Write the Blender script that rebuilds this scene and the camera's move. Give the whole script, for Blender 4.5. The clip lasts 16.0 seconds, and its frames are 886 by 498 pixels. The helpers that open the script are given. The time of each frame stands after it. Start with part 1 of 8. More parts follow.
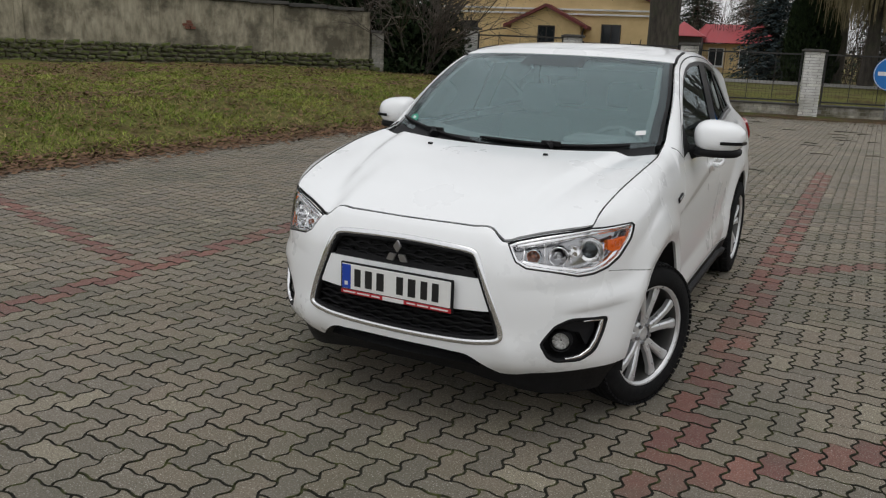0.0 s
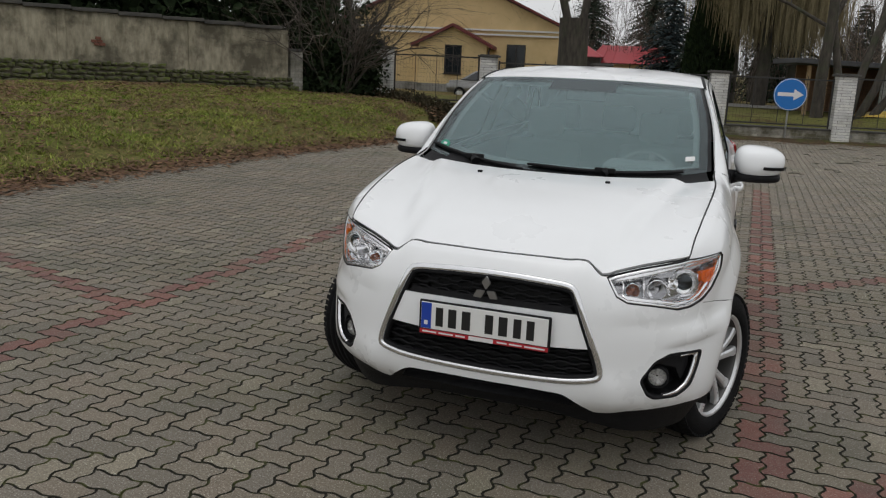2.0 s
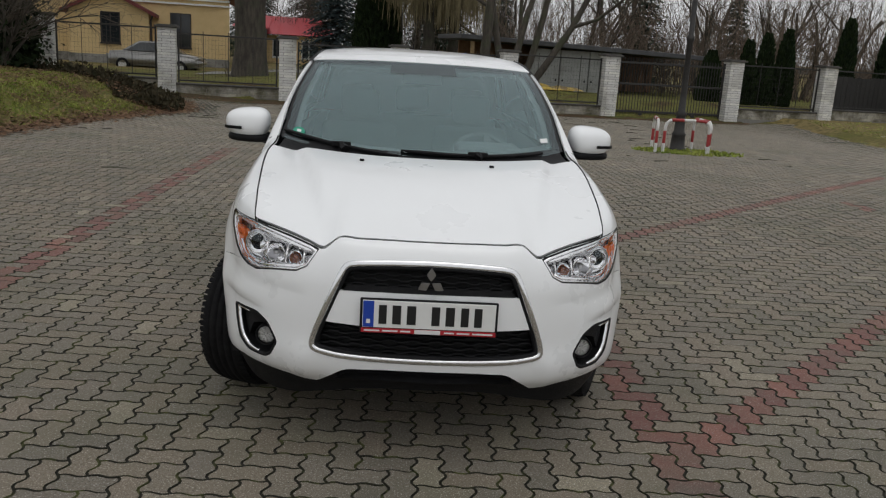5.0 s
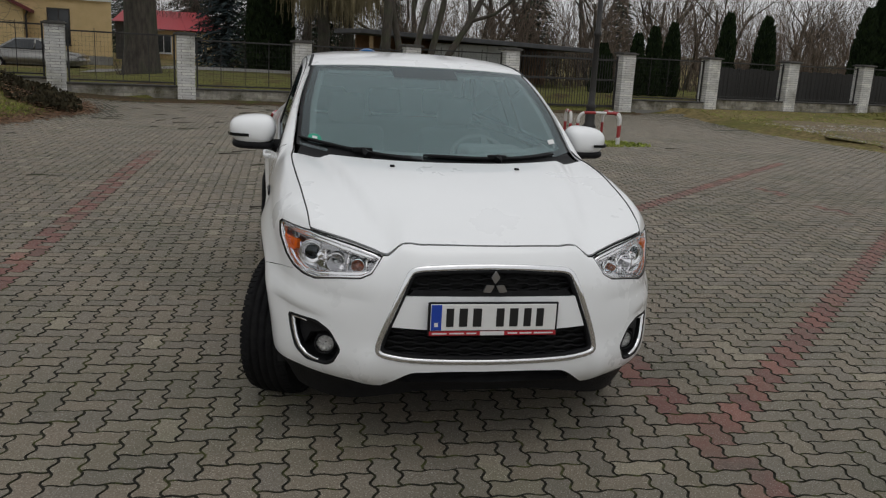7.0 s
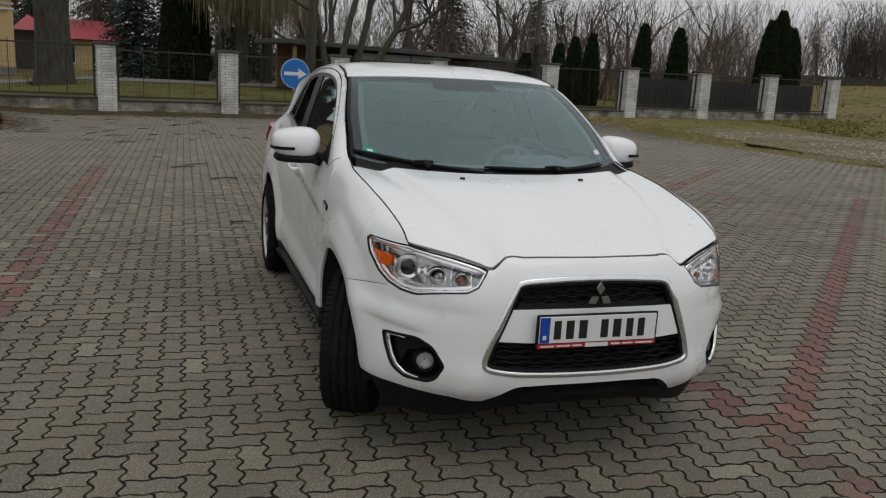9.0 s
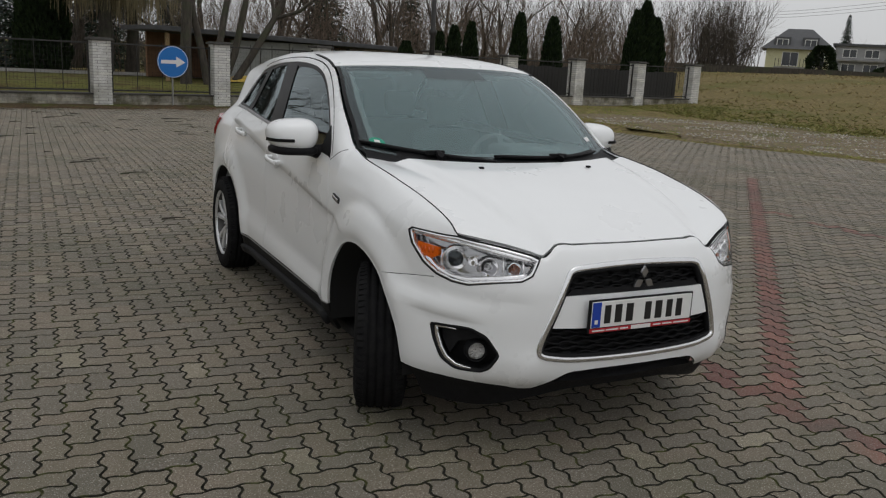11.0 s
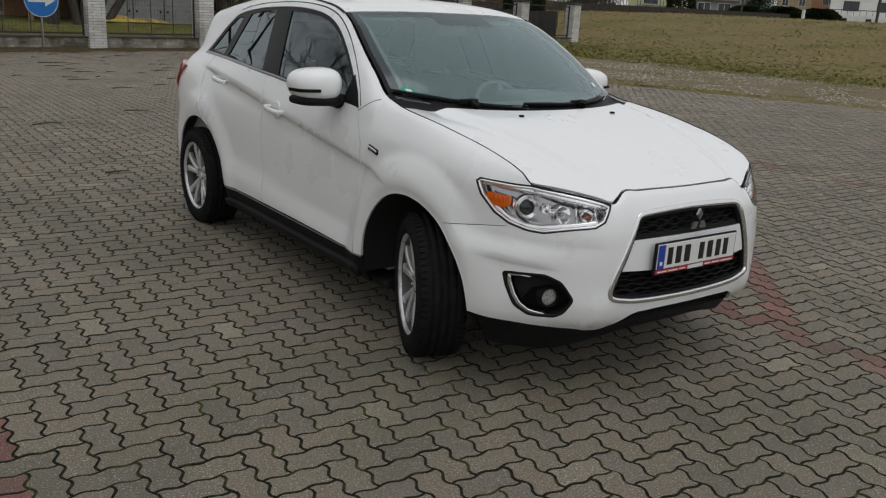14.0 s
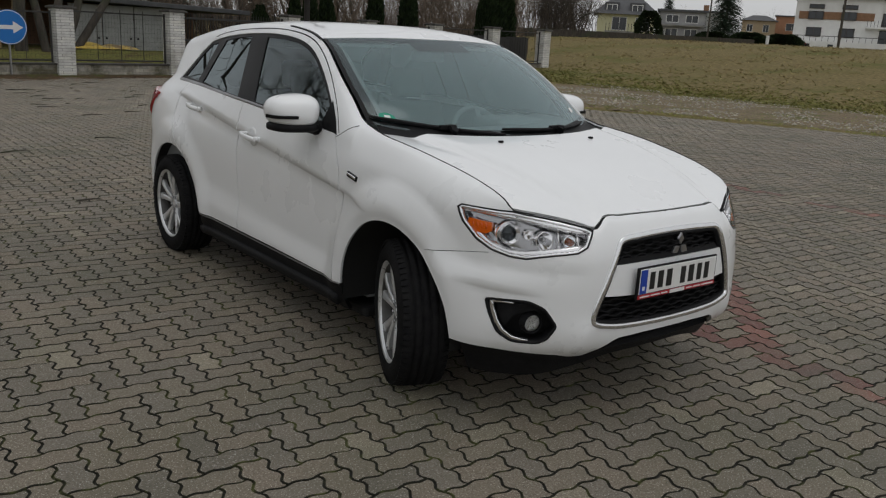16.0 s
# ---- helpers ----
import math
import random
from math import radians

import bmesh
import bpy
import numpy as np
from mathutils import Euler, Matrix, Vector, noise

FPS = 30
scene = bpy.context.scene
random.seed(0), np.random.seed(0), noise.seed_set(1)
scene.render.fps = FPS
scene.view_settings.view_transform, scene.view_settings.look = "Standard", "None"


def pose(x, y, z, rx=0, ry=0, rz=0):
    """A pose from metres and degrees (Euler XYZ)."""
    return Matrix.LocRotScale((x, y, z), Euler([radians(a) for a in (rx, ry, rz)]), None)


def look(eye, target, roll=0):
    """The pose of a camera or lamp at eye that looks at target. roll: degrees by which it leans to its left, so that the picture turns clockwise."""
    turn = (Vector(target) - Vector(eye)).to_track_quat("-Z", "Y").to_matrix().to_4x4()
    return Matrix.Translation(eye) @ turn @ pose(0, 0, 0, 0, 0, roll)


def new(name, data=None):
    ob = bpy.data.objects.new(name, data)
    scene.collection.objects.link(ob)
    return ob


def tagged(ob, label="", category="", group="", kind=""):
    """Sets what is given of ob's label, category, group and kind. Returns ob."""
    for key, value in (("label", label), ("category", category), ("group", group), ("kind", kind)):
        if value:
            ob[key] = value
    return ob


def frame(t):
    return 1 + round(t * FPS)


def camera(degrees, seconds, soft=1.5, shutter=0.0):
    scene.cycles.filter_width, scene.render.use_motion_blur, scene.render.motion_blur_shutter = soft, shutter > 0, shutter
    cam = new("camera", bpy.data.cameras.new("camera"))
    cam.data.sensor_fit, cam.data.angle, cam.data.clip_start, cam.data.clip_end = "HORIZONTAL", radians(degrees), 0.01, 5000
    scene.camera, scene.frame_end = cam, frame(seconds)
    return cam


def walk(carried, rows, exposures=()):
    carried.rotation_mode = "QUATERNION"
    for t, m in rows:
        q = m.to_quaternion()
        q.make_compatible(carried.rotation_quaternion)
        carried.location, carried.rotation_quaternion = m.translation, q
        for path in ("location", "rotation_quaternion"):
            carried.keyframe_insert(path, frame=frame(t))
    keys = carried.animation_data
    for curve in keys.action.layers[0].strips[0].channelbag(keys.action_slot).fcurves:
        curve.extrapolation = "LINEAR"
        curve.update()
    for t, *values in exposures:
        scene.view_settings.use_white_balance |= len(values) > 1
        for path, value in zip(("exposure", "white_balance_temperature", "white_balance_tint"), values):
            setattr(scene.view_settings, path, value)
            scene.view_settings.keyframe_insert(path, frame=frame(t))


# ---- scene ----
cam = camera(55.9, 16.0, soft=1.2)
METRES, EYE, TILT, LEAN, TURN = 5.57, 1.632, 0.0, 0.0, 27.0
ROWS = [
    (0.0, 0.0, 0.0, 0.0, 0.53, -14.18, -2.09),
    (0.5, -0.0255, -0.0032, 0.0046, -0.48, -13.57, -2.24),
    (1.0, -0.0599, 0.0252, 0.0025, -1.81, -13.23, -2.36),
    (1.5, -0.099, 0.0483, 0.0022, -4.04, -13.02, -2.54),
    (2.0, -0.1336, 0.0423, -0.0007, -6.57, -12.7, -2.53),
    (2.5, -0.1613, 0.0357, 0.0037, -8.08, -12.58, -2.57),
    (3.0, -0.1909, 0.0584, 0.0001, -9.89, -12.58, -2.57),
    (3.5, -0.2283, 0.0902, -0.0012, -12.19, -12.56, -2.75),
    (4.0, -0.2564, 0.0974, -0.0046, -16.02, -12.57, -2.81),
    (4.5, -0.2842, 0.0985, -0.0013, -23.63, -13.36, -3.16),
    (7.0, -0.4194, 0.1648, 0.0071, -37.49, -13.44, -3.01),
    (7.5, -0.436, 0.2065, 0.0043, -39.59, -13.11, -2.99),
    (8.0, -0.4577, 0.238, 0.0029, -41.21, -12.9, -3.17),
    (8.5, -0.4909, 0.2438, 0.0024, -42.44, -12.68, -3.07),
    (11.0, -0.6036, 0.3581, -0.004, -52.98, -12.8, -2.96),
    (11.5, -0.6072, 0.3939, -0.0042, -56.11, -14.73, -2.94),
    (12.0, -0.6131, 0.4298, -0.0081, -58.27, -15.8, -2.96),
    (12.5, -0.6362, 0.4358, -0.006, -59.49, -16.19, -2.96),
    (13.0, -0.6683, 0.4374, -0.0049, -60.25, -16.28, -2.96),
    (13.5, -0.683, 0.4466, -0.0023, -61.06, -16.31, -3.07),
    (14.0, -0.6856, 0.4784, -0.0036, -61.84, -16.35, -3.1),
    (14.5, -0.6917, 0.5068, -0.006, -62.5, -16.23, -3.2),
    (15.0, -0.6941, 0.5136, -0.0064, -62.99, -15.6, -3.28),
    (15.5, -0.6908, 0.5056, -0.006, -63.46, -14.8, -3.13),
    (16.0, -0.6825, 0.4871, -0.0039, -63.78, -14.57, -3.01),
]
walk(cam, [(t, pose(1.664, -2.84, EYE, TILT, LEAN, TURN) @ pose(METRES * x, METRES * y, METRES * z, 90 + pitch, roll, yaw)) for t, x, y, z, yaw, pitch, roll in ROWS],
     exposures=[(0.0, 0.38), (1.0, 0.29), (2.0, 0.25), (4.5, 0.19), (8.0, 0.06), (11.0, 0.07), (12.0, 0.14), (14.0, 0.12), (16.0, -0.02)])

# ---- light: a grey winter sky ----
world = bpy.data.worlds.new("overcast_sky")
scene.world = world
world.use_nodes = True
wt = world.node_tree
for n in list(wt.nodes):
    wt.nodes.remove(n)
sky = wt.nodes.new("ShaderNodeTexSky")
sky.sky_type, sky.sun_disc = "NISHITA", False
sky.sun_elevation, sky.sun_rotation = radians(65), radians(170)
sky.air_density, sky.dust_density, sky.ozone_density = 1.0, 1.5, 1.0
grey = wt.nodes.new("ShaderNodeHueSaturation")
grey.inputs["Saturation"].default_value = 0.10
wbg = wt.nodes.new("ShaderNodeBackground")
wbg.inputs["Strength"].default_value = 0.134
wout = wt.nodes.new("ShaderNodeOutputWorld")
wt.links.new(sky.outputs[0], grey.inputs["Color"])
cloud = wt.nodes.new("ShaderNodeMix")
cloud.data_type = "RGBA"
cloud.inputs[0].default_value = 0.72
geo = wt.nodes.new("ShaderNodeTexCoord")
up = wt.nodes.new("ShaderNodeSeparateXYZ")
dome = wt.nodes.new("ShaderNodeMapRange")                    # overcast dome, brighter overhead
dome.inputs["From Min"].default_value, dome.inputs["From Max"].default_value = 0.0, 1.0
dome.inputs["To Min"].default_value, dome.inputs["To Max"].default_value = 0.77, 1.11
layer = wt.nodes.new("ShaderNodeMix")
layer.data_type, layer.blend_type, layer.clamp_result = "RGBA", "MULTIPLY", False
layer.inputs[0].default_value = 1.0
layer.inputs[6].default_value = (5.07, 5.15, 5.27, 1)
wt.links.new(geo.outputs["Generated"], up.inputs[0])
wt.links.new(up.outputs["Z"], dome.inputs["Value"])
wt.links.new(dome.outputs[0], layer.inputs[7])
wt.links.new(layer.outputs[2], cloud.inputs[7])
wt.links.new(grey.outputs[0], cloud.inputs[6])
wt.links.new(cloud.outputs[2], wbg.inputs["Color"])
wt.links.new(wbg.outputs[0], wout.inputs["Surface"])

sun_data = bpy.data.lights.new("sun", "SUN")
sun_data.energy, sun_data.angle, sun_data.color = 0.26, radians(40), (1.0, 0.97, 0.93)
sun = new("sun", sun_data)
sun.matrix_world = look((1, -6, 25), (0, 0, 0))

# ---- materials ----
def nodes_of(name):
    m = bpy.data.materials.new(name)
    m.use_nodes = True
    t = m.node_tree
    return m, t, t.nodes["Principled BSDF"], t.nodes["Material Output"]


def ramp(t, fac, stops):
    r = t.nodes.new("ShaderNodeValToRGB")
    e = r.color_ramp.elements
    while len(e) < len(stops):
        e.new(0.5)
    for el, (pos, col) in zip(e, stops):
        el.position, el.color = pos, (*col, 1) if len(col) == 3 else col
    t.links.new(fac, r.inputs["Fac"])
    return r.outputs["Color"]


def noise_of(t, scale, detail=4, rough=0.55, coords=None, stretch=None):
    n = t.nodes.new("ShaderNodeTexNoise")
    n.inputs["Scale"].default_value, n.inputs["Detail"].default_value, n.inputs["Roughness"].default_value = scale, detail, rough
    src = coords
    if src is None:
        src = t.nodes.new("ShaderNodeTexCoord").outputs["Object"]
    if stretch:
        mp = t.nodes.new("ShaderNodeMapping")
        mp.inputs["Scale"].default_value = stretch
        t.links.new(src, mp.inputs["Vector"])
        src = mp.outputs["Vector"]
    t.links.new(src, n.inputs["Vector"])
    return n.outputs["Fac"]


def mix(t, fac, a, b, kind="MIX"):
    m = t.nodes.new("ShaderNodeMix")
    m.data_type, m.blend_type, m.clamp_result = "RGBA", kind, False
    for sock, v in ((m.inputs[0], fac), (m.inputs[6], a), (m.inputs[7], b)):
        if isinstance(v, (int, float)):
            sock.default_value = v
        elif isinstance(v, tuple):
            sock.default_value = (*v, 1)
        else:
            t.links.new(v, sock)
    return m.outputs[2]


def surface(name, base, alt, scale=8, rough=0.7, stain=None, stain_scale=1.2, stain_amount=(0.5, 0.7), bump=0.0, bump_scale=60,
            metal=0.0, vary=None, vary_amount=0.25, world_coords=False, stretch=None, rough_vary=0.1, spec=0.5, fleck=None):
    """A surface with grain, wider stains, relief, and a tint that varies from piece to piece."""
    m, t, b, _ = nodes_of(name)
    co = t.nodes.new("ShaderNodeNewGeometry").outputs["Position"] if world_coords else None
    g = noise_of(t, scale, 5, 0.6, co, stretch)
    col = ramp(t, g, [(0.32, base), (0.68, alt)])
    if stain:
        sfac = ramp(t, noise_of(t, stain_scale, 5, 0.62, co), [(stain_amount[0], (0, 0, 0)), (stain_amount[1], (1, 1, 1))])
        col = mix(t, sfac, col, stain)
    if fleck:                       # pale grains of aggregate
        dots = ramp(t, noise_of(t, 150, 2, 0.5, co), [(0.615, (0, 0, 0)), (0.66, (1, 1, 1))])
        col = mix(t, dots, col, fleck)
        pits = ramp(t, noise_of(t, 170, 3, 0.6, co), [(0.34, (0.45, 0.45, 0.42)), (0.42, (1, 1, 1))])
        col = mix(t, 1.0, col, pits, "MULTIPLY")
    if vary:
        if vary == "object":
            rnd = t.nodes.new("ShaderNodeObjectInfo").outputs["Random"]
        else:
            rnd = t.nodes.new("ShaderNodeNewGeometry").outputs["Random Per Island"]
        lo, hi = 1 - vary_amount, 1 + vary_amount
        top = hi + (0.20 if fleck else 0.0)
        if fleck:                   # cast in batches: greyer, pinker and paler ones among the rest
            stops = [(0, (lo, lo, lo)), (0.35, (0.97, 0.97, 0.98)), (0.62, (1.03, 1.0, 0.95)), (0.80, (1.06, 1.0, 0.96)), (0.94, (1.05, 1.04, 0.99)), (1, (top, top, top * 0.94))]
        else:
            stops = [(0, (lo, lo, lo)), (0.5, (1, 1, 1)), (0.85, (1.0, 1.0, 0.97)), (1, (top, top, top * 0.96))]
        tint = ramp(t, rnd, stops)
        col = mix(t, 1.0, col, tint, "MULTIPLY")
    t.links.new(col, b.inputs["Base Color"])
    rr = t.nodes.new("ShaderNodeMapRange")
    rr.inputs["To Min"].default_value, rr.inputs["To Max"].default_value = max(0.02, rough - rough_vary), min(1, rough + rough_vary)
    t.links.new(g, rr.inputs["Value"])
    t.links.new(rr.outputs[0], b.inputs["Roughness"])
    b.inputs["Metallic"].default_value = metal
    b.inputs["Specular IOR Level"].default_value = spec
    if bump:
        bp = t.nodes.new("ShaderNodeBump")
        bp.inputs["Strength"].default_value, bp.inputs["Distance"].default_value = bump, 0.01
        t.links.new(noise_of(t, bump_scale, 6, 0.65, co), bp.inputs["Height"])
        t.links.new(bp.outputs[0], b.inputs["Normal"])
    return m


def plain(name, col, rough=0.5, metal=0.0, coat=0.0, spec=0.5):
    m, t, b, _ = nodes_of(name)
    g = noise_of(t, 14, 4, 0.6)
    t.links.new(ramp(t, g, [(0.3, tuple(c * 0.93 for c in col)), (0.7, col)]), b.inputs["Base Color"])
    b.inputs["Roughness"].default_value, b.inputs["Metallic"].default_value = rough, metal
    b.inputs["Coat Weight"].default_value, b.inputs["Coat Roughness"].default_value = coat, 0.03
    b.inputs["Specular IOR Level"].default_value = spec
    return m


def glass(name, tint=(1, 1, 1), gloss=1.45, rough=0.0, shine_col=(0.84, 0.95, 0.98)):
    """Thin glass: clear, tinted by its colour, mirroring at a slant."""
    m, t, b, out = nodes_of(name)
    t.nodes.remove(b)
    clear = t.nodes.new("ShaderNodeBsdfTransparent")
    clear.inputs["Color"].default_value = (*tint, 1)
    shine = t.nodes.new("ShaderNodeBsdfGlossy")
    shine.inputs["Roughness"].default_value = rough
    shine.inputs["Color"].default_value = (*shine_col, 1)
    fres = t.nodes.new("ShaderNodeFresnel")
    fres.inputs["IOR"].default_value = gloss
    mx = t.nodes.new("ShaderNodeMixShader")
    t.links.new(fres.outputs[0], mx.inputs[0])
    t.links.new(clear.outputs[0], mx.inputs[1])
    t.links.new(shine.outputs[0], mx.inputs[2])
    t.links.new(mx.outputs[0], out.inputs["Surface"])
    return m


PAINT = surface("white_car_paint", (0.85, 0.86, 0.865), (0.87, 0.88, 0.885), 2, 0.28, rough_vary=0.03)
PAINT.node_tree.nodes["Principled BSDF"].inputs["Coat Weight"].default_value = 0.75
PAINT.node_tree.nodes["Principled BSDF"].inputs["Coat Roughness"].default_value = 0.02
BLACK = surface("black_plastic", (0.007, 0.007, 0.008), (0.014, 0.014, 0.015), 30, 0.55, bump=0.15, bump_scale=400, spec=0.15)
GLOSSBLACK = plain("gloss_black_trim", (0.008, 0.008, 0.009), 0.3, spec=0.16)
DARK = plain("dark_cavity", (0.006, 0.006, 0.006), 0.8)
RUBBER = surface("tyre_rubber", (0.008, 0.008, 0.009), (0.016, 0.016, 0.016), 25, 0.8, stain=(0.020, 0.019, 0.018), stain_scale=6, stain_amount=(0.6, 0.9), bump=0.2, bump_scale=250, spec=0.08)
BRAKE = plain("dull_brake_steel", (0.10, 0.098, 0.095), 0.5, 0.8)
CHROME = plain("chrome", (0.78, 0.78, 0.79), 0.14, 0.95)
SATIN = plain("satin_chrome", (0.42, 0.42, 0.43), 0.28, 1.0)
ALLOY = surface("silver_alloy", (0.66, 0.67, 0.68), (0.74, 0.745, 0.75), 20, 0.30, metal=0.6, stain=(0.42, 0.41, 0.39), stain_scale=9, stain_amount=(0.65, 0.98))
REFLECTOR = plain("headlamp_reflector", (0.93, 0.93, 0.94), 0.05, 1.0)
LAMPBACK = plain("pale_lamp_housing", (0.42, 0.42, 0.43), 0.12, 0.85)
FOGBOWL = plain("pale_fog_lamp_bowl", (0.72, 0.72, 0.71), 0.25, 0.35)
LAMPCHROME = plain("bright_lamp_chrome", (0.95, 0.95, 0.96), 0.06, 0.92)
LENS = glass("clear_lamp_lens", (0.985, 0.985, 0.985), 1.28, 0.0, (1, 1, 1))
SCREEN = glass("windscreen_glass", (0.82, 0.95, 0.95), 1.82)
def haze(name, cover, col):
    """A thin painted haze that lets most light through and scatters some."""
    m, t, b, out = nodes_of(name)
    b.inputs["Base Color"].default_value, b.inputs["Roughness"].default_value = (*col, 1), 1.0
    b.inputs["Specular IOR Level"].default_value = 0.0
    clear = t.nodes.new("ShaderNodeBsdfTransparent")
    mx = t.nodes.new("ShaderNodeMixShader")
    g = t.nodes.new("ShaderNodeMapRange")
    g.inputs["To Min"].default_value, g.inputs["To Max"].default_value = cover * 0.8, cover * 1.2
    t.links.new(noise_of(t, 1.5, 3, 0.5), g.inputs["Value"])
    t.links.new(g.outputs[0], mx.inputs[0])
    t.links.new(clear.outputs[0], mx.inputs[1])
    t.links.new(b.outputs[0], mx.inputs[2])
    t.links.new(mx.outputs[0], out.inputs["Surface"])
    return m


# pale teal haze, added to brighten the windscreen in place of reflected light
PAINTED_HAZE = haze("painted_glass_haze", 0.19, (0.50, 0.66, 0.67))
SIDEGLASS = glass("side_window_glass", (0.50, 0.56, 0.56), 2.1)
PRIVACY = glass("tinted_rear_glass", (0.10, 0.11, 0.12), 2.1)
DULLAMBER = plain("dull_amber_bulb", (0.22, 0.055, 0.020), 0.15, coat=1.0)
AMBER = plain("amber_plastic", (0.90, 0.15, 0.006), 0.15, coat=1.0)
BULB = glass("smoked_lens", (0.10, 0.11, 0.13), 1.6)
REDLENS = plain("red_lamp_plastic", (0.38, 0.010, 0.012), 0.12, coat=1.0)
FABRIC = surface("grey_seat_fabric", (0.17, 0.175, 0.18), (0.22, 0.225, 0.23), 180, 0.9, bump=0.4, bump_scale=500)
CABIN = surface("grey_cabin_plastic", (0.20, 0.21, 0.21), (0.25, 0.26, 0.26), 60, 0.6, bump=0.1, bump_scale=600)
PILLAR = surface("grey_pillar_lining", (0.16, 0.165, 0.165), (0.20, 0.205, 0.205), 60, 0.9)
LINER = surface("pale_roof_lining", (0.52, 0.52, 0.50), (0.60, 0.60, 0.58), 90, 0.95)
PLATE = plain("plate_white", (0.80, 0.80, 0.78), 0.35, coat=0.3)
INK = plain("black_ink", (0.010, 0.010, 0.010), 0.45)
BLUE = plain("plate_blue", (0.010, 0.055, 0.40), 0.35, coat=0.3)
REDSTRIP = plain("red_strip", (0.42, 0.012, 0.022), 0.35, coat=0.3)
WHITEINK = plain("white_ink", (0.75, 0.75, 0.74), 0.45)
GREEN = plain("green_sticker", (0.01, 0.30, 0.19), 0.4)

GREYPAVE = dict(base=(0.128, 0.111, 0.085), alt=(0.262, 0.229, 0.180), scale=95, rough=0.80, stain=(0.132, 0.124, 0.088), stain_scale=0.8, stain_amount=(0.46, 0.70), bump=0.7, bump_scale=230, world_coords=True, vary_amount=0.17, fleck=(0.46, 0.44, 0.39))
REDPAVE = dict(base=(0.158, 0.071, 0.057), alt=(0.235, 0.107, 0.088), scale=95, rough=0.78, stain=(0.135, 0.098, 0.076), stain_scale=1.4, stain_amount=(0.44, 0.70), bump=0.7, bump_scale=230, world_coords=True, vary_amount=0.14, fleck=(0.36, 0.30, 0.27))
PAVER_OBJ = surface("grey_concrete_paver", vary="object", **GREYPAVE)
PAVER_ISL = surface("grey_concrete_pavers", vary="island", **GREYPAVE)
REDPAVER_OBJ = surface("red_concrete_paver", vary="object", **REDPAVE)
REDPAVER_ISL = surface("red_concrete_pavers", vary="island", **REDPAVE)
JOINT = surface("mossy_joint_sand", (0.010, 0.009, 0.007), (0.022, 0.022, 0.010), 30, 0.95, stain=(0.075, 0.082, 0.022), stain_scale=9, stain_amount=(0.52, 0.64), world_coords=True)
SOIL = surface("leafy_soil", (0.040, 0.030, 0.018), (0.105, 0.078, 0.046), 22, 0.95, stain=(0.075, 0.085, 0.022), stain_scale=1.6, stain_amount=(0.5, 0.64), bump=1.0, bump_scale=60, world_coords=True, spec=0.1)
GRASS = surface("winter_grass_ground", (0.052, 0.064, 0.014), (0.185, 0.170, 0.056), 18, 0.95, stain=(0.070, 0.043, 0.024), stain_scale=0.9, stain_amount=(0.50, 0.66), bump=1.0, bump_scale=35, world_coords=True, spec=0.1)
FIELD = surface("dry_meadow", (0.080, 0.068, 0.026), (0.250, 0.192, 0.088), 7.0, 0.95, stain=(0.105, 0.106, 0.030), stain_scale=0.22, stain_amount=(0.48, 0.66), bump=1.0, bump_scale=9, world_coords=True, spec=0.1)
GRAVEL = surface("pale_gravel", (0.080, 0.061, 0.037), (0.265, 0.212, 0.145), 14, 0.95, stain=(0.10, 0.10, 0.035), stain_scale=0.7, stain_amount=(0.5, 0.66), bump=1.0, bump_scale=20, world_coords=True, spec=0.1)
BLADE = surface("grass_blades", (0.130, 0.205, 0.024), (0.350, 0.375, 0.090), 1.3, 0.8, vary="island", vary_amount=0.55, world_coords=True, spec=0.2)
WEED = surface("withered_weed", (0.17, 0.12, 0.06), (0.28, 0.20, 0.105), 3, 0.9, vary="island", vary_amount=0.3, world_coords=True, spec=0.1)
MEADOW = surface("meadow_grass", (0.105, 0.118, 0.028), (0.235, 0.215, 0.075), 1.6, 0.85, vary="island", vary_amount=0.35, world_coords=True, spec=0.1)
STRAW = surface("dry_grass_blades", (0.22, 0.175, 0.075), (0.38, 0.31, 0.15), 3, 0.85, vary="island", vary_amount=0.35, world_coords=True, spec=0.2)
LEAF = surface("dead_brown_leaves", (0.085, 0.042, 0.022), (0.210, 0.125, 0.070), 5, 0.85, vary="island", vary_amount=0.45, world_coords=True, spec=0.3)
PLASTER = surface("weathered_plaster", (0.170, 0.152, 0.108), (0.400, 0.360, 0.268), 6.0, 0.95, stain=(0.105, 0.094, 0.068), stain_scale=1.3, stain_amount=(0.47, 0.64), bump=0.9, bump_scale=14, stretch=(1.0, 1.0, 0.35), world_coords=True, spec=0.2)
OLDBRICK = surface("weathered_pale_brick", (0.30, 0.285, 0.250), (0.44, 0.42, 0.375), 7, 0.9, stain=(0.15, 0.14, 0.105), stain_scale=1.8, stain_amount=(0.45, 0.66), bump=0.4, bump_scale=90, vary="object", vary_amount=0.2, world_coords=True)
BAREBRICK = surface("bare_red_brick", (0.115, 0.044, 0.029), (0.200, 0.085, 0.056), 12, 0.9, bump=0.5, bump_scale=60)
CREEPER = surface("dark_creeper", (0.018, 0.020, 0.010), (0.070, 0.054, 0.030), 6, 0.85, vary="island", vary_amount=0.4, spec=0.2)
COPING = surface("dark_coping", (0.045, 0.043, 0.040), (0.085, 0.080, 0.072), 4, 0.9, bump=0.5, bump_scale=25)
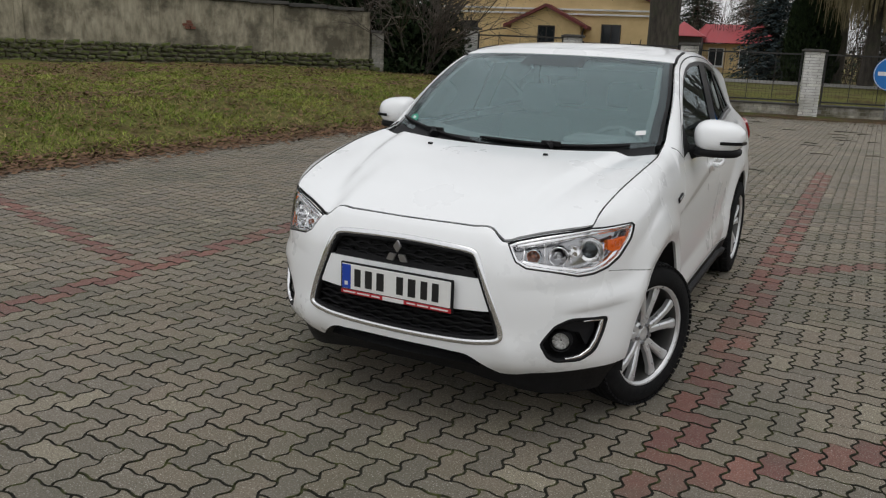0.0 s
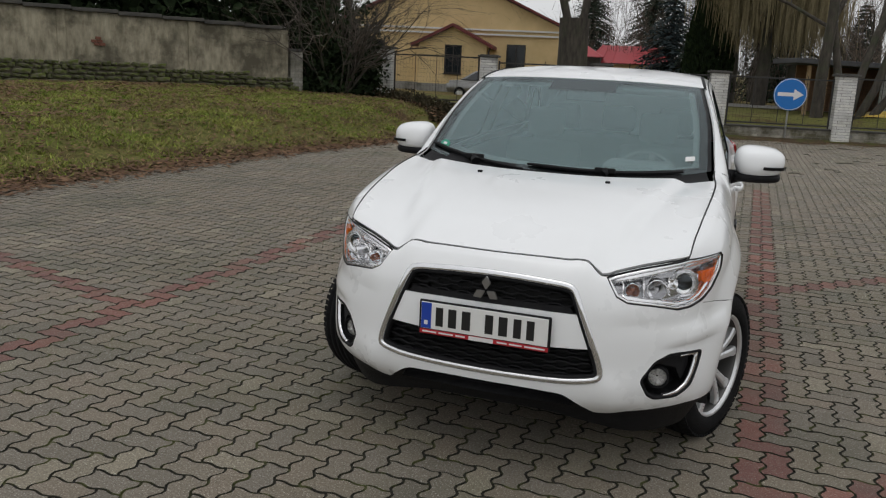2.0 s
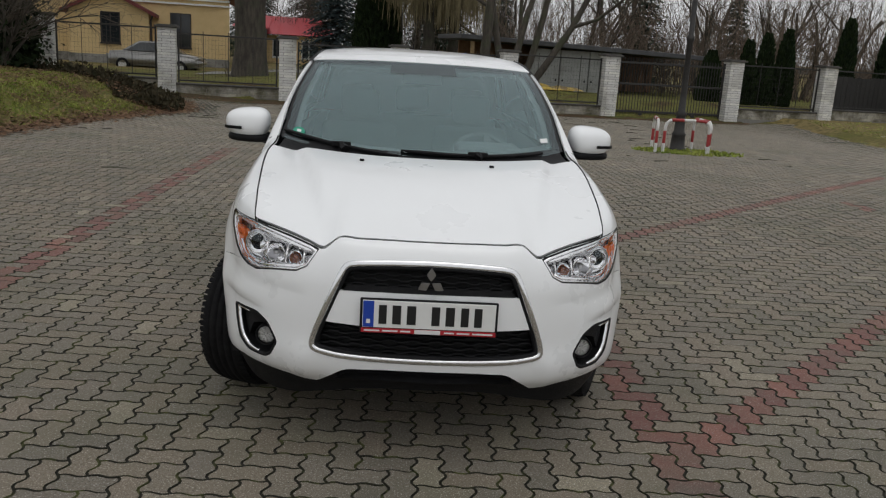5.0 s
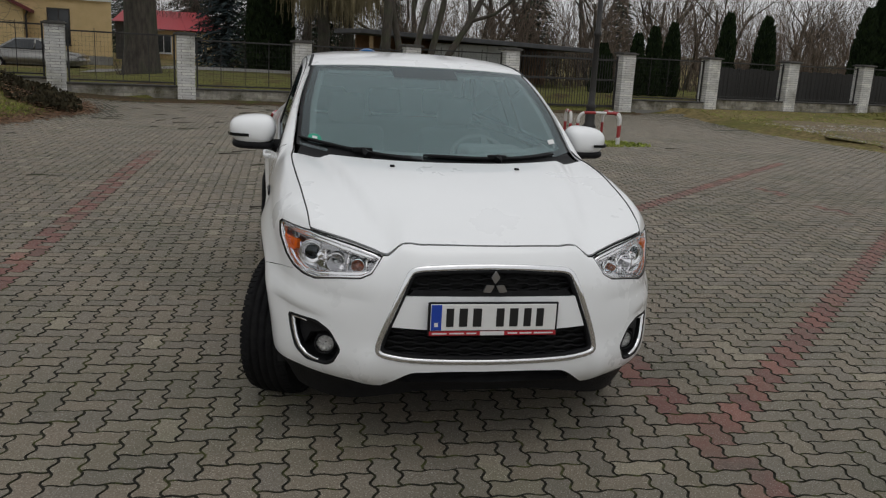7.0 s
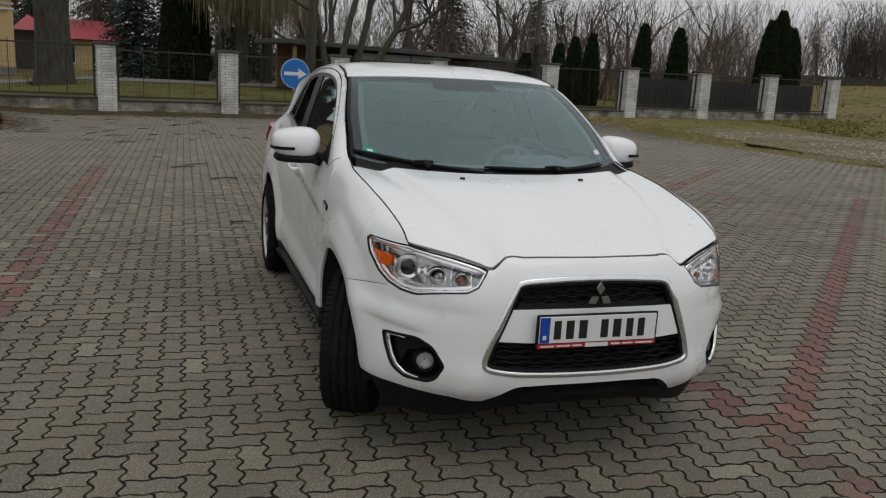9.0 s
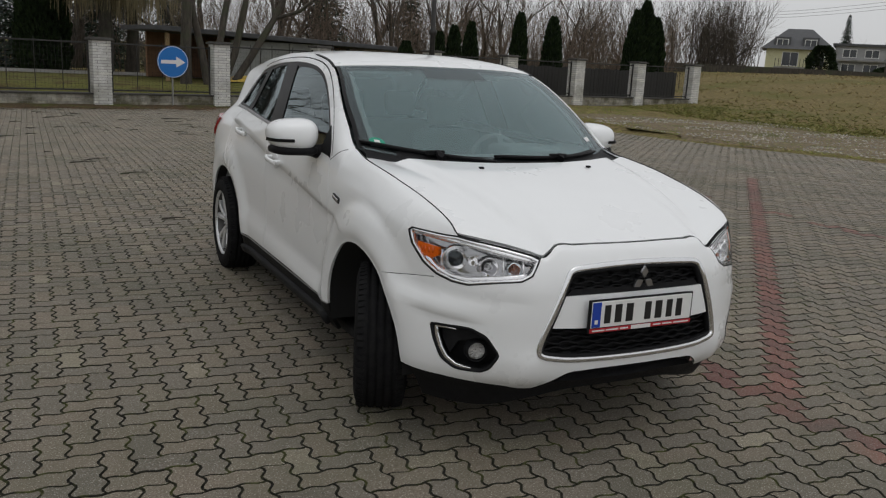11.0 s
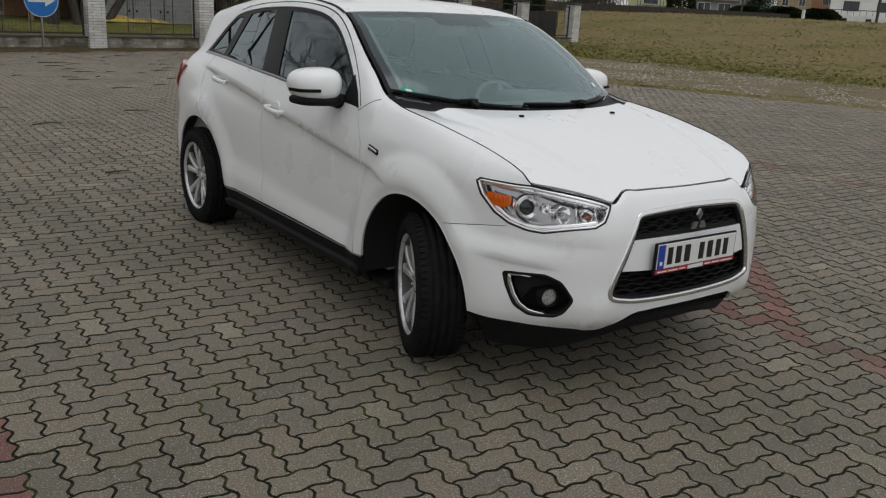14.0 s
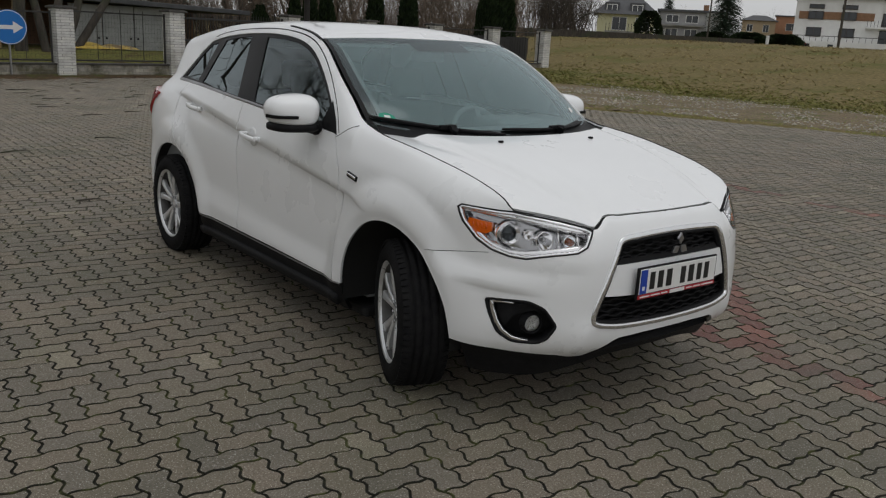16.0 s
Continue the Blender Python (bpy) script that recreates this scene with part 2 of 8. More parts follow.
RUBBLE = surface("mossy_rubble_stone", (0.055, 0.050, 0.038), (0.200, 0.182, 0.135), 6, 0.95, stain=(0.085, 0.105, 0.020), stain_scale=2.2, stain_amount=(0.40, 0.56), bump=0.8, bump_scale=30, vary="object", vary_amount=0.35)
RUBBLE_ISL = surface("mossy_rubble_stones", (0.055, 0.050, 0.038), (0.200, 0.182, 0.135), 6, 0.95, stain=(0.085, 0.105, 0.020), stain_scale=2.2, stain_amount=(0.40, 0.56), bump=0.8, bump_scale=30, vary="island", vary_amount=0.35)
WHITEBRICK = surface("white_sand_lime_brick", (0.60, 0.59, 0.57), (0.72, 0.71, 0.68), 7, 0.9, stain=(0.34, 0.33, 0.29), stain_scale=1.3, stain_amount=(0.5, 0.75), bump=0.3, bump_scale=90, vary="object", vary_amount=0.14, world_coords=True)
WHITEBRICK_ISL = surface("white_sand_lime_bricks", (0.27, 0.252, 0.212), (0.42, 0.395, 0.340), 7, 0.9, stain=(0.11, 0.100, 0.065), stain_scale=1.6, stain_amount=(0.42, 0.60), bump=0.3, bump_scale=90, vary="island", vary_amount=0.2, world_coords=True)
MORTAR = surface("grey_mortar", (0.17, 0.165, 0.15), (0.24, 0.23, 0.21), 20, 0.95, bump=0.4, bump_scale=120)
CONCRETE = surface("grey_concrete", (0.20, 0.195, 0.18), (0.30, 0.29, 0.27), 6, 0.9, stain=(0.10, 0.10, 0.085), stain_scale=1.5, stain_amount=(0.5, 0.7), bump=0.4, bump_scale=70)
IRON = surface("black_painted_iron", (0.012, 0.012, 0.012), (0.030, 0.027, 0.024), 15, 0.55, bump=0.2, bump_scale=150)
BARK = surface("dark_bark", (0.030, 0.025, 0.020), (0.085, 0.073, 0.058), 9, 0.95, stain=(0.050, 0.058, 0.030), stain_scale=1.2, stain_amount=(0.5, 0.7), bump=1.0, bump_scale=22, stretch=(1, 1, 0.25))
TWIG = surface("bare_twigs", (0.060, 0.049, 0.039), (0.125, 0.103, 0.082), 6, 0.95, vary="island", vary_amount=0.3)
PALETWIG = surface("pale_hanging_twigs", (0.150, 0.122, 0.062), (0.270, 0.225, 0.130), 4, 0.95, vary="island", vary_amount=0.3)
REDTWIG = surface("reddish_brown_thicket", (0.110, 0.080, 0.060), (0.190, 0.145, 0.108), 4, 0.95, vary="island", vary_amount=0.3)
SPRUCE = surface("spruce_needles", (0.014, 0.026, 0.016), (0.036, 0.056, 0.034), 5, 0.8, vary="island", vary_amount=0.4, spec=0.2)
BLUESPRUCE = surface("blue_spruce_needles", (0.030, 0.046, 0.050), (0.070, 0.095, 0.100), 5, 0.8, vary="island", vary_amount=0.4, spec=0.2)
THUJA = surface("thuja_sprays", (0.010, 0.020, 0.008), (0.026, 0.042, 0.014), 5, 0.85, vary="island", vary_amount=0.4, spec=0.2)
YELLOW = surface("ochre_house_render", (0.60, 0.44, 0.22), (0.68, 0.51, 0.27), 1.5, 0.9, stain=(0.50, 0.37, 0.19), stain_scale=0.5, stain_amount=(0.5, 0.8), bump=0.2, bump_scale=60)
DARKRED = surface("dark_red_tiles", (0.105, 0.016, 0.016), (0.150, 0.026, 0.024), 8, 0.6, bump=0.3, bump_scale=30)
BRIGHTRED = surface("red_metal_roof", (0.30, 0.026, 0.035), (0.37, 0.040, 0.048), 4, 0.5)
SLATE = surface("dark_grey_roof", (0.050, 0.052, 0.055), (0.085, 0.086, 0.090), 5, 0.7)
CREAM = surface("cream_render", (0.52, 0.50, 0.30), (0.58, 0.56, 0.36), 2, 0.9)
GREYHOUSE = surface("grey_render", (0.26, 0.265, 0.27), (0.33, 0.33, 0.335), 2, 0.9, stain=(0.38, 0.38, 0.37), stain_scale=0.3, stain_amount=(0.5, 0.6))
WHITEHOUSE = surface("white_render", (0.66, 0.66, 0.64), (0.74, 0.74, 0.72), 2, 0.9)
BROWNBAND = surface("brown_cladding", (0.20, 0.105, 0.055), (0.27, 0.15, 0.085), 5, 0.8)
OCHRE = surface("pale_ochre_render", (0.36, 0.28, 0.18), (0.42, 0.33, 0.22), 2, 0.9)
ORANGE = surface("orange_render", (0.34, 0.17, 0.095), (0.40, 0.21, 0.125), 2, 0.9)
PANE = plain("dark_window_pane", (0.020, 0.024, 0.028), 0.08, coat=0.5)
WHITEFRAME = plain("white_window_frame", (0.70, 0.70, 0.68), 0.5)
BROWNFRAME = plain("dark_brown_frame", (0.022, 0.016, 0.013), 0.5)
SIGNBLUE = plain("sign_blue", (0.006, 0.155, 0.50), 0.35)
SIGNWHITE = plain("sign_white", (0.72, 0.72, 0.72), 0.35)
BARRED = plain("barrier_red", (0.34, 0.035, 0.035), 0.45)
BARWHITE = plain("barrier_white", (0.66, 0.65, 0.63), 0.45)
SILVERCAR = plain("silver_car_paint", (0.24, 0.235, 0.22), 0.3, 0.4, coat=0.8)
GARAGE = surface("pale_grey_garage_panel", (0.27, 0.28, 0.27), (0.35, 0.355, 0.34), 3, 0.85, stain=(0.19, 0.19, 0.17), stain_scale=1.1, stain_amount=(0.5, 0.75))
TARP = surface("yellow_tarpaulin", (0.40, 0.27, 0.03), (0.58, 0.42, 0.06), 5, 0.6, stain=(0.16, 0.11, 0.045), stain_scale=2.5, stain_amount=(0.46, 0.60), bump=0.6, bump_scale=12)
TIMBER = surface("pale_timber", (0.28, 0.19, 0.095), (0.38, 0.27, 0.15), 12, 0.85)
TARMAC = surface("far_road", (0.16, 0.155, 0.14), (0.22, 0.21, 0.19), 6, 0.9, world_coords=True)

# ---- building tools ----
def mesh_of(name, verts, faces, material=None, smooth=False):
    me = bpy.data.meshes.new(name)
    me.from_pydata([tuple(v) for v in verts], [], [tuple(f) for f in faces])
    if smooth:
        me.polygons.foreach_set("use_smooth", [True] * len(me.polygons))
    if material:
        me.materials.append(material)
    me.update()
    return me


def solid(name, verts, faces, material, parent=None, label="", smooth=False):
    ob = new(name, mesh_of(name, verts, faces, material, smooth))
    if parent:
        ob.parent = parent
    if label:
        tagged(ob, label)
    return ob


def part(name, bm, material, parent=None, label="", smooth=False):
    """Link a bmesh as one mesh object under a thing or a part."""
    bmesh.ops.recalc_face_normals(bm, faces=bm.faces[:])
    me = bpy.data.meshes.new(name)
    bm.to_mesh(me)
    bm.free()
    if smooth:
        me.polygons.foreach_set("use_smooth", [True] * len(me.polygons))
    me.materials.append(material)
    ob = new(name, me)
    if parent:
        ob.parent = parent
    if label:
        tagged(ob, label)
    return ob


def thing(name, m, label, category, group="", kind=""):
    ob = new(name)
    ob.empty_display_size = 0.1
    ob.matrix_world = m
    return tagged(ob, label, category, group, kind)


def add_box(bm, x0, x1, y0, y1, z0, z1, bevel=0.0, m=None):
    r = bmesh.ops.create_cube(bm, size=1)
    vs = r["verts"]
    bmesh.ops.scale(bm, vec=(x1 - x0, y1 - y0, z1 - z0), verts=vs)
    bmesh.ops.translate(bm, vec=((x0 + x1) / 2, (y0 + y1) / 2, (z0 + z1) / 2), verts=vs)
    if bevel:
        es = list({e for v in vs for e in v.link_edges})
        r = bmesh.ops.bevel(bm, geom=es, offset=bevel, segments=2, profile=0.5, affect="EDGES")
        vs = r["verts"]
    if m is not None:
        bmesh.ops.transform(bm, matrix=m, verts=vs)
    return bm


def box(x0, x1, y0, y1, z0, z1, bevel=0.0, m=None):
    return add_box(bmesh.new(), x0, x1, y0, y1, z0, z1, bevel, m)


def tube(points, radii, sides=8, closed_ends=True, bm=None):
    """A tube along points, with a radius for each."""
    bm = bm or bmesh.new()
    pts = [Vector(p) for p in points]
    if isinstance(radii, (int, float)):
        radii = [radii] * len(pts)
    rings, up = [], None
    for i, p in enumerate(pts):
        d = (pts[min(i + 1, len(pts) - 1)] - pts[max(i - 1, 0)]).normalized()
        if up is None:
            up = d.orthogonal().normalized()
        up = (up - d * up.dot(d)).normalized()
        w = d.cross(up)
        rings.append([bm.verts.new(p + (up * math.cos(a) + w * math.sin(a)) * radii[i]) for a in (2 * math.pi * k / sides for k in range(sides))])
    for a, b in zip(rings, rings[1:]):
        for k in range(sides):
            bm.faces.new((a[k], a[(k + 1) % sides], b[(k + 1) % sides], b[k]))
    if closed_ends:
        bm.faces.new(rings[0][::-1])
        bm.faces.new(rings[-1])
    return bm


def lathe(profile, segs=48, axis="Y"):
    """A turned shape from (radius, height) pairs, round the axis named."""
    bm = bmesh.new()
    rings = []
    for r, h in profile:
        ring = []
        for k in range(segs):
            a = 2 * math.pi * k / segs
            c, s = r * math.cos(a), r * math.sin(a)
            ring.append(bm.verts.new((h, c, s) if axis == "X" else (c, h, s) if axis == "Y" else (c, s, h)))
        rings.append(ring)
    for a, b in zip(rings, rings[1:]):
        for k in range(segs):
            bm.faces.new((a[k], a[(k + 1) % segs], b[(k + 1) % segs], b[k]))
    return bm


def prism(poly, depth, m=None, bm=None):
    """A flat polygon in x and z, with depth along y."""
    bm = bm or bmesh.new()
    a = [bm.verts.new((x, 0, z)) for x, z in poly]
    b = [bm.verts.new((x, depth, z)) for x, z in poly]
    bm.faces.new(a)
    bm.faces.new(b[::-1])
    n = len(poly)
    for k in range(n):
        bm.faces.new((a[k], b[k], b[(k + 1) % n], a[(k + 1) % n]))
    if m is not None:
        bmesh.ops.transform(bm, matrix=m, verts=a + b)
    return bm


def rnd(a, b):
    return random.uniform(a, b)
# ---- the car's skin: an outline in plan, set in by a height profile ----
def sm(a, b, v):
    k = np.clip((np.asarray(v, float) - a) / (b - a), 0, 1)
    return k * k * (3 - 2 * k)


def curve(keys):
    """A smooth function through (v, value) keys."""
    kx, ky = np.array(keys, float).T
    d = np.gradient(ky, kx)

    def f(v):
        v = np.clip(np.asarray(v, float), kx[0], kx[-1])
        i = np.clip(np.searchsorted(kx, v) - 1, 0, len(kx) - 2)
        h = kx[i + 1] - kx[i]
        k = (v - kx[i]) / h
        lo = np.minimum(ky[i], ky[i + 1]) - 0.004
        hi = np.maximum(ky[i], ky[i + 1]) + 0.004
        r = ((1 + 2 * k) * (1 - k) ** 2 * ky[i] + k * (1 - k) ** 2 * h * d[i]
             + k * k * (3 - 2 * k) * ky[i + 1] + k * k * (k - 1) * h * d[i + 1])
        return np.clip(r, lo, hi)
    return f


CREASE_Z, CREASE_RISE = 0.833, 0.125       # the door crease at y 1.4, and how it climbs
HALF, NOSE, TAIL = 0.885, 0.015, 4.35      # half width, front and rear in plan
FRONT_D, REAR_D, POWER = 0.95, 0.46, 3.0
AXLE_F, AXLE_R, ARCH, HUB_Z = 0.925, 3.60, 0.425, 0.342
Y_LAMP = 0.278                  # where the hood's side edge leaves the headlamp


def outline():
    """Arc length, place and outward normal along half the plan outline, nose to tail."""
    a = np.linspace(0, math.pi / 2, 1500)
    e = 2 / POWER
    fx, fy = HALF * np.sin(a) ** e, NOSE + FRONT_D * (1 - np.cos(a) ** e)
    rx, ry = fx[::-1], TAIL - REAR_D * (1 - np.cos(a[::-1]) ** e)
    my = np.linspace(NOSE + FRONT_D, TAIL - REAR_D, 400)[1:-1]
    x = np.concatenate([fx, np.full(len(my), HALF), rx])
    y = np.concatenate([fy, my, ry])
    s = np.concatenate([[0], np.cumsum(np.hypot(np.diff(x), np.diff(y)))])
    tx, ty = np.gradient(x, s), np.gradient(y, s)
    n = np.hypot(tx, ty)
    return s, x, y, ty / n, -tx / n


OUT_S, OUT_X, OUT_Y, OUT_NX, OUT_NY = outline()
S_END = OUT_S[-1]


def s_of_y(y):
    return np.interp(y, OUT_Y, OUT_S)


def s_of_x(x):
    """The arc length on the nose at half width x."""
    m = OUT_Y < 0.9
    return np.interp(x, OUT_X[m], OUT_S[m])


front_in = curve([(0.16, 0.15), (0.24, 0.10), (0.30, 0.075), (0.36, 0.02), (0.42, 0.0), (0.52, 0.0), (0.66, 0.004), (0.78, 0.02), (0.86, 0.045), (0.93, 0.075)])
side_in = curve([(0.16, 0.10), (0.25, 0.06), (0.35, 0.035), (0.50, 0.022), (0.68, 0.012), (0.80, 0.004), (0.88, 0.002), (0.95, 0.010), (1.05, 0.036), (1.17, 0.072), (1.38, 0.145), (1.62, 0.235)])
rear_in = curve([(0.16, 0.15), (0.30, 0.05), (0.5, 0.02), (0.75, 0.012), (0.95, 0.016), (1.05, 0.035), (1.15, 0.085), (1.30, 0.21), (1.45, 0.33), (1.62, 0.46)])
top_y = curve([(0.278, 0.925), (0.315, 0.961), (0.367, 0.986), (0.429, 1.006), (0.527, 1.030), (0.636, 1.051), (0.744, 1.069), (0.859, 1.088), (1.0, 1.107), (1.14, 1.123), (1.25, 1.138), (1.30, 1.150), (1.36, 1.166), (1.5, 1.265), (1.7, 1.395), (1.9, 1.505), (2.05, 1.555), (2.3, 1.590), (2.7, 1.602), (3.2, 1.590), (3.6, 1.550), (3.9, 1.495), (4.2, 1.44), (4.3, 1.435)])
top_x = curve([(0.0, 0.906), (0.30, 0.905), (0.390, 0.902), (0.437, 0.862), (0.50, 0.876), (0.60, 0.897), (0.70, 0.915), (0.76, 0.925)])
roll_in = curve([(0.0, 0.03), (0.35, 0.03), (0.45, 0.02), (0.62, 0.020), (0.75, 0.008), (0.838, 0.002), (0.882, 0.022), (0.94, 0.047), (1.006, 0.066), (1.107, 0.082), (1.218, 0.085), (1.326, 0.080), (1.441, 0.070), (1.582, 0.058), (1.722, 0.053), (1.85, 0.06), (1.98, 0.05), (2.2, 0.022), (2.6, 0.03), (3.2, 0.055), (3.8, 0.07), (5.2, 0.07)])


def top_of(s):
    s = np.asarray(s, float)
    y, x = np.interp(s, OUT_S, OUT_Y), np.interp(s, OUT_S, OUT_X)
    return np.where(y > Y_LAMP, top_y(y), top_x(x))


def skin(s, z):
    """Points of the body's right half (x > 0) at arc length s and height z."""
    s, z = np.broadcast_arrays(np.asarray(s, float), np.asarray(z, float))
    x, y = np.interp(s, OUT_S, OUT_X), np.interp(s, OUT_S, OUT_Y)
    nx, ny = np.interp(s, OUT_S, OUT_NX), np.interp(s, OUT_S, OUT_NY)
    wf = 1 - sm(0.55, 1.15, s)
    wr = sm(S_END - 1.15, S_END - 0.45, s)
    d = wf * front_in(z) + wr * rear_in(z) + (1 - wf - wr) * side_in(z)
    top = top_of(s)
    # rolled edge under the hood line and roof line
    run = np.where(y < 1.33, 0.16, 0.09)
    k = np.clip((z - top + run) / run, 0, 1)
    d = d + roll_in(s) * (1 - np.sqrt(np.clip(1 - np.clip(k, 0, 1) ** 2.2, 0, 1)))
    # flared arches
    for ay in (AXLE_F, AXLE_R):
        r = np.hypot(y - ay, z - HUB_Z)
        ramp_out = np.clip((0.185 - (r - ARCH)) / 0.115, 0, 1) ** 0.9
        wide = (0.040 if ay < 2 else 0.030) * ramp_out - 0.008 * (1 - sm(0.0, 0.05, r - ARCH))
        d = d - wide * sm(0.1, 0.3, z) * (1 - 0.6 * (1 - sm(0.42, 0.62, y)))
    # the door crease that climbs to the tail
    side = sm(1.05, 1.30, y) * (1 - sm(3.35, 3.85, y))
    zc = CREASE_Z + CREASE_RISE * (y - 1.4)
    below = zc - z
    d = d + side * 0.023 * np.where(below > 0, np.exp(-(np.clip(below, 0, 9) / 0.17) ** 1.4) * sm(0, 0.012, below), 0)
    # brows over the fog lamps
    under = 0.610 + 0.05 * (s - 0.86) - z
    brow = sm(0.66, 0.80, s) * (1 - sm(0.95, 1.06, s))
    d = d + 0.011 * brow * np.where(under > 0, np.exp(-np.clip(under, 0, 9) / 0.08) * sm(0, 0.014, under), 0)
    # the fold that runs under the headlamps from the grille to the arch
    under = 0.712 + 0.03 * (s - 0.8) - z
    fold = sm(0.46, 0.58, s) * (1 - sm(1.02, 1.14, s))
    d = d + 0.005 * fold * np.where(under > 0, np.exp(-np.clip(under, 0, 9) / 0.09) * sm(0, 0.016, under), 0)
    # fuller bumper corners
    d = d - 0.032 * np.exp(-((s - 0.98) / 0.24) ** 2) * sm(0.26, 0.36, z) * (1 - sm(0.62, 0.735, z))
    # the edge of the jaw beside the grille, and the crest above the sill
    jaw = np.clip(1 - np.abs(s - 0.505 + 0.25 * (z - 0.40)) / 0.075, 0, 1)
    d = d - 0.013 * jaw * sm(0.30, 0.34, z) * (1 - sm(0.40, 0.52, z))
    zk = 0.405 + 0.065 * (y - 1.4)
    d = d - 0.026 * (1 - sm(zk - 0.03, zk + 0.035, z)) * sm(1.35, 1.6, y) * (1 - sm(3.0, 3.25, y))
    # the cabin draws in towards the tail, above a broad shoulder
    d = d + 0.085 * sm(2.5, 3.85, y) * sm(1.07, 1.23, z)
    return np.stack([x - d * nx, y - d * ny, z], -1)

# ---- the ground ----
LOT_L, LOT_R = -6.55, 12.6


def fence_y(x):
    return 24.43 + 0.162 * x


def bank_edge(y):
    return float(np.interp(y, [-30, 2, 8, 13, 15.5, 17.5, 20, 23], [-7.4, -6.95, -6.55, -6.05, -5.7, -5.3, -5.9, -7.2]))


def field_edge(y):
    return float(np.interp(y, [-40, 0, 6, 8.5, 12, 15, 19, 22.5, 26], [18.5, 16.2, 14.7, 13.8, 12.5, 12.5, 12.5, 12.9, 14.0]))


def lot_z(x, y):
    """The paving dips gently towards the fence."""
    return -0.25 * float(sm(7.0, 23.0, y)) * (1 - float(sm(11.0, 19.0, x))) * (1 - 0.6 * float(sm(-4.5, -8.5, x)))


def ground_z(x, y):
    z = 1.95 * float(sm(20, 52, x)) + 0.6 * float(sm(45, 120, y))
    b = y - fence_y(x)
    if b > 0:
        z += 0.30 * float(sm(-9, -5, x)) * float(sm(0.5, 2.5, b)) * (1 - float(sm(14, 22, b))) * (1 - float(sm(24, 28, x)))
    e = bank_edge(y)
    if x < e and y < 23.6:
        d = e - x
        hgt = 0.74 * (1 - float(sm(19.5, 24, y)) * 0.55) - 0.012 * max(0, y - 13) 
        z += hgt * (float(sm(0, 2.6, d)) * 0.62 + 0.38 * float(sm(1.5, 7.5, d)))
        z += 0.045 * noise.noise((x * 0.9, y * 0.9, 3)) * float(sm(0.1, 1.0, d))
        z += lot_z(x, y) * (1 - float(sm(0.0, 3.0, d)))
    elif x <= 13 and b <= 0:
        z += lot_z(x, y)
    elif x > 13 and y < 60:
        z += 0.05 * noise.noise((x * 0.35, y * 0.35, 1)) * float(sm(0.5, 4, x - field_edge(y)))
    return z


def lot_inside(x, y):
    return bank_edge(y) < x < field_edge(y) and y < fence_y(x) - 0.25


def make_ground():
    xs = np.unique(np.concatenate([np.linspace(-600, -40, 9), np.linspace(-40, -20, 9), np.linspace(-20, -4, 65), np.linspace(-4, 12, 9), np.linspace(12, 40, 57), np.linspace(40, 100, 25), np.linspace(100, 900, 9)]))
    ys = np.unique(np.concatenate([np.linspace(-600, -30, 9), np.linspace(-30, 0, 31), np.linspace(0, 30, 91), np.linspace(30, 70, 28), np.linspace(70, 900, 14)]))
    v = []
    for y in ys:
        for x in xs:
            z = ground_z(x, y)
            if lot_inside(x + 0.25, y) and lot_inside(x - 0.25, y):
                z = lot_z(x, y) - 0.12
            v.append((x, y, z - 0.004))
    n = len(xs)
    f = [(j * n + i, j * n + i + 1, (j + 1) * n + i + 1, (j + 1) * n + i) for j in range(len(ys) - 1) for i in range(n - 1)]
    me = mesh_of("ground", v, f, GRASS, True)
    me.materials.append(FIELD)
    for p in me.polygons:
        c = p.center
        if (c.x > 12.2 and (c.y < fence_y(c.x) or c.x > 27)) or c.y > fence_y(c.x) + 14:
            p.material_index = 1
    return tagged(new("ground", me), "winter grass and dry meadow round the paved lot", "ground", kind="structure")


make_ground()


def make_bed():
    """The dark sand that shows in the joints."""
    v, f = [], []
    ys = np.linspace(-16, 25.6, 84)
    for y in ys:
        a, b = bank_edge(y) - 0.5, field_edge(y) + 0.05
        if y > 20:
            b = min(b + 3, 14)
        xs = np.linspace(a, b, 12)
        v += [(x, y, lot_z(x, y) - 0.009) for x in xs]
    for k in range(len(ys) - 1):
        f += [(12 * k + i, 12 * k + i + 1, 12 * k + i + 13, 12 * k + i + 12) for i in range(11)]
    tagged(solid("pavement", v, f, JOINT), "dark mossy sand bed between concrete pavers", "pavement", kind="structure")


make_bed()


def skin_at(s, z, off=0.0):
    """A point on the skin, set out by off along the skin's normal, with that normal. s < 0 is the other half."""
    q = abs(s)
    p, a, b = skin([q, q + 0.004, q], [z, z, z + 0.004])
    n = np.cross(b - p, a - p)
    n /= np.linalg.norm(n) + 1e-12
    o = np.interp(q, OUT_S, OUT_NX) * n[0] + np.interp(q, OUT_S, OUT_NY) * n[1]
    if o < 0:
        n = -n
    p = p + off * n
    if s < 0:
        p, n = p * (-1, 1, 1), n * (-1, 1, 1)
    return Vector(p), Vector(n)


def in_poly(x, y, poly):
    c = False
    for (x0, y0), (x1, y1) in zip(poly, poly[1:] + poly[:1]):
        if (y0 > y) != (y1 > y) and x < (x1 - x0) * (y - y0) / (y1 - y0) + x0:
            c = not c
    return c


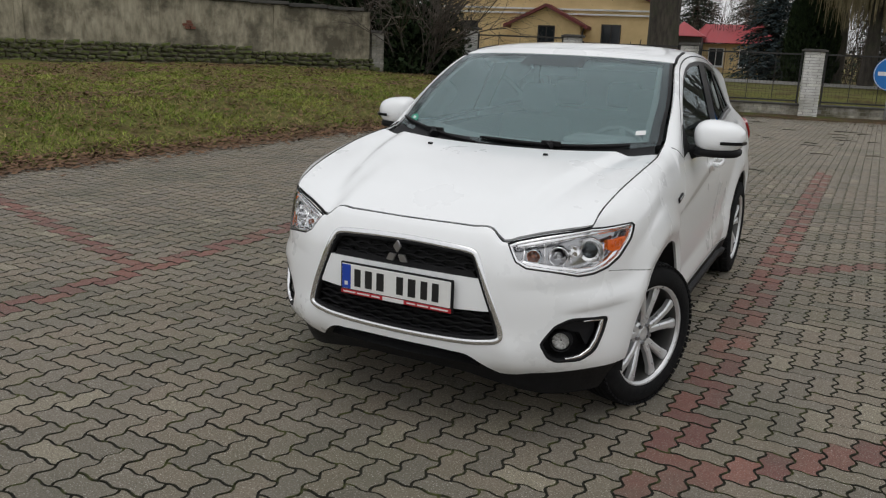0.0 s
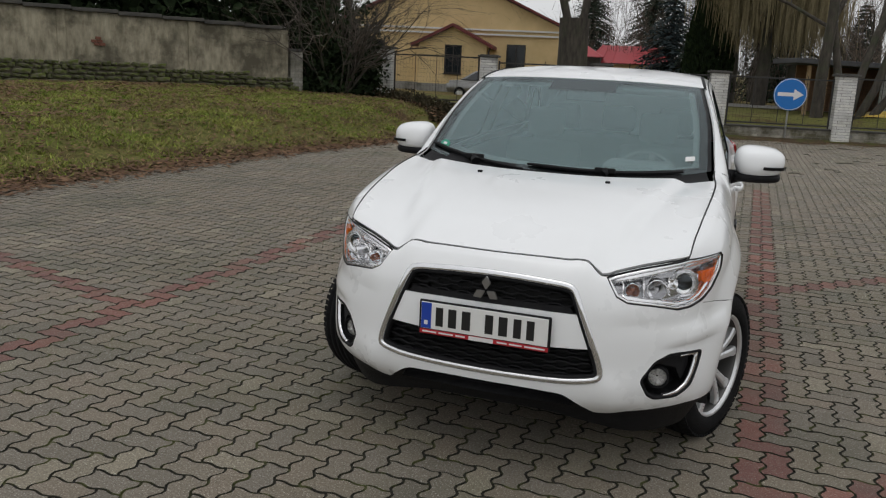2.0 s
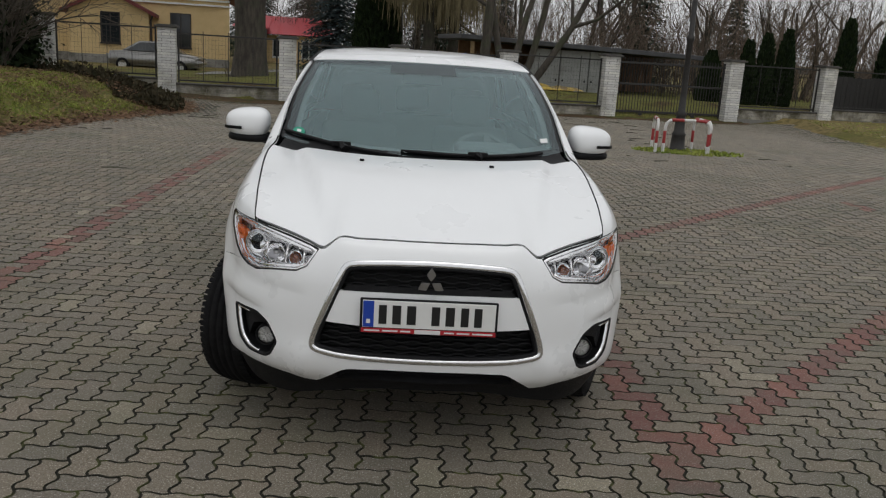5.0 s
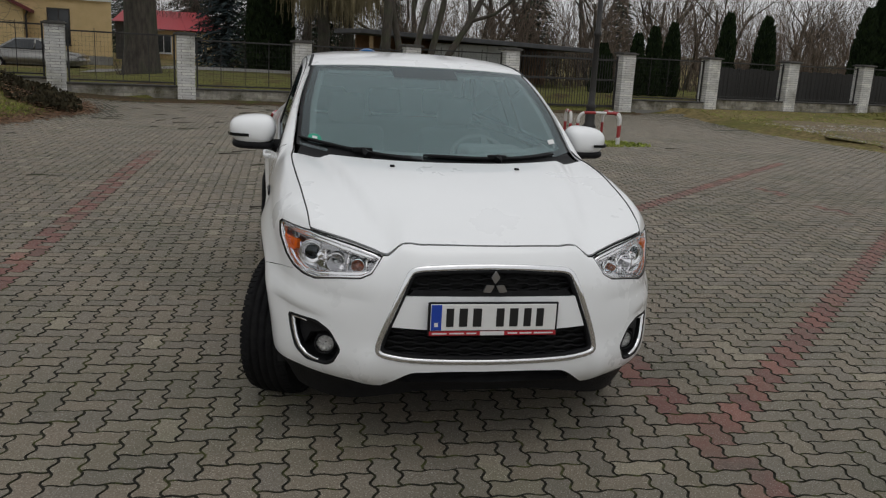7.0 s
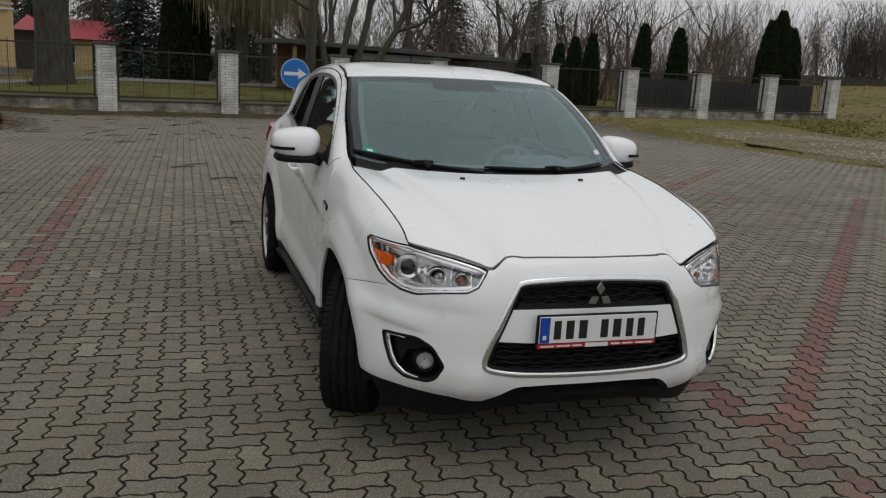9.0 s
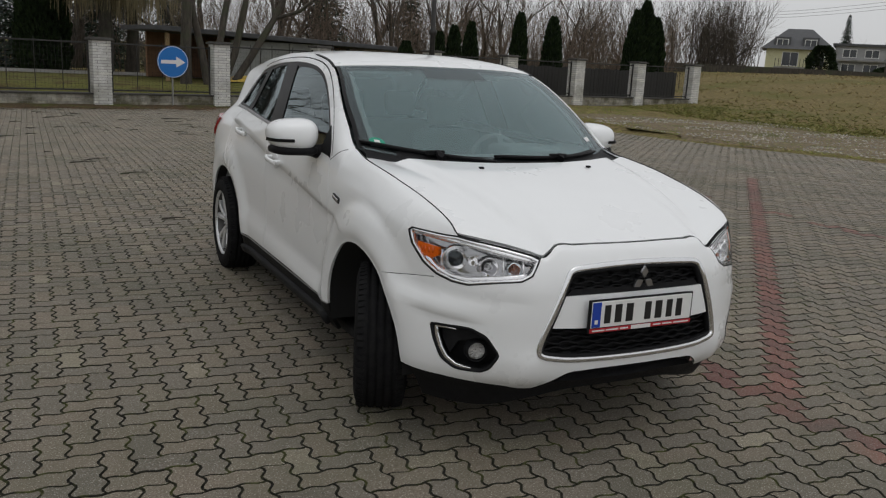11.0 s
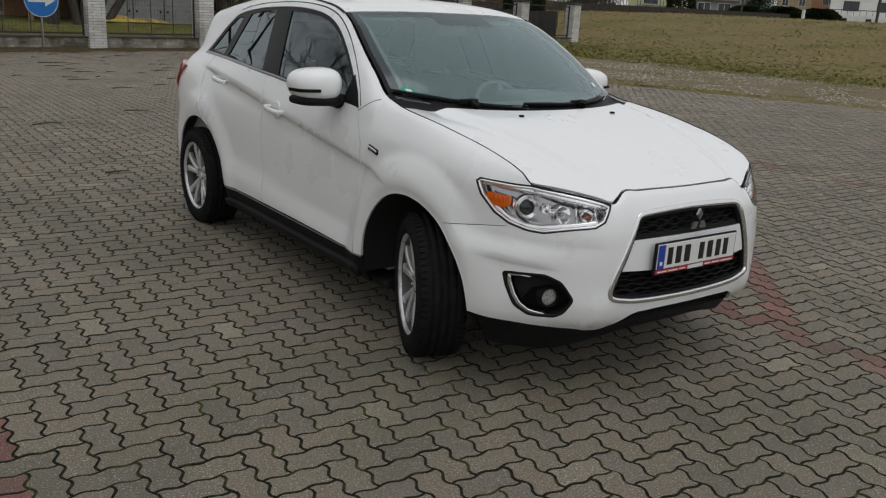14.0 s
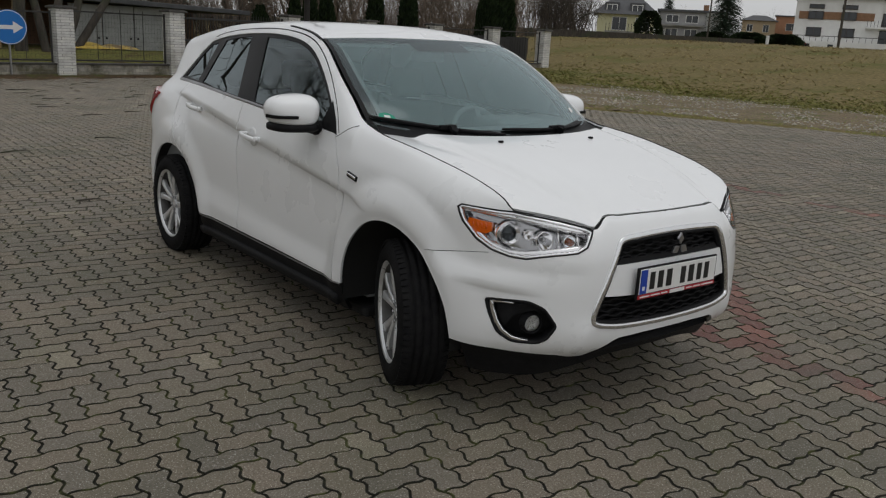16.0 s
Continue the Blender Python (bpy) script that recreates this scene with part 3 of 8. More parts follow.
def rounded(poly, r=0.25, n=3):
    """The polygon with its corners cut round."""
    out = []
    for k, (x, y) in enumerate(poly):
        (ax, ay), (bx, by) = poly[k - 1], poly[(k + 1) % len(poly)]
        p, q = (x + (ax - x) * r, y + (ay - y) * r), (x + (bx - x) * r, y + (by - y) * r)
        for i in range(n):
            t = i / (n - 1)
            out.append(tuple((1 - t) ** 2 * a + 2 * t * (1 - t) * b + t * t * c for a, b, c in zip(p, (x, y), q)))
    return out


def inset(poly, d):
    """The polygon drawn in by d."""
    area = sum(x0 * y1 - x1 * y0 for (x0, y0), (x1, y1) in zip(poly, poly[1:] + poly[:1]))
    sgn, out = (1 if area > 0 else -1), []
    for k, p in enumerate(poly):
        a, b = poly[k - 1], poly[(k + 1) % len(poly)]
        u, v = Vector(p) - Vector(a), Vector(b) - Vector(p)
        u.normalize(), v.normalize()
        n = Vector((-u.y - v.y, u.x + v.x)) * sgn
        n.normalize()
        c = max(0.5, n.dot(Vector((-u.y, u.x)) * sgn))
        out.append((p[0] + n.x * d / c, p[1] + n.y * d / c))
    return out


def cut(bm, polys):
    """Cut a flat mesh (x, y) along the edges of polygons."""
    for poly in polys:
        px, py = [p[0] for p in poly], [p[1] for p in poly]
        x0, x1, y0, y1 = min(px) - 0.03, max(px) + 0.03, min(py) - 0.03, max(py) + 0.03
        for a, b in zip(poly, poly[1:] + poly[:1]):
            d = Vector((b[0] - a[0], b[1] - a[1], 0))
            if d.length < 1e-6:
                continue
            ex0, ex1 = min(a[0], b[0]) - 0.035, max(a[0], b[0]) + 0.035
            ey0, ey1 = min(a[1], b[1]) - 0.035, max(a[1], b[1]) + 0.035
            fs = [f for f in bm.faces if any(ex0 < v.co.x < ex1 for v in f.verts) and any(ey0 < v.co.y < ey1 for v in f.verts)]
            if not fs:
                continue
            geom = list({v for f in fs for v in f.verts}) + list({e for f in fs for e in f.edges}) + fs
            bmesh.ops.bisect_plane(bm, geom=geom, dist=1e-5, plane_co=(a[0], a[1], 0), plane_no=(-d.y, d.x, 0))


def center(f):
    c = f.calc_center_median()
    return c.x, c.y


def onto_skin(bm, off=0.0, lip=0.0, side=1):
    """Lay a flat mesh of (arc length, height) on the skin; lip: how far its rims turn in."""
    nor = {}
    for v in bm.verts:
        p, n = skin_at(side * v.co.x if v.co.x > 1e-4 else v.co.x, v.co.y, off)
        v.co, nor[v] = p, n
    for f in bm.faces:
        f.normal_update()
        if f.normal.dot(nor[f.verts[0]]) < 0:
            f.normal_flip()
    rim = [e for e in bm.edges if e.is_boundary]
    for e in rim:
        e.smooth = False
    if lip:
        where = {v: nor[v] for e in rim for v in e.verts}
        r = bmesh.ops.extrude_edge_only(bm, edges=rim)
        new_v = {g for g in r["geom"] if isinstance(g, bmesh.types.BMVert)}
        for v in new_v:
            for e in v.link_edges:
                o = e.other_vert(v)
                if o in where:
                    v.co = v.co - where[o] * lip
                    break
    for f in bm.faces:
        f.smooth = True
    return bm


def flat_grid(xs, ys):
    bm = bmesh.new()
    rows = [[bm.verts.new((x, y, 0)) for x in xs] for y in ys]
    for a, b in zip(rows, rows[1:]):
        for k in range(len(xs) - 1):
            bm.faces.new((a[k], a[k + 1], b[k + 1], b[k]))
    return bm


def link(name, bm, material, parent, label=""):
    me = bpy.data.meshes.new(name)
    bm.to_mesh(me)
    bm.free()
    me.materials.append(material)
    ob = new(name, me)
    ob.parent = parent
    return tagged(ob, label) if label else ob


def patch(name, poly, material, parent, off=0.0, lip=0.0, holes=(), side=1, label="", step=0.03):
    """A piece of the skin inside a polygon of (arc length, height), less its holes."""
    px, py = [p[0] for p in poly], [p[1] for p in poly]
    nx, ny = max(2, round((max(px) - min(px)) / step)), max(2, round((max(py) - min(py)) / step))
    bm = flat_grid(np.linspace(min(px), max(px), nx + 1), np.linspace(min(py), max(py), ny + 1))
    cut(bm, [poly, *holes])
    bad = [f for f in bm.faces if not in_poly(*center(f), poly) or any(in_poly(*center(f), h) for h in holes)]
    bmesh.ops.delete(bm, geom=bad, context="FACES")
    return link(name, onto_skin(bm, off, lip, side), material, parent, label)


def wall_ring(name, poly, material, parent, off0, off1, side=1, label=""):
    """The side walls of a pocket, down from off0 to off1."""
    bm = bmesh.new()
    pts = [tuple(Vector(a) + (Vector(b) - Vector(a)) * t for t in (0, 0.5)) for a, b in zip(poly, poly[1:] + poly[:1])]
    ring = [(p.x, p.y) for two in pts for p in two]
    a = [bm.verts.new(skin_at(side * s, z, off0)[0]) for s, z in ring]
    b = [bm.verts.new(skin_at(side * s, z, off1)[0]) for s, z in ring]
    for k in range(len(ring)):
        bm.faces.new((a[k], a[k - 1], b[k - 1], b[k]))
    return part(name, bm, material, parent, label, True)


def sy(y):
    return float(s_of_y(y))


def side_poly(pts):
    return [(sy(y), z) for y, z in pts]


def flow(pts, n=4):
    """More points along a smooth line through pts."""
    q = [pts[0]] + list(pts) + [pts[-1]]
    out = []
    for a, b, c, d in zip(q, q[1:], q[2:], q[3:]):
        for i in range(n):
            t = i / n
            out.append(tuple(0.5 * (2 * bb + (cc - aa) * t + (2 * aa - 5 * bb + 4 * cc - dd) * t * t + (3 * bb - aa - 3 * cc + dd) * t ** 3) for aa, bb, cc, dd in zip(a, b, c, d)))
    return out + [tuple(pts[-1])]


HEADLAMP = [(s, float(top_of(s)) - 0.0006) for s in (0.462, 0.50, 0.55, 0.62, 0.70, 0.78, 0.84)] + [(0.90, 0.9255), (1.0, 0.929), (1.075, 0.931), (1.093, 0.917), (1.06, 0.86), (0.99, 0.795), (0.92, 0.760),
            (0.84, 0.741), (0.765, 0.737), (0.70, 0.750), (0.64, 0.759), (0.545, 0.769), (0.50, 0.792)]
FOG = rounded([(0.925, 0.566), (0.74, 0.573), (0.67, 0.545), (0.612, 0.468), (0.65, 0.405), (0.69, 0.383), (0.80, 0.383), (0.865, 0.42), (0.905, 0.50)], 0.2)
GRILLE = [(-0.30, 0.828), (-0.15, 0.837), (0.0, 0.840), (0.15, 0.837), (0.30, 0.828), (0.335, 0.818), (0.352, 0.797), (0.452, 0.545), (0.464, 0.50), (0.460, 0.475), (0.43, 0.461), (0.334, 0.448), (0.0, 0.441),
          (-0.334, 0.448), (-0.43, 0.461), (-0.460, 0.475), (-0.464, 0.50), (-0.452, 0.545), (-0.352, 0.797), (-0.335, 0.818)]
DAYLIGHT = side_poly(flow([(1.50, 1.092), (1.61, 1.222), (1.78, 1.365), (1.95, 1.468), (2.12, 1.522), (2.32, 1.545), (2.6, 1.55), (3.0, 1.530), (3.30, 1.498), (3.47, 1.465)], 3) + [ (3.60, 1.39), (3.83, 1.205), (3.80, 1.193), (3.40, 1.185), (2.5, 1.150)])
GLASS_F = side_poly(flow([(1.545, 1.106), (1.65, 1.228), (1.80, 1.350), (1.965, 1.450), (2.13, 1.502), (2.32, 1.525), (2.565, 1.529)], 3) + [(2.475, 1.160)])
GLASS_R = side_poly([(2.715, 1.170), (2.79, 1.527), (3.0, 1.512), (3.215, 1.486), (3.31, 1.36), (3.42, 1.20)])
GLASS_Q = side_poly([(3.515, 1.205), (3.43, 1.33), (3.345, 1.462), (3.46, 1.448), (3.57, 1.385), (3.775, 1.218)])
SHUTS = ([(1.5025, 1.0925), (1.3975, 0.93), (1.3775, 0.80), (1.3875, 0.60), (1.4225, 0.31)],
         [(2.6025, 1.152), (2.5925, 0.90), (2.5625, 0.31)],
         [(3.6025, 1.192), (3.5975, 0.9475), (3.5025, 0.7975), (3.2825, 0.6175), (3.1725, 0.42), (3.1575, 0.31)])
DOOR_LINES = [side_poly([(y - 0.0036, z) for y, z in p] + [(y + 0.0036, z - 0.001) for y, z in p[::-1]]) for p in SHUTS]
BUMPER_LINE = [(0.925, 0.7505), (1.23, 0.7085), (1.23, 0.7055), (0.925, 0.7475)]

white_foot_s = curve([(0.0, 0.404), (0.25, 0.401), (0.325, 0.394), (0.40, 0.348), (0.455, 0.312), (0.60, 0.322), (0.80, 0.336), (1.1, 0.342), (1.6, 0.352), (2.0, 0.360), (2.4, 0.368), (4.0, 0.366), (4.4, 0.36), (5.6, 0.36)])


def foot_of(s):
    z = float(white_foot_s(s))
    y = float(np.interp(s, OUT_S, OUT_Y))
    for ay in (AXLE_F, AXLE_R):
        if abs(y - ay) < ARCH and (s < 3 or ay > 2):
            z = max(z, HUB_Z + math.sqrt(ARCH ** 2 - (y - ay) ** 2))
    return z


def body_columns():
    s = list(np.arange(0, 1.0, 0.02)) + list(np.arange(1.0, S_END, 0.035)) + [S_END, 0.36, 0.38, 0.42, 0.44]
    for ay in (AXLE_F, AXLE_R):
        s += [sy(ay - ARCH * math.cos(k)) for k in np.linspace(0.0, math.pi, 25)]
        s += [sy(ay + ARCH) + 0.004, sy(ay - ARCH) - 0.004]
    s = sorted(s)
    return [a for a, b in zip(s, s[1:] + [99]) if b - a > 0.0035]


def column_mesh(columns, lo, hi, rows):
    """A flat mesh of columns from lo(s) to hi(s)."""
    bm = bmesh.new()
    grid = []
    for s in columns:
        a, b = lo(s), hi(s)
        grid.append([bm.verts.new((s, a + (b - a) * u, 0)) for u in rows])
    for p, q in zip(grid, grid[1:]):
        for k in range(len(rows) - 1):
            bm.faces.new((p[k], q[k], q[k + 1], p[k + 1]))
    return bm


def fold_line(s):
    """The height of the sharp line on the skin: the brow of the bumper, then the door crease."""
    y = float(np.interp(s, OUT_S, OUT_Y))
    brow, door = 0.610 + 0.05 * (s - 0.86), CREASE_Z + CREASE_RISE * (y - 1.4)
    return brow + (door - brow) * float(np.clip((s - 1.12) / 0.45, 0, 1))


def body_mesh(columns, top):
    """Columns of the shell, with rows laid along the sharp line."""
    bm = bmesh.new()
    grid = []
    for s in columns:
        a, b = foot_of(s), top(s)
        f = min(max(fold_line(s), a + 0.05), b - 0.08)
        w = min(0.018, (f - a) * 0.3)
        z = [a + (f - w - a) * k / 11 for k in range(12)] + [f - w * 0.5]
        z += [f + (b - f) * (0.55 * k / 17 + 0.45 * math.sin(k / 17 * math.pi / 2)) for k in range(18)]
        e = 0.712 + 0.03 * (s - 0.8)
        if s < 1.12:                # two rows along the fold under the headlamps
            near = sorted(range(13, len(z) - 1), key=lambda k: abs(z[k] - e))[:2]
            z[min(near)], z[max(near)] = e - 0.014, e
        grid.append([bm.verts.new((s, h, 0)) for h in z])
    for p, q in zip(grid, grid[1:]):
        for k in range(len(p) - 1):
            bm.faces.new((p[k], q[k], q[k + 1], p[k + 1]))
    return bm


def mirror_weld(bm):
    """Copy the half at x > 0 to the other side."""
    g = bmesh.ops.duplicate(bm, geom=bm.verts[:] + bm.edges[:] + bm.faces[:])["geom"]
    vs = [v for v in g if isinstance(v, bmesh.types.BMVert)]
    fs = [f for f in g if isinstance(f, bmesh.types.BMFace)]
    for v in vs:
        v.co.x = -v.co.x
    bmesh.ops.reverse_faces(bm, faces=fs)
    bmesh.ops.remove_doubles(bm, verts=[v for v in bm.verts if abs(v.co.x) < 1e-4], dist=2e-4)
    return bm


ROWS_U = [0.5 * (k / 24) + 0.5 * math.sin(k / 24 * math.pi / 2) for k in range(25)]
S1 = sy(Y_LAMP)                  # where the hood's side edge begins
Y_COWL = 1.19


def body_shell(parent):
    """The white shell: bumper, wings, doors, quarters."""
    top = lambda s: float(top_of(s))
    bm = body_mesh(body_columns(), top)
    half_grille = [(0.0, 0.840), (0.15, 0.837), (0.30, 0.828), (0.335, 0.818), (0.352, 0.797), (0.452, 0.545), (0.464, 0.50), (0.460, 0.475), (0.43, 0.461), (0.334, 0.448), (0.0, 0.441)]
    holes = [HEADLAMP, FOG, half_grille, DAYLIGHT, BUMPER_LINE, *DOOR_LINES]
    cut(bm, holes)
    bmesh.ops.delete(bm, geom=[f for f in bm.faces if any(in_poly(*center(f), h) for h in holes)], context="FACES")
    onto_skin(bm)
    mirror_weld(bm)
    bm.normal_update()
    rim = [e for e in bm.edges if e.is_boundary]
    r = bmesh.ops.extrude_edge_only(bm, edges=rim)
    for v in [g for g in r["geom"] if isinstance(g, bmesh.types.BMVert)]:
        for e in v.link_edges:
            o = e.other_vert(v)
            if (o.co - v.co).length < 1e-9:
                v.co = v.co - o.normal * 0.012
                break
    for e in rim:
        e.smooth = False
    for f in bm.faces:
        f.smooth = True
    link("body", bm, PAINT, parent, "white painted body shell")
    # a dark inner skin, seen through the gaps
    bm = column_mesh([s for s in body_columns() if s > 1.13], lambda s: foot_of(s) + 0.004, lambda s: min(top(s) - 0.03, 1.13), [0, 0.25, 0.5, 0.75, 1])
    onto_skin(bm, -0.052)
    link("inner_skin", mirror_weld(bm), DARK, parent)


hood_zc = curve([(0, 0.906), (0.2, 0.968), (0.45, 1.031), (0.75, 1.082), (1.0, 1.106)])


def hood_point(a, b):
    """The hood: a across (-1 to 1), b from the nose to the cowl."""
    yb = Y_LAMP + (Y_COWL - Y_LAMP) * b
    e = skin(sy(yb), float(top_y(yb)))
    zc, yc = float(hood_zc(b)), 0.088 + 0.885 * b
    w = abs(a) ** 2.5
    p = np.array([a * e[0], yc + (e[1] - yc) * abs(a) ** 2.3, zc + (e[2] - zc) * w])
    f = skin(abs(a) * S1, float(top_of(abs(a) * S1)))
    f0 = skin(S1, float(top_of(S1)))
    g = np.array([a * f0[0], 0.088 + (f0[1] - 0.088) * abs(a) ** 2.3, 0.906 + (f0[2] - 0.906) * w])
    f = f * (1 if a >= 0 else -1, 1, 1)
    k = (1 - b) ** 4
    p = p + k * (f - g)
    rx = 0.40 + 0.20 * b
    p[2] += 0.020 * (1 - float(sm(rx - 0.015, rx + 0.05, abs(p[0])))) * float(sm(0.0, 0.25, b)) - 0.006 * math.exp(-((abs(p[0]) - rx - 0.05) / 0.05) ** 2) * float(sm(0.0, 0.3, b))
    return p


def screen_point(a, b):
    """The windscreen: a across, b from the cowl to the roof."""
    y0, y1 = 1.352, 2.035
    yb = y0 + (y1 - y0) * b
    e = skin(sy(yb), float(top_y(yb)))
    yc, zc = 1.03 + 0.875 * b, 1.112 + 0.472 * b - 0.02 * (b - 1) * b * -4 * -0.5
    zc = 1.112 + 0.470 * b + 0.035 * math.sin(b * math.pi)
    w = abs(a) ** 2.2
    return np.array([a * e[0], yc + (e[1] - yc) * w, zc + (e[2] - zc) * abs(a) ** 2.6])


S2 = sy(3.75)


def roof_point(a, b):
    yb = 2.045 + (3.75 - 2.045) * b
    e = skin(sy(yb), float(top_y(yb)))
    yc = 1.915 + (yb - 2.045) + 0.13 * float(sm(0, 0.35, b)) 
    zc = float(top_y(yb)) + 0.034
    w = abs(a) ** 2.2
    p = np.array([a * e[0], yc + (e[1] - yc) * w, zc + (e[2] - zc) * abs(a) ** 3.0])
    k = b ** 6
    q = S_END - abs(a) * (S_END - S2)
    f = skin(q, float(top_of(q))) * (1 if a >= 0 else -1, 1, 1)
    return p * (1 - k) + f * k


def sheet(name, f, na, nb, material, parent, label="", a0=-1, a1=1, b0=0, b1=1, rim=0.012, lift=0.0):
    """A curved sheet f(a, b) with its rims turned down."""
    bm = bmesh.new()
    rows = []
    for b in np.linspace(b0, b1, nb):
        rows.append([bm.verts.new(Vector(f(a, b)) + Vector((0, 0, lift))) for a in np.linspace(a0, a1, na)])
    for p, q in zip(rows, rows[1:]):
        for k in range(na - 1):
            bm.faces.new((p[k], p[k + 1], q[k + 1], q[k]))
    bm.normal_update()
    if rim:
        es = [e for e in bm.edges if e.is_boundary]
        r = bmesh.ops.extrude_edge_only(bm, edges=es)
        for v in [g for g in r["geom"] if isinstance(g, bmesh.types.BMVert)]:
            for e in v.link_edges:
                o = e.other_vert(v)
                if (o.co - v.co).length < 1e-9:
                    v.co = v.co - o.normal * rim
                    break
        for e in es:
            e.smooth = False
    for fc in bm.faces:
        fc.smooth = True
    return link(name, bm, material, parent, label)


def make_wheel(parent, x, y, turn, side):
    """A tyre on a silver rim of five double spokes; side 1 faces +x."""
    hub = part("wheel", lathe([(0.0, 0.07), (0.028, 0.072), (0.032, 0.066), (0.034, 0.0)], 24, "X"), ALLOY, parent)
    hub.matrix_local = pose(x, y, HUB_Z - 0.006, 0, 0, turn + (0 if side > 0 else 180))
    w = 0.108
    prof = [(0.233, -w + 0.012), (0.241, -w - 0.004), (0.270, -w - 0.012), (0.304, -w - 0.004), (0.329, -w + 0.012), (0.340, -w + 0.030)]
    for c in (-0.055, -0.018, 0.018, 0.055):
        prof += [(0.3445, c - 0.006), (0.337, c - 0.0045), (0.337, c + 0.0045), (0.3445, c + 0.006)]
    prof += [(0.340, w - 0.030), (0.329, w - 0.012), (0.304, w + 0.004), (0.270, w + 0.012), (0.241, w + 0.004), (0.233, w - 0.012)]
    part("tyre", lathe(prof, 96, "X"), RUBBER, hub, "black rubber tyre", True)
    bm = bmesh.new()
    for k in range(72):                       # shoulder blocks of the tread
        for e in (-1, 1):
            m = pose(0, 0, 0, 360 * k / 72, 0, 0) @ pose(e * 0.089, 0, 0.3365, 0, e * 14, 0)
            add_box(bm, -0.017, 0.017, -0.0105, 0.0105, -0.008, 0.0028, 0, m)
    tagged(part("tread_blocks", bm, RUBBER, hub), kind="stuff")
    part("rim_barrel", lathe([(0.239, w + 0.002), (0.2395, w - 0.006), (0.227, w - 0.012), (0.219, w - 0.03), (0.213, 0.0), (0.219, -0.08), (0.235, -0.105)], 64, "X"), BRAKE, hub, "", True)
    part("rim_lip", lathe([(0.224, 0.092), (0.229, 0.1045), (0.239, 0.1085), (0.2425, 0.104), (0.2395, 0.095), (0.224, 0.092)], 64, "X"), ALLOY, hub, "", True)
    part("brake_disc", lathe([(0.0, 0.012), (0.07, 0.012), (0.07, 0.0), (0.15, 0.0), (0.15, -0.02), (0.07, -0.02)], 40, "X"), BRAKE, hub, "dull steel brake disc")
    part("brake_caliper", box(-0.05, 0.03, -0.155, -0.10, -0.06, 0.07, 0.01), DARK, hub)
    for k in range(5):
        for e in (-1, 1):
            bm = bmesh.new()
            a0, a1 = math.radians(72 * k + e * 9), math.radians(72 * k + e * 15)
            secs = []
            for t, half, dep in ((0.0, 0.017, 0.032), (0.35, 0.0165, 0.030), (0.7, 0.019, 0.028), (1.0, 0.026, 0.026)):
                r = 0.045 + 0.181 * t
                a = a0 + (a1 - a0) * t
                c, s = math.sin(a), math.cos(a)
                xo = 0.070 + 0.020 * math.sin(t * math.pi * 0.6)
                ring = []
                for u, d in ((-1, -dep), (-1, -0.006), (-0.55, 0.0), (0.55, 0.0), (1, -0.006), (1, -dep)):
                    ring.append(bm.verts.new((xo + d, r * c + u * half * s, r * s - u * half * c)))
                secs.append(ring)
            for p, q in zip(secs, secs[1:]):
                for i in range(6):
                    bm.faces.new((p[i], p[(i + 1) % 6], q[(i + 1) % 6], q[i]))
            part("spoke", bm, ALLOY, hub)
    part("hub_disc", lathe([(0.0, 0.062), (0.056, 0.066), (0.066, 0.058), (0.068, 0.02), (0.0, 0.02)], 40, "X"), ALLOY, hub, "", True)
    for k in range(5):
        a = math.radians(72 * k + 36)
        part("wheel_nut", lathe([(0.0, 0.012), (0.008, 0.012), (0.010, 0.008), (0.010, -0.01)], 6, "X"), SATIN, hub).matrix_local = pose(0.066, 0.046 * math.sin(a), 0.046 * math.cos(a))
    return hub


def hood_seal(parent):
    """A dark tube along the hood's edge that draws the shade in its gap."""
    ss = np.concatenate([np.linspace(0, 0.40, 14), np.linspace(0.41, 0.47, 8), np.linspace(0.48, sy(1.335), 50)])
    pts = [Vector(skin(s, float(top_of(s)))) for s in ss]
    pts = [Vector((-q.x, q.y, q.z)) for q in pts[:0:-1]] + pts
    bm = tube([q + Vector((0, 0.003, -0.0010)) for q in pts], 0.0036, 6)
    part("hood_seal", bm, DARK, parent, "dark line drawn for the shaded gap round the hood", True)


car = thing("car", pose(0, 0, 0), "white compact crossover car parked on block paving", "car")
body_shell(car)
sheet("hood", hood_point, 61, 41, PAINT, car, "white hood with two raised creases", a0=-0.994, a1=0.994, b0=0.015, rim=0.012, lift=-0.001)
hood_seal(car)
sheet("roof", roof_point, 41, 41, PAINT, car, "white roof", rim=0.01)
sheet("windscreen", screen_point, 41, 25, SCREEN, car, "tinted laminated windscreen", a0=-0.955, a1=0.955, b0=-0.01, b1=0.945, rim=0, lift=0.0)
bpy.data.objects["windscreen"].visible_shadow = False


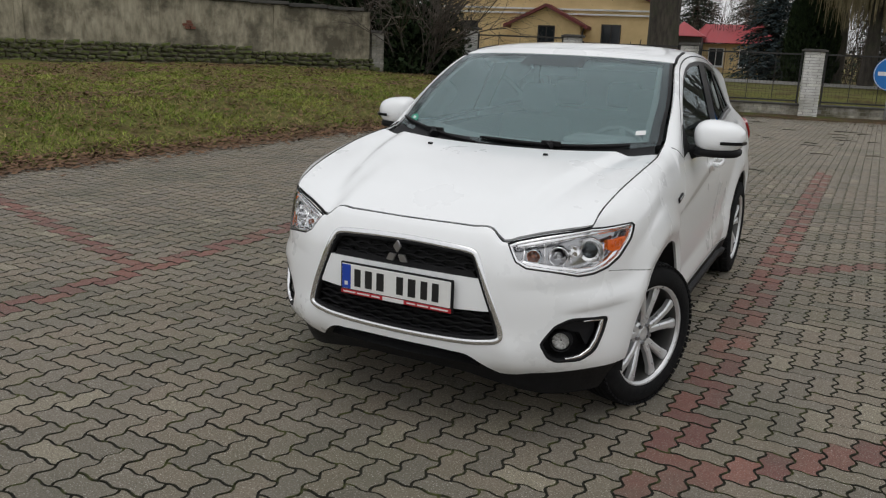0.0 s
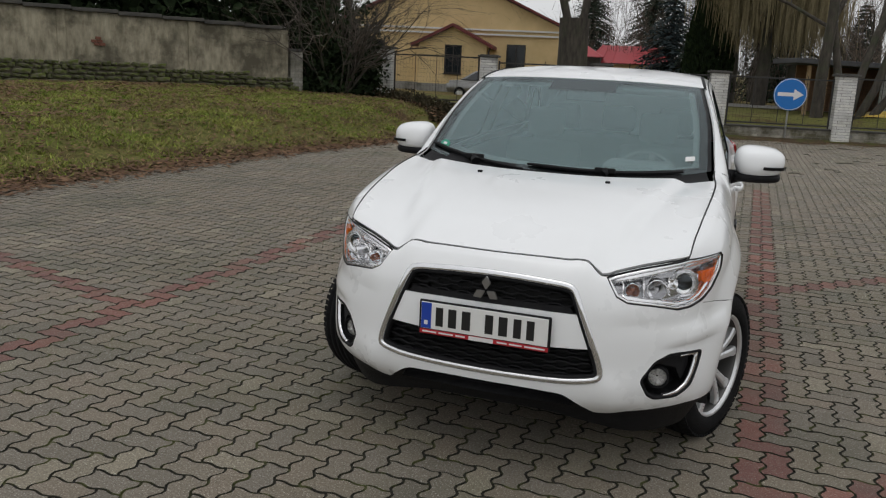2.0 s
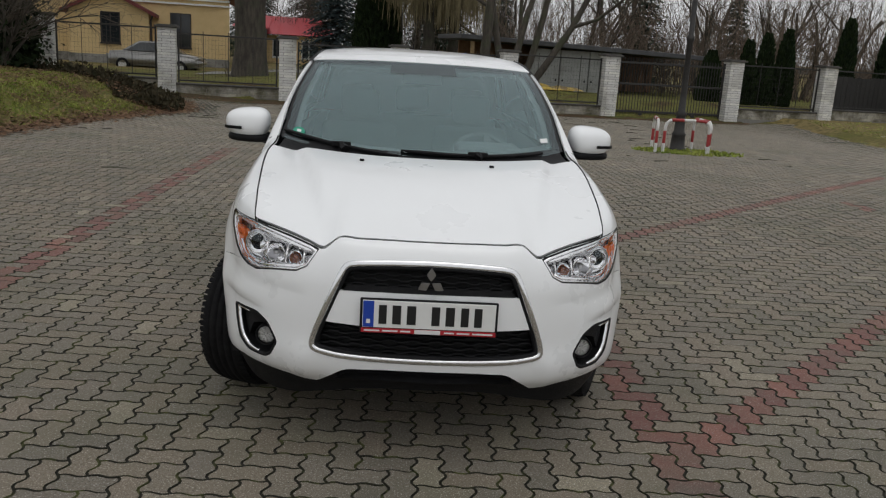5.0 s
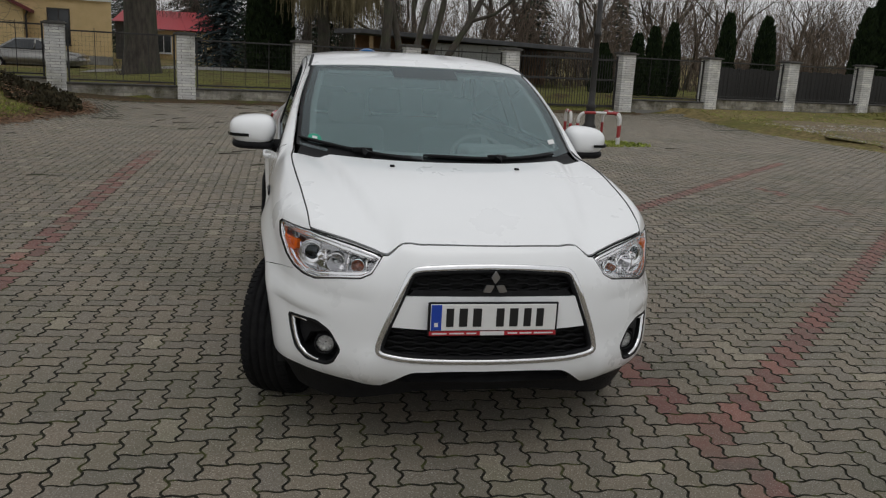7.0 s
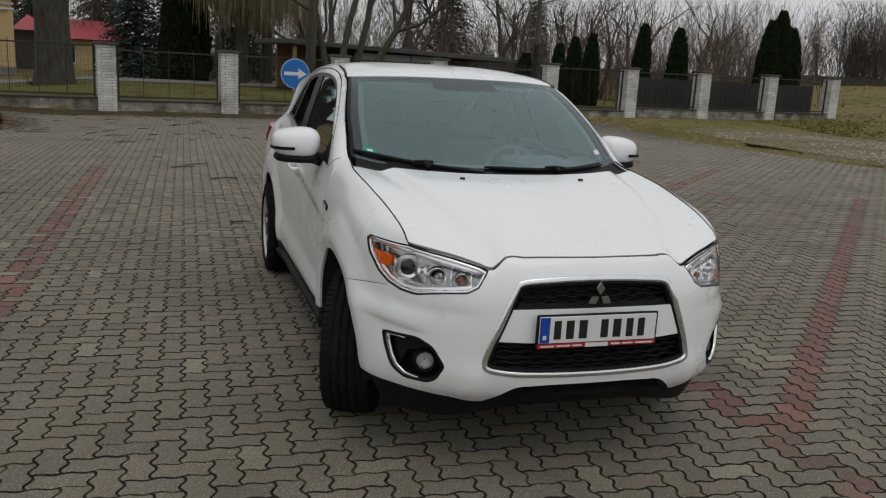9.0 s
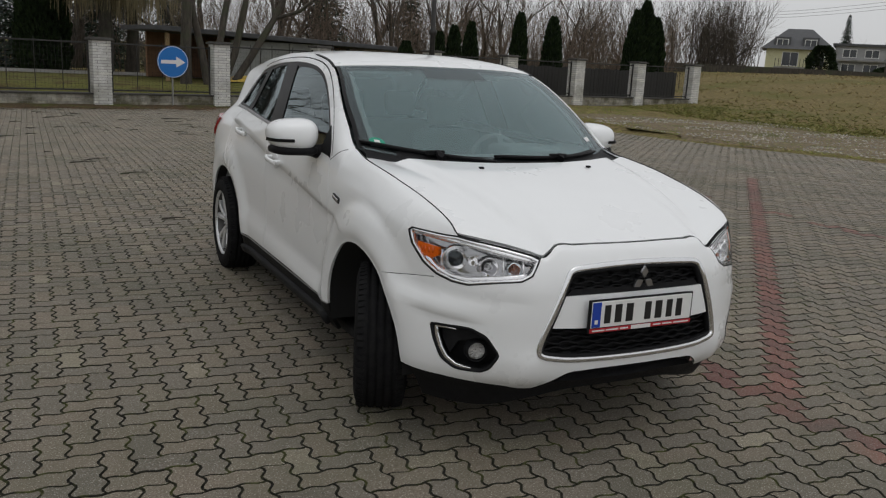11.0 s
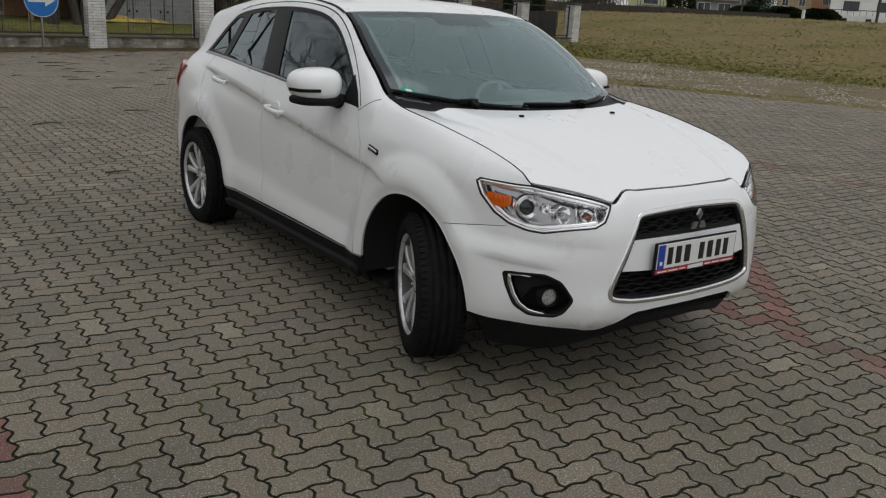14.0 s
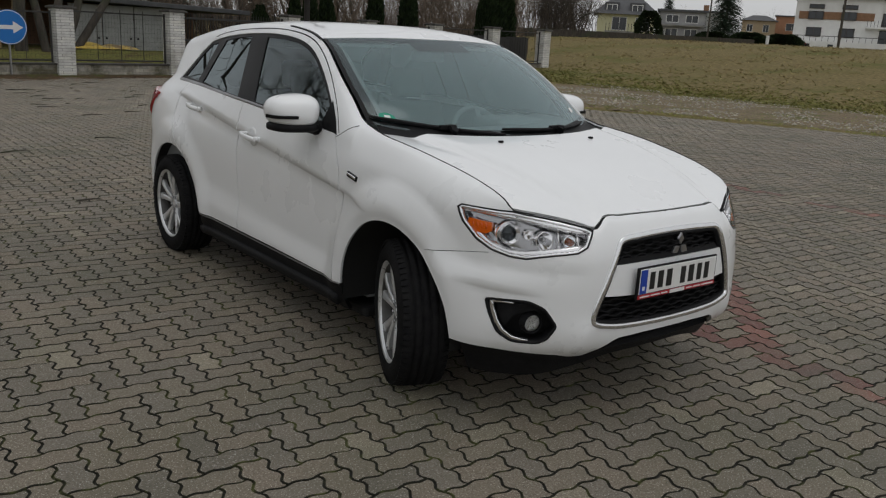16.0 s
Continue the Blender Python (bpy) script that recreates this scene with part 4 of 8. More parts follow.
def ribbon(name, path, half, material, parent, off=0.0, depth=0.01, side=1, label="", closed=False):
    """A solid strip along a path of (arc length, height) on the skin."""
    bm = bmesh.new()
    n, rings = len(path), []
    for k, (s, z) in enumerate(path):
        a = path[k - 1] if closed or k else path[0]
        b = path[(k + 1) % n] if closed or k < n - 1 else path[-1]
        d = Vector((b[0] - a[0], b[1] - a[1])).normalized()
        w = Vector((-d.y, d.x)) * (half[k] if isinstance(half, (list, tuple)) else half)
        ring = []
        for u, o in ((1, off - depth), (1, off - depth * 0.15), (0.6, off), (-0.6, off), (-1, off - depth * 0.15), (-1, off - depth)):
            q = s + u * w.x
            ring.append(bm.verts.new(skin_at(side * q if side < 0 else q, z + u * w.y, o)[0]))
        rings.append(ring)
    for k in range(n if closed else n - 1):
        p, q = rings[k], rings[(k + 1) % n]
        for i in range(5):
            bm.faces.new((p[i], p[i + 1], q[i + 1], q[i]))
    if not closed:
        bm.faces.new(rings[0])
        bm.faces.new(rings[-1][::-1])
    return part(name, bm, material, parent, label, True)


def spread(poly, step=0.03):
    out = []
    for a, b in zip(poly, poly[1:] + poly[:1]):
        k = max(1, round(math.dist(a, b) / step))
        out += [(a[0] + (b[0] - a[0]) * i / k, a[1] + (b[1] - a[1]) * i / k) for i in range(k)]
    return out


def along(a, b, n):
    return [(a[0] + (b[0] - a[0]) * k / n, a[1] + (b[1] - a[1]) * k / n) for k in range(n + 1)]


# the grille: satin surround, dark honeycomb rows, white crossbar
grille = patch("grille", inset(GRILLE, -0.012), DARK, car, off=-0.062, label="black honeycomb grille in a satin chrome surround")
wall_ring("grille_wall", GRILLE, BLACK, grille, -0.002, -0.062)
ribbon("grille_surround", spread(rounded(inset(GRILLE, 0.004), 0.3)), 0.0115, CHROME, grille, off=0.006, depth=0.026, closed=True, label="chrome grille surround")
ribbon("grille_inner_rim", spread(rounded(inset(GRILLE, 0.019), 0.3)), 0.0075, BLACK, grille, off=-0.004, depth=0.02, closed=True)


def grille_half(z):
    return float(np.interp(z, [0.45, 0.475, 0.50, 0.545, 0.797, 0.83], [0.36, 0.44, 0.448, 0.436, 0.335, 0.29]))


def honeycomb(z_rows, parent):
    for r, z in enumerate(z_rows):
        h = grille_half(z) - 0.012
        path, shift = [], 0.5 * (r % 2)
        for k in range(90):
            x = -h + 2 * h * k / 89
            ph = (x / 0.092 + shift) % 1
            path.append((x, z + 0.0075 * (float(sm(0.05, 0.2, ph)) - float(sm(0.55, 0.7, ph)) - 0.5)))
        ribbon("grille_bar", path, 0.0036, BLACK, parent, off=-0.026, depth=0.024)


honeycomb((0.812, 0.790, 0.768, 0.746), grille)
honeycomb((0.562, 0.540, 0.518, 0.496, 0.474), grille)
patch("grille_lower_lip", [(-0.325, 0.742), (0.325, 0.742), (0.355, 0.706), (-0.355, 0.706)], BLACK, grille, off=-0.018, lip=0.02)
patch("crossbar", [(-0.372, 0.715), (-0.2, 0.718), (0.2, 0.718), (0.372, 0.715), (0.418, 0.586), (0.2, 0.578), (-0.2, 0.578), (-0.418, 0.586)], PAINT, car, off=-0.008, lip=0.03, label="white painted crossbar")

# the emblem of three plain lozenges
emb = thing("emblem", pose(0, 0.010, 0.772), "", "")
emb.parent = car
for a in (0, 120, 240):
    bm = prism([(0, 0.004), (0.0185, 0.031), (0, 0.058), (-0.0185, 0.031)], 0.012, pose(0, 0, 0, 0, a, 0))
    bmesh.ops.bevel(bm, geom=bm.edges[:], offset=0.002, segments=2, affect="EDGES")
    part("lozenge", bm, SATIN, emb, "chrome lozenge")

# the plate in its holder; characters are bars
plate = part("number_plate", box(-0.268, 0.268, 0.002, 0.016, 0.563, 0.704, 0.006), BLACK, car, "white plate in a black holder with a red strip")
part("plate_sheet", box(-0.258, 0.258, -0.001, 0.004, 0.588, 0.697, 0.002), PLATE, plate, "white plate sheet")
part("country_band", box(-0.256, -0.214, -0.003, 0.002, 0.590, 0.695, 0.001), BLUE, plate, "blue band")
part("country_mark", box(-0.243, -0.228, -0.0042, -0.002, 0.605, 0.622), WHITEINK, plate)
part("red_strip", box(-0.262, 0.262, -0.001, 0.004, 0.567, 0.585, 0.001), REDSTRIP, plate, "red dealer strip")
part("pale_panel", box(-0.055, 0.045, -0.003, 0.002, 0.568, 0.584), WHITEINK, plate)
x = -0.200
for w, gap in ((0.040, 0.012), (0.044, 0.012), (0.046, 0.050), (0.042, 0.012), (0.046, 0.014), (0.040, 0.012), (0.040, 0.0)):
    part("plate_bar", box(x + w * 0.12, x + w * 0.88, -0.0035, 0.001, 0.604, 0.680, 0.001), INK, plate)
    x += w + gap
for a, b in ((-0.25, -0.19), (-0.18, -0.12), (-0.11, -0.07), (0.06, 0.10), (0.11, 0.16), (0.17, 0.25)):
    part("strip_bar", box(a, b, -0.0025, 0.001, 0.573, 0.579), WHITEINK, plate)

# the dark lower lip, its slot and splitter
low_cols = [s for s in body_columns() if s < sy(AXLE_F - ARCH) - 0.01]
lip_z = curve([(0.0, 0.285), (0.3, 0.276), (0.45, 0.245), (0.6, 0.218), (0.9, 0.200), (1.2, 0.200)])
bm = column_mesh(low_cols, lambda s: float(lip_z(s)) - 0.01, lambda s: foot_of(s) + 0.004, [0, 0.25, 0.5, 0.75, 1])
half_slot = [(0.0, 0.388), (0.30, 0.382), (0.340, 0.364), (0.372, 0.338), (0.0, 0.338)]
cut(bm, [half_slot])
bmesh.ops.delete(bm, geom=[f for f in bm.faces if in_poly(*center(f), half_slot)], context="FACES")
onto_skin(bm, -0.004)
for v in bm.verts:
    v.co.y += 0.030 * (1 - float(sm(0.40, 0.62, abs(v.co.x))))
link("lower_lip", mirror_weld(bm), BLACK, car, "unpainted black lower bumper lip")
slot = [(-x, z) for x, z in half_slot[1:4]][::-1] + half_slot[:4]
patch("lower_slot", inset(slot, -0.02), DARK, car, off=-0.12)
wall_ring("slot_wall", slot, BLACK, car, -0.004, -0.12)
for z in (0.352, 0.368):
    h = 0.355 - (z - 0.338) * 0.9
    ribbon("slot_bar", along((-h, z), (h, z), 24), 0.004, BLACK, car, off=-0.072, depth=0.02)
ribbon("splitter", along((-0.305, 0.322), (0.305, 0.322), 30), 0.009, BLACK, car, off=-0.045, depth=0.03, label="black front splitter")
# two dark boxes added behind the slot to close the view through it
part("bumper_core", box(-0.44, 0.44, 0.17, 0.30, 0.315, 0.43, 0.01), DARK, car)
part("bumper_core", box(-0.64, 0.64, 0.29, 0.36, 0.275, 0.40, 0.01), DARK, car)
part("undertray", box(-0.54, 0.54, 0.40, 1.3, 0.190, 0.225, 0.01), DARK, car)


def make_headlamp(side):
    lamp = patch("headlight", inset(HEADLAMP, -0.004), LAMPBACK, car, off=-0.060, side=side, label="clear headlight with amber indicator and projector")
    wall_ring("housing_wall", inset(HEADLAMP, 0.003), LAMPCHROME, lamp, -0.006, -0.060, side)
    ribbon("gasket", spread(inset(HEADLAMP, 0.002), 0.025), 0.0014, BLACK, lamp, off=0.0012, depth=0.012, side=side, closed=True)
    patch("lens", inset(HEADLAMP, 0.006), LENS, lamp, off=0.001, side=side, label="clear plastic lens").visible_shadow = False
    ribbon("chrome_liner", spread(inset(HEADLAMP, 0.0085), 0.025), 0.0078, LAMPCHROME, lamp, off=-0.004, depth=0.03, side=side, closed=True)
    # chrome brow along the top, ribbed
    brow = [(0.50, 0.858), (0.60, 0.874), (0.75, 0.896), (0.90, 0.911), (1.02, 0.919), (1.06, 0.916)]
    ribbon("chrome_brow", [q for a, b in zip(brow, brow[1:]) for q in along(a, b, 4)[:-1]] + brow[-1:], 0.011, LAMPCHROME, lamp, off=-0.010, depth=0.03, side=side)
    for k in range(26):
        s = 0.62 + 0.017 * k
        z = float(np.interp(s, [p[0] for p in brow], [p[1] for p in brow])) - 0.002
        ribbon("lamp_rib", [(s, z - 0.007), (s + 0.001, z + 0.008)], 0.0028, REFLECTOR, lamp, off=-0.009, depth=0.01, side=side)
    # chrome trim under
    foot = [(0.52, 0.795), (0.60, 0.783), (0.70, 0.770), (0.78, 0.757), (0.86, 0.758), (0.94, 0.784), (1.0, 0.826)]
    ribbon("chrome_foot", [q for a, b in zip(foot, foot[1:]) for q in along(a, b, 4)[:-1]] + foot[-1:], 0.014, LAMPCHROME, lamp, off=-0.018, depth=0.05, side=side)
    patch("amber_indicator", [(0.925, 0.872), (1.034, 0.880), (1.036, 0.862), (0.996, 0.824), (0.948, 0.822), (0.925, 0.836)], AMBER, lamp, off=-0.013, lip=0.02, side=side, label="amber indicator")
    for s in (0.950, 0.970, 0.990, 1.008):
        ribbon("indicator_rib", [(s, 0.842), (s + 0.002, 0.868)], 0.003, AMBER, lamp, off=-0.010, depth=0.006, side=side)

    def dish(name, s, z, r, depth, off, material, label=""):
        p, n = skin_at(side * s, z, off)
        aim = Vector((n.x * 0.45, -1, 0)).normalized()
        m = Matrix.Translation(p) @ aim.to_track_quat("Y", "Z").to_matrix().to_4x4()
        prof = [(r * t, -depth + depth * t * t) for t in np.linspace(0.08, 1, 10)] + [(r * 1.06, 0.004), (r * 1.10, -0.004), (r * 1.08, -depth)]
        ob = part(name, lathe(prof, 32, "Y"), material, lamp, label, True)
        ob.matrix_local = m
        return m
    dish("projector_bowl", 0.850, 0.828, 0.054, 0.030, -0.046, REFLECTOR, "polished bowl round the projector")
    m = dish("projector_bezel", 0.850, 0.832, 0.041, 0.012, -0.040, LAMPCHROME, "chrome projector ring")
    bm = bmesh.new()
    bmesh.ops.create_uvsphere(bm, u_segments=28, v_segments=16, radius=0.035)
    ob = part("projector_lens", bm, BULB, lamp, "smoked glass projector lens", True)
    ob.matrix_local = m @ Matrix.Translation((0, -0.016, 0)) @ Matrix.Diagonal((1, 0.7, 1, 1))
    ob = part("projector_back", lathe([(0.0, 0), (0.036, 0.004), (0.038, 0.012)], 28, "Y"), DARK, lamp)
    ob.matrix_local = m @ Matrix.Translation((0, -0.024, 0))
    m = dish("high_beam_reflector", 0.690, 0.820, 0.036, 0.04, -0.030, REFLECTOR, "polished reflector bowl")
    part("high_beam_bulb", lathe([(0.0, 0.0), (0.008, -0.004), (0.009, -0.03)], 16, "Y"), SATIN, lamp).matrix_local = m
    m = dish("side_lamp_reflector", 0.577, 0.820, 0.026, 0.03, -0.026, REFLECTOR)
    part("side_lamp_bulb", lathe([(0.0, 0.0), (0.009, -0.006), (0.010, -0.028)], 16, "Y"), DULLAMBER, lamp, "dull amber bulb").matrix_local = m
    m = dish("small_dish", 0.765, 0.838, 0.019, 0.02, -0.026, REFLECTOR)
    for s in (0.535, 0.625, 0.745, 0.91):
        ribbon("chrome_divider", [(s, 0.795), (s + 0.004, 0.865)], 0.0045, LAMPCHROME, lamp, off=-0.022, depth=0.045, side=side)


def make_fog(side):
    f = patch("fog_pocket", inset(FOG, -0.004), BLACK, car, off=-0.075, side=side, label="black fog lamp pocket with chrome blade")
    wall_ring("pocket_wall", inset(FOG, 0.002), BLACK, f, -0.002, -0.075, side)
    ribbon("pocket_rim", spread(inset(FOG, 0.006), 0.02), 0.006, BLACK, f, off=0.001, depth=0.02, side=side, closed=True)
    blade = [(0.80, 0.554), (0.85, 0.556), (0.893, 0.554), (0.888, 0.52), (0.868, 0.47), (0.84, 0.43), (0.80, 0.404), (0.76, 0.398), (0.73, 0.398)]
    path = [q for a, b in zip(blade, blade[1:]) for q in along(a, b, 4)[:-1]] + blade[-1:]
    ribbon("chrome_blade", path, [0.003 + 0.006 * math.sin(math.pi * k / (len(path) - 1)) for k in range(len(path))], CHROME, f, off=-0.002, depth=0.012, side=side, label="chrome blade")
    patch("pocket_shelf", [(0.875, 0.545), (0.70, 0.552), (0.66, 0.525), (0.72, 0.522), (0.80, 0.50), (0.835, 0.44), (0.872, 0.50)], BLACK, f, off=-0.03, lip=0.04, side=side)
    p, n = skin_at(side * 0.722, 0.467, -0.045)
    aim = Vector((n.x * 0.3, -1, 0)).normalized()
    m = Matrix.Translation(p) @ aim.to_track_quat("Y", "Z").to_matrix().to_4x4() @ Matrix.Scale(0.76, 4)
    part("fog_housing", lathe([(0.060, -0.03), (0.058, 0.02), (0.054, 0.026), (0.049, 0.020), (0.047, 0.0)], 40, "Y"), BLACK, f, "", True).matrix_local = m
    part("fog_reflector", lathe([(0.004, -0.012), (0.02, -0.010), (0.036, 0.0), (0.046, 0.012)], 32, "Y"), FOGBOWL, f, "", True).matrix_local = m
    for k in range(10):
        a = math.radians(36 * k)
        part("reflector_facet", box(-0.0025, 0.0025, -0.004, 0.004, 0.012, 0.042), FOGBOWL, f).matrix_local = m @ pose(0, 0.004, 0, 0, math.degrees(a), 0)
    part("fog_lens", lathe([(0.0, 0.030), (0.02, 0.028), (0.038, 0.022), (0.047, 0.012)], 32, "Y"), LENS, f, "clear round lens", True).matrix_local = m


for side in (1, -1):
    make_headlamp(side)
    make_fog(side)

# under the hood and along the cowl
# dark sheet added below the hood so that no light leaks through its gap
sheet("engine_cover", hood_point, 15, 11, DARK, car, rim=0.0, lift=-0.022, a0=-0.985, a1=0.985)


def cowl_point(a, b):
    p, q = hood_point(a * 0.985, 0.985), screen_point(a * 0.94, 0.05)
    r = p + (q - p) * b
    return r - np.array([0, 0, 0.018 * math.sin(b * math.pi) + 0.010 * (1 - b)])


sheet("cowl", cowl_point, 31, 6, BLACK, car, "black plastic cowl under the wipers", rim=0.0)
for x in (-0.308, 0.308):
    k = min(np.linspace(0.7, 0.95, 60), key=lambda b: abs(hood_point(x / 0.7, b)[1] - 0.872))
    p = hood_point(x / 0.72, k)
    part("washer_nozzle", box(-0.011, 0.011, -0.008, 0.010, -0.006, 0.008, 0.003), BLACK, car, "black washer nozzle").location = (x, p[1], p[2])


def wiper(x0, b0, x1, b1, ax, ab):
    """A blade from (x0, b0) to (x1, b1) on the glass, its arm coming from (ax, ab)."""
    def on(x, b, lift):
        return Vector(screen_point(x / 0.74, b)) + Vector((0, -0.4, 0.9)) * lift
    w = part("wiper", tube([on(x0 + (x1 - x0) * t, b0 + (b1 - b0) * t, 0.011) for t in np.linspace(0, 1, 9)], [0.006] + [0.010] * 7 + [0.006], 6), BLACK, car, "black wiper")
    ex, eb = x0 + (x1 - x0) * 0.52, b0 + (b1 - b0) * 0.52
    arm = [Vector(cowl_point(ax / 0.74, 0.55)) + Vector((0, 0, 0.02))] + [on(ax + (ex - ax) * t, ab + (eb - ab) * t, 0.022 + 0.012 * math.sin(t * math.pi)) for t in np.linspace(0.12, 1, 7)]
    part("wiper_arm", tube(arm, [0.024, 0.020, 0.016, 0.014, 0.012, 0.012, 0.012, 0.012], 6), BLACK, w)
    c = on(ex, eb, 0.018)
    part("blade_clip", box(-0.05, 0.05, -0.012, 0.012, -0.012, 0.014, 0.005), BLACK, w).location = c


wiper(-0.715, 0.062, -0.13, 0.004, -0.40, 0.0)
wiper(-0.12, 0.045, 0.60, 0.006, 0.26, 0.0)

# black frit round the glass
def frit(name, a0, a1, b0, b1):
    sheet(name, screen_point, 41 if a1 - a0 > 0.5 else 4, 25 if b1 - b0 > 0.5 else 4, GLOSSBLACK, car, a0=a0, a1=a1, b0=b0, b1=b1, rim=0.0, lift=-0.003)


frit("screen_edge", -0.978, -0.905, 0.0, 0.95)
frit("screen_edge", 0.905, 0.978, 0.0, 0.95)
frit("screen_edge", -0.94, 0.94, 0.905, 0.948)
sheet("roof_header", screen_point, 41, 5, PAINT, car, "white front edge of the roof", a0=-0.985, a1=0.985, b0=0.946, b1=1.03, rim=0.006, lift=0.002)
frit("screen_edge", -0.94, 0.94, -0.03, 0.035)
for e in (-1, 1):
    sheet("pillar_lining", screen_point, 4, 21, PILLAR, car, "grey inner pillar lining", a0=e * 0.865, a1=e * 0.91, b0=0.10, b1=0.90, rim=0.0, lift=-0.022)
sheet("glass_film", screen_point, 41, 25, PAINTED_HAZE, car, "pale painted haze added behind the windscreen to brighten it", a0=-0.92, a1=0.92, b0=0.03, b1=0.925, rim=0.0, lift=-0.014)
bpy.data.objects["glass_film"].visible_shadow = False
sheet("sensor_shade", screen_point, 11, 5, GLOSSBLACK, car, "dark sensor shade behind the mirror", a0=-0.28, a1=0.28, b0=0.80, b1=0.915, rim=0.0, lift=-0.006)


def sticker(name, x, b, r, material, label, square=False):
    bm = bmesh.new()
    pts = [(math.cos(k * math.pi / 12) * r, math.sin(k * math.pi / 12) * r) for k in range(24)] if not square else [(-r, -r * 0.8), (r, -r * 0.8), (r, r * 0.8), (-r, r * 0.8)]
    bm.faces.new([bm.verts.new(Vector(screen_point((x + u) / 0.76, b + v / 0.98)) + Vector((0, -0.0015, 0.0025))) for u, v in pts])
    return part(name, bm, material, car, label)


sticker("sticker", -0.655, 0.092, 0.033, GREEN, "round green sticker")
sticker("sticker_bar", -0.655, 0.095, 0.012, WHITEINK, "pale mark", True).location = (0, -0.001, 0.001)
sticker("sticker", 0.645, 0.125, 0.022, WHITEINK, "small pale sticker", True)


def make_side(side):
    frame_holes = [GLASS_F, GLASS_R, GLASS_Q]
    patch("window_frame", inset(DAYLIGHT, -0.004), GLOSSBLACK, car, off=-0.006, lip=0.012, holes=frame_holes, side=side, label="black window frame and pillar covers")
    for nm, poly, mt in (("front_window", GLASS_F, SIDEGLASS), ("rear_window", GLASS_R, PRIVACY), ("quarter_window", GLASS_Q, PRIVACY)):
        patch(nm, inset(poly, -0.006), mt, car, off=-0.011, side=side, label="side window glass").visible_shadow = False
    belt = side_poly([(1.67, 1.104), (2.0, 1.118), (2.5, 1.148), (3.0, 1.170), (3.4, 1.184), (3.82, 1.194)])
    path = [q for a, b in zip(belt, belt[1:]) for q in along(a, b, 8)[:-1]] + belt[-1:]
    ribbon("belt_strip", path, 0.008, SATIN, car, off=0.003, depth=0.012, side=side, label="satin belt strip")
    # dark strips laid on the paint to draw the shade of the shut gaps
    path = side_poly(flow([(1.475, 1.10), (1.565, 1.225), (1.73, 1.375), (1.90, 1.482), (2.08, 1.545), (2.32, 1.573), (2.6, 1.578), (3.0, 1.558), (3.28, 1.528), (3.42, 1.50)], 6))
    ribbon("door_seam", path, 0.0028, DARK, car, off=0.0008, depth=0.006, side=side)
    ribbon("wing_seam", side_poly(flow([(1.49, 1.078), (1.44, 1.105), (1.385, 1.135), (1.35, 1.148)], 4)), 0.0022, DARK, car, off=0.0006, depth=0.006, side=side)
    # sail panel that carries the mirror
    patch("mirror_sail", side_poly([(1.49, 1.088), (1.535, 1.16), (1.615, 1.245), (1.665, 1.115)]), BLACK, car, off=0.002, lip=0.012, side=side)
    for y, z in ((2.38, 0.967), (3.30, 1.045)):
        make_handle(side, y, z)
    # badge on the wing
    p, n = skin_at(side * sy(1.265), 0.918, 0.004)
    b = part("wing_badge", box(-0.043, 0.043, -0.006, 0.006, -0.014, 0.014, 0.005), GLOSSBLACK, car, "small black and chrome wing badge")
    b.matrix_local = Matrix.Translation(p) @ pose(0, 0, 0, 0, 0, 90 * side) @ pose(0, 0, 0, 0, -side * 12, 0)
    part("badge_bar", box(-0.038, 0.038, -0.009, 0.009, -0.003, 0.009, 0.003), CHROME, b)
    # sill
    sc = [s for s in body_columns() if sy(AXLE_F + ARCH) < s < sy(AXLE_R - ARCH)]
    bm = column_mesh(sc, lambda s: 0.205, lambda s: foot_of(s) + 0.004, [0, 0.3, 0.6, 0.85, 1])
    onto_skin(bm, -0.006, 0.02, side)
    link("sill", bm, BLACK, car, "black plastic sill")
    ribbon("sill_step", along((sc[2], 0.262), (sc[-3], 0.262), 30), 0.026, BLACK, car, off=0.022, depth=0.05, side=side)
    ribbon("sill_bright_line", along((sc[1], 0.352), (sc[-2], 0.359), 30), 0.003, SATIN, car, off=0.001, depth=0.006, side=side)
    # rear skirt behind the wheel
    rc = [s for s in body_columns() if s > sy(AXLE_R + ARCH) + 0.01]
    bm = column_mesh(rc, lambda s: 0.25, lambda s: foot_of(s) + 0.004, [0, 0.5, 1])
    onto_skin(bm, -0.008, 0.02, side)
    link("rear_skirt", bm, BLACK, car, "black rear bumper skirt")
    # tail lamp
    tl = [(sy(3.93), 1.085), (sy(4.12), 1.10), (S_END - 0.35, 1.09), (S_END - 0.33, 0.90), (sy(4.17), 0.90), (sy(4.05), 1.0)]
    patch("tail_lamp", tl, REDLENS, car, off=0.018, lip=0.03, side=side, label="red tail lamp")
    # arch liners
    for ay in (AXLE_F, AXLE_R):
        bm = bmesh.new()
        rings = []
        for k in range(25):
            a = math.pi * k / 24
            y, z = ay - (ARCH - 0.004) * math.cos(a), HUB_Z + (ARCH - 0.004) * math.sin(a)
            z = max(z, foot_of(sy(y)) if 0 < k < 24 else 0.30)
            o, _ = skin_at(side * sy(y), z, -0.012)
            rings.append([bm.verts.new(o), bm.verts.new((side * 0.50, y, z))])
        a0 = [bm.verts.new((o.co.x, o.co.y, 0.275)) for o in rings[0]]
        a1 = [bm.verts.new((o.co.x, o.co.y, 0.275)) for o in rings[-1]]
        rings = [a0] + rings + [a1]
        for p, q in zip(rings, rings[1:]):
            bm.faces.new((p[0], p[1], q[1], q[0]))
        bm.faces.new([r[1] for r in rings])
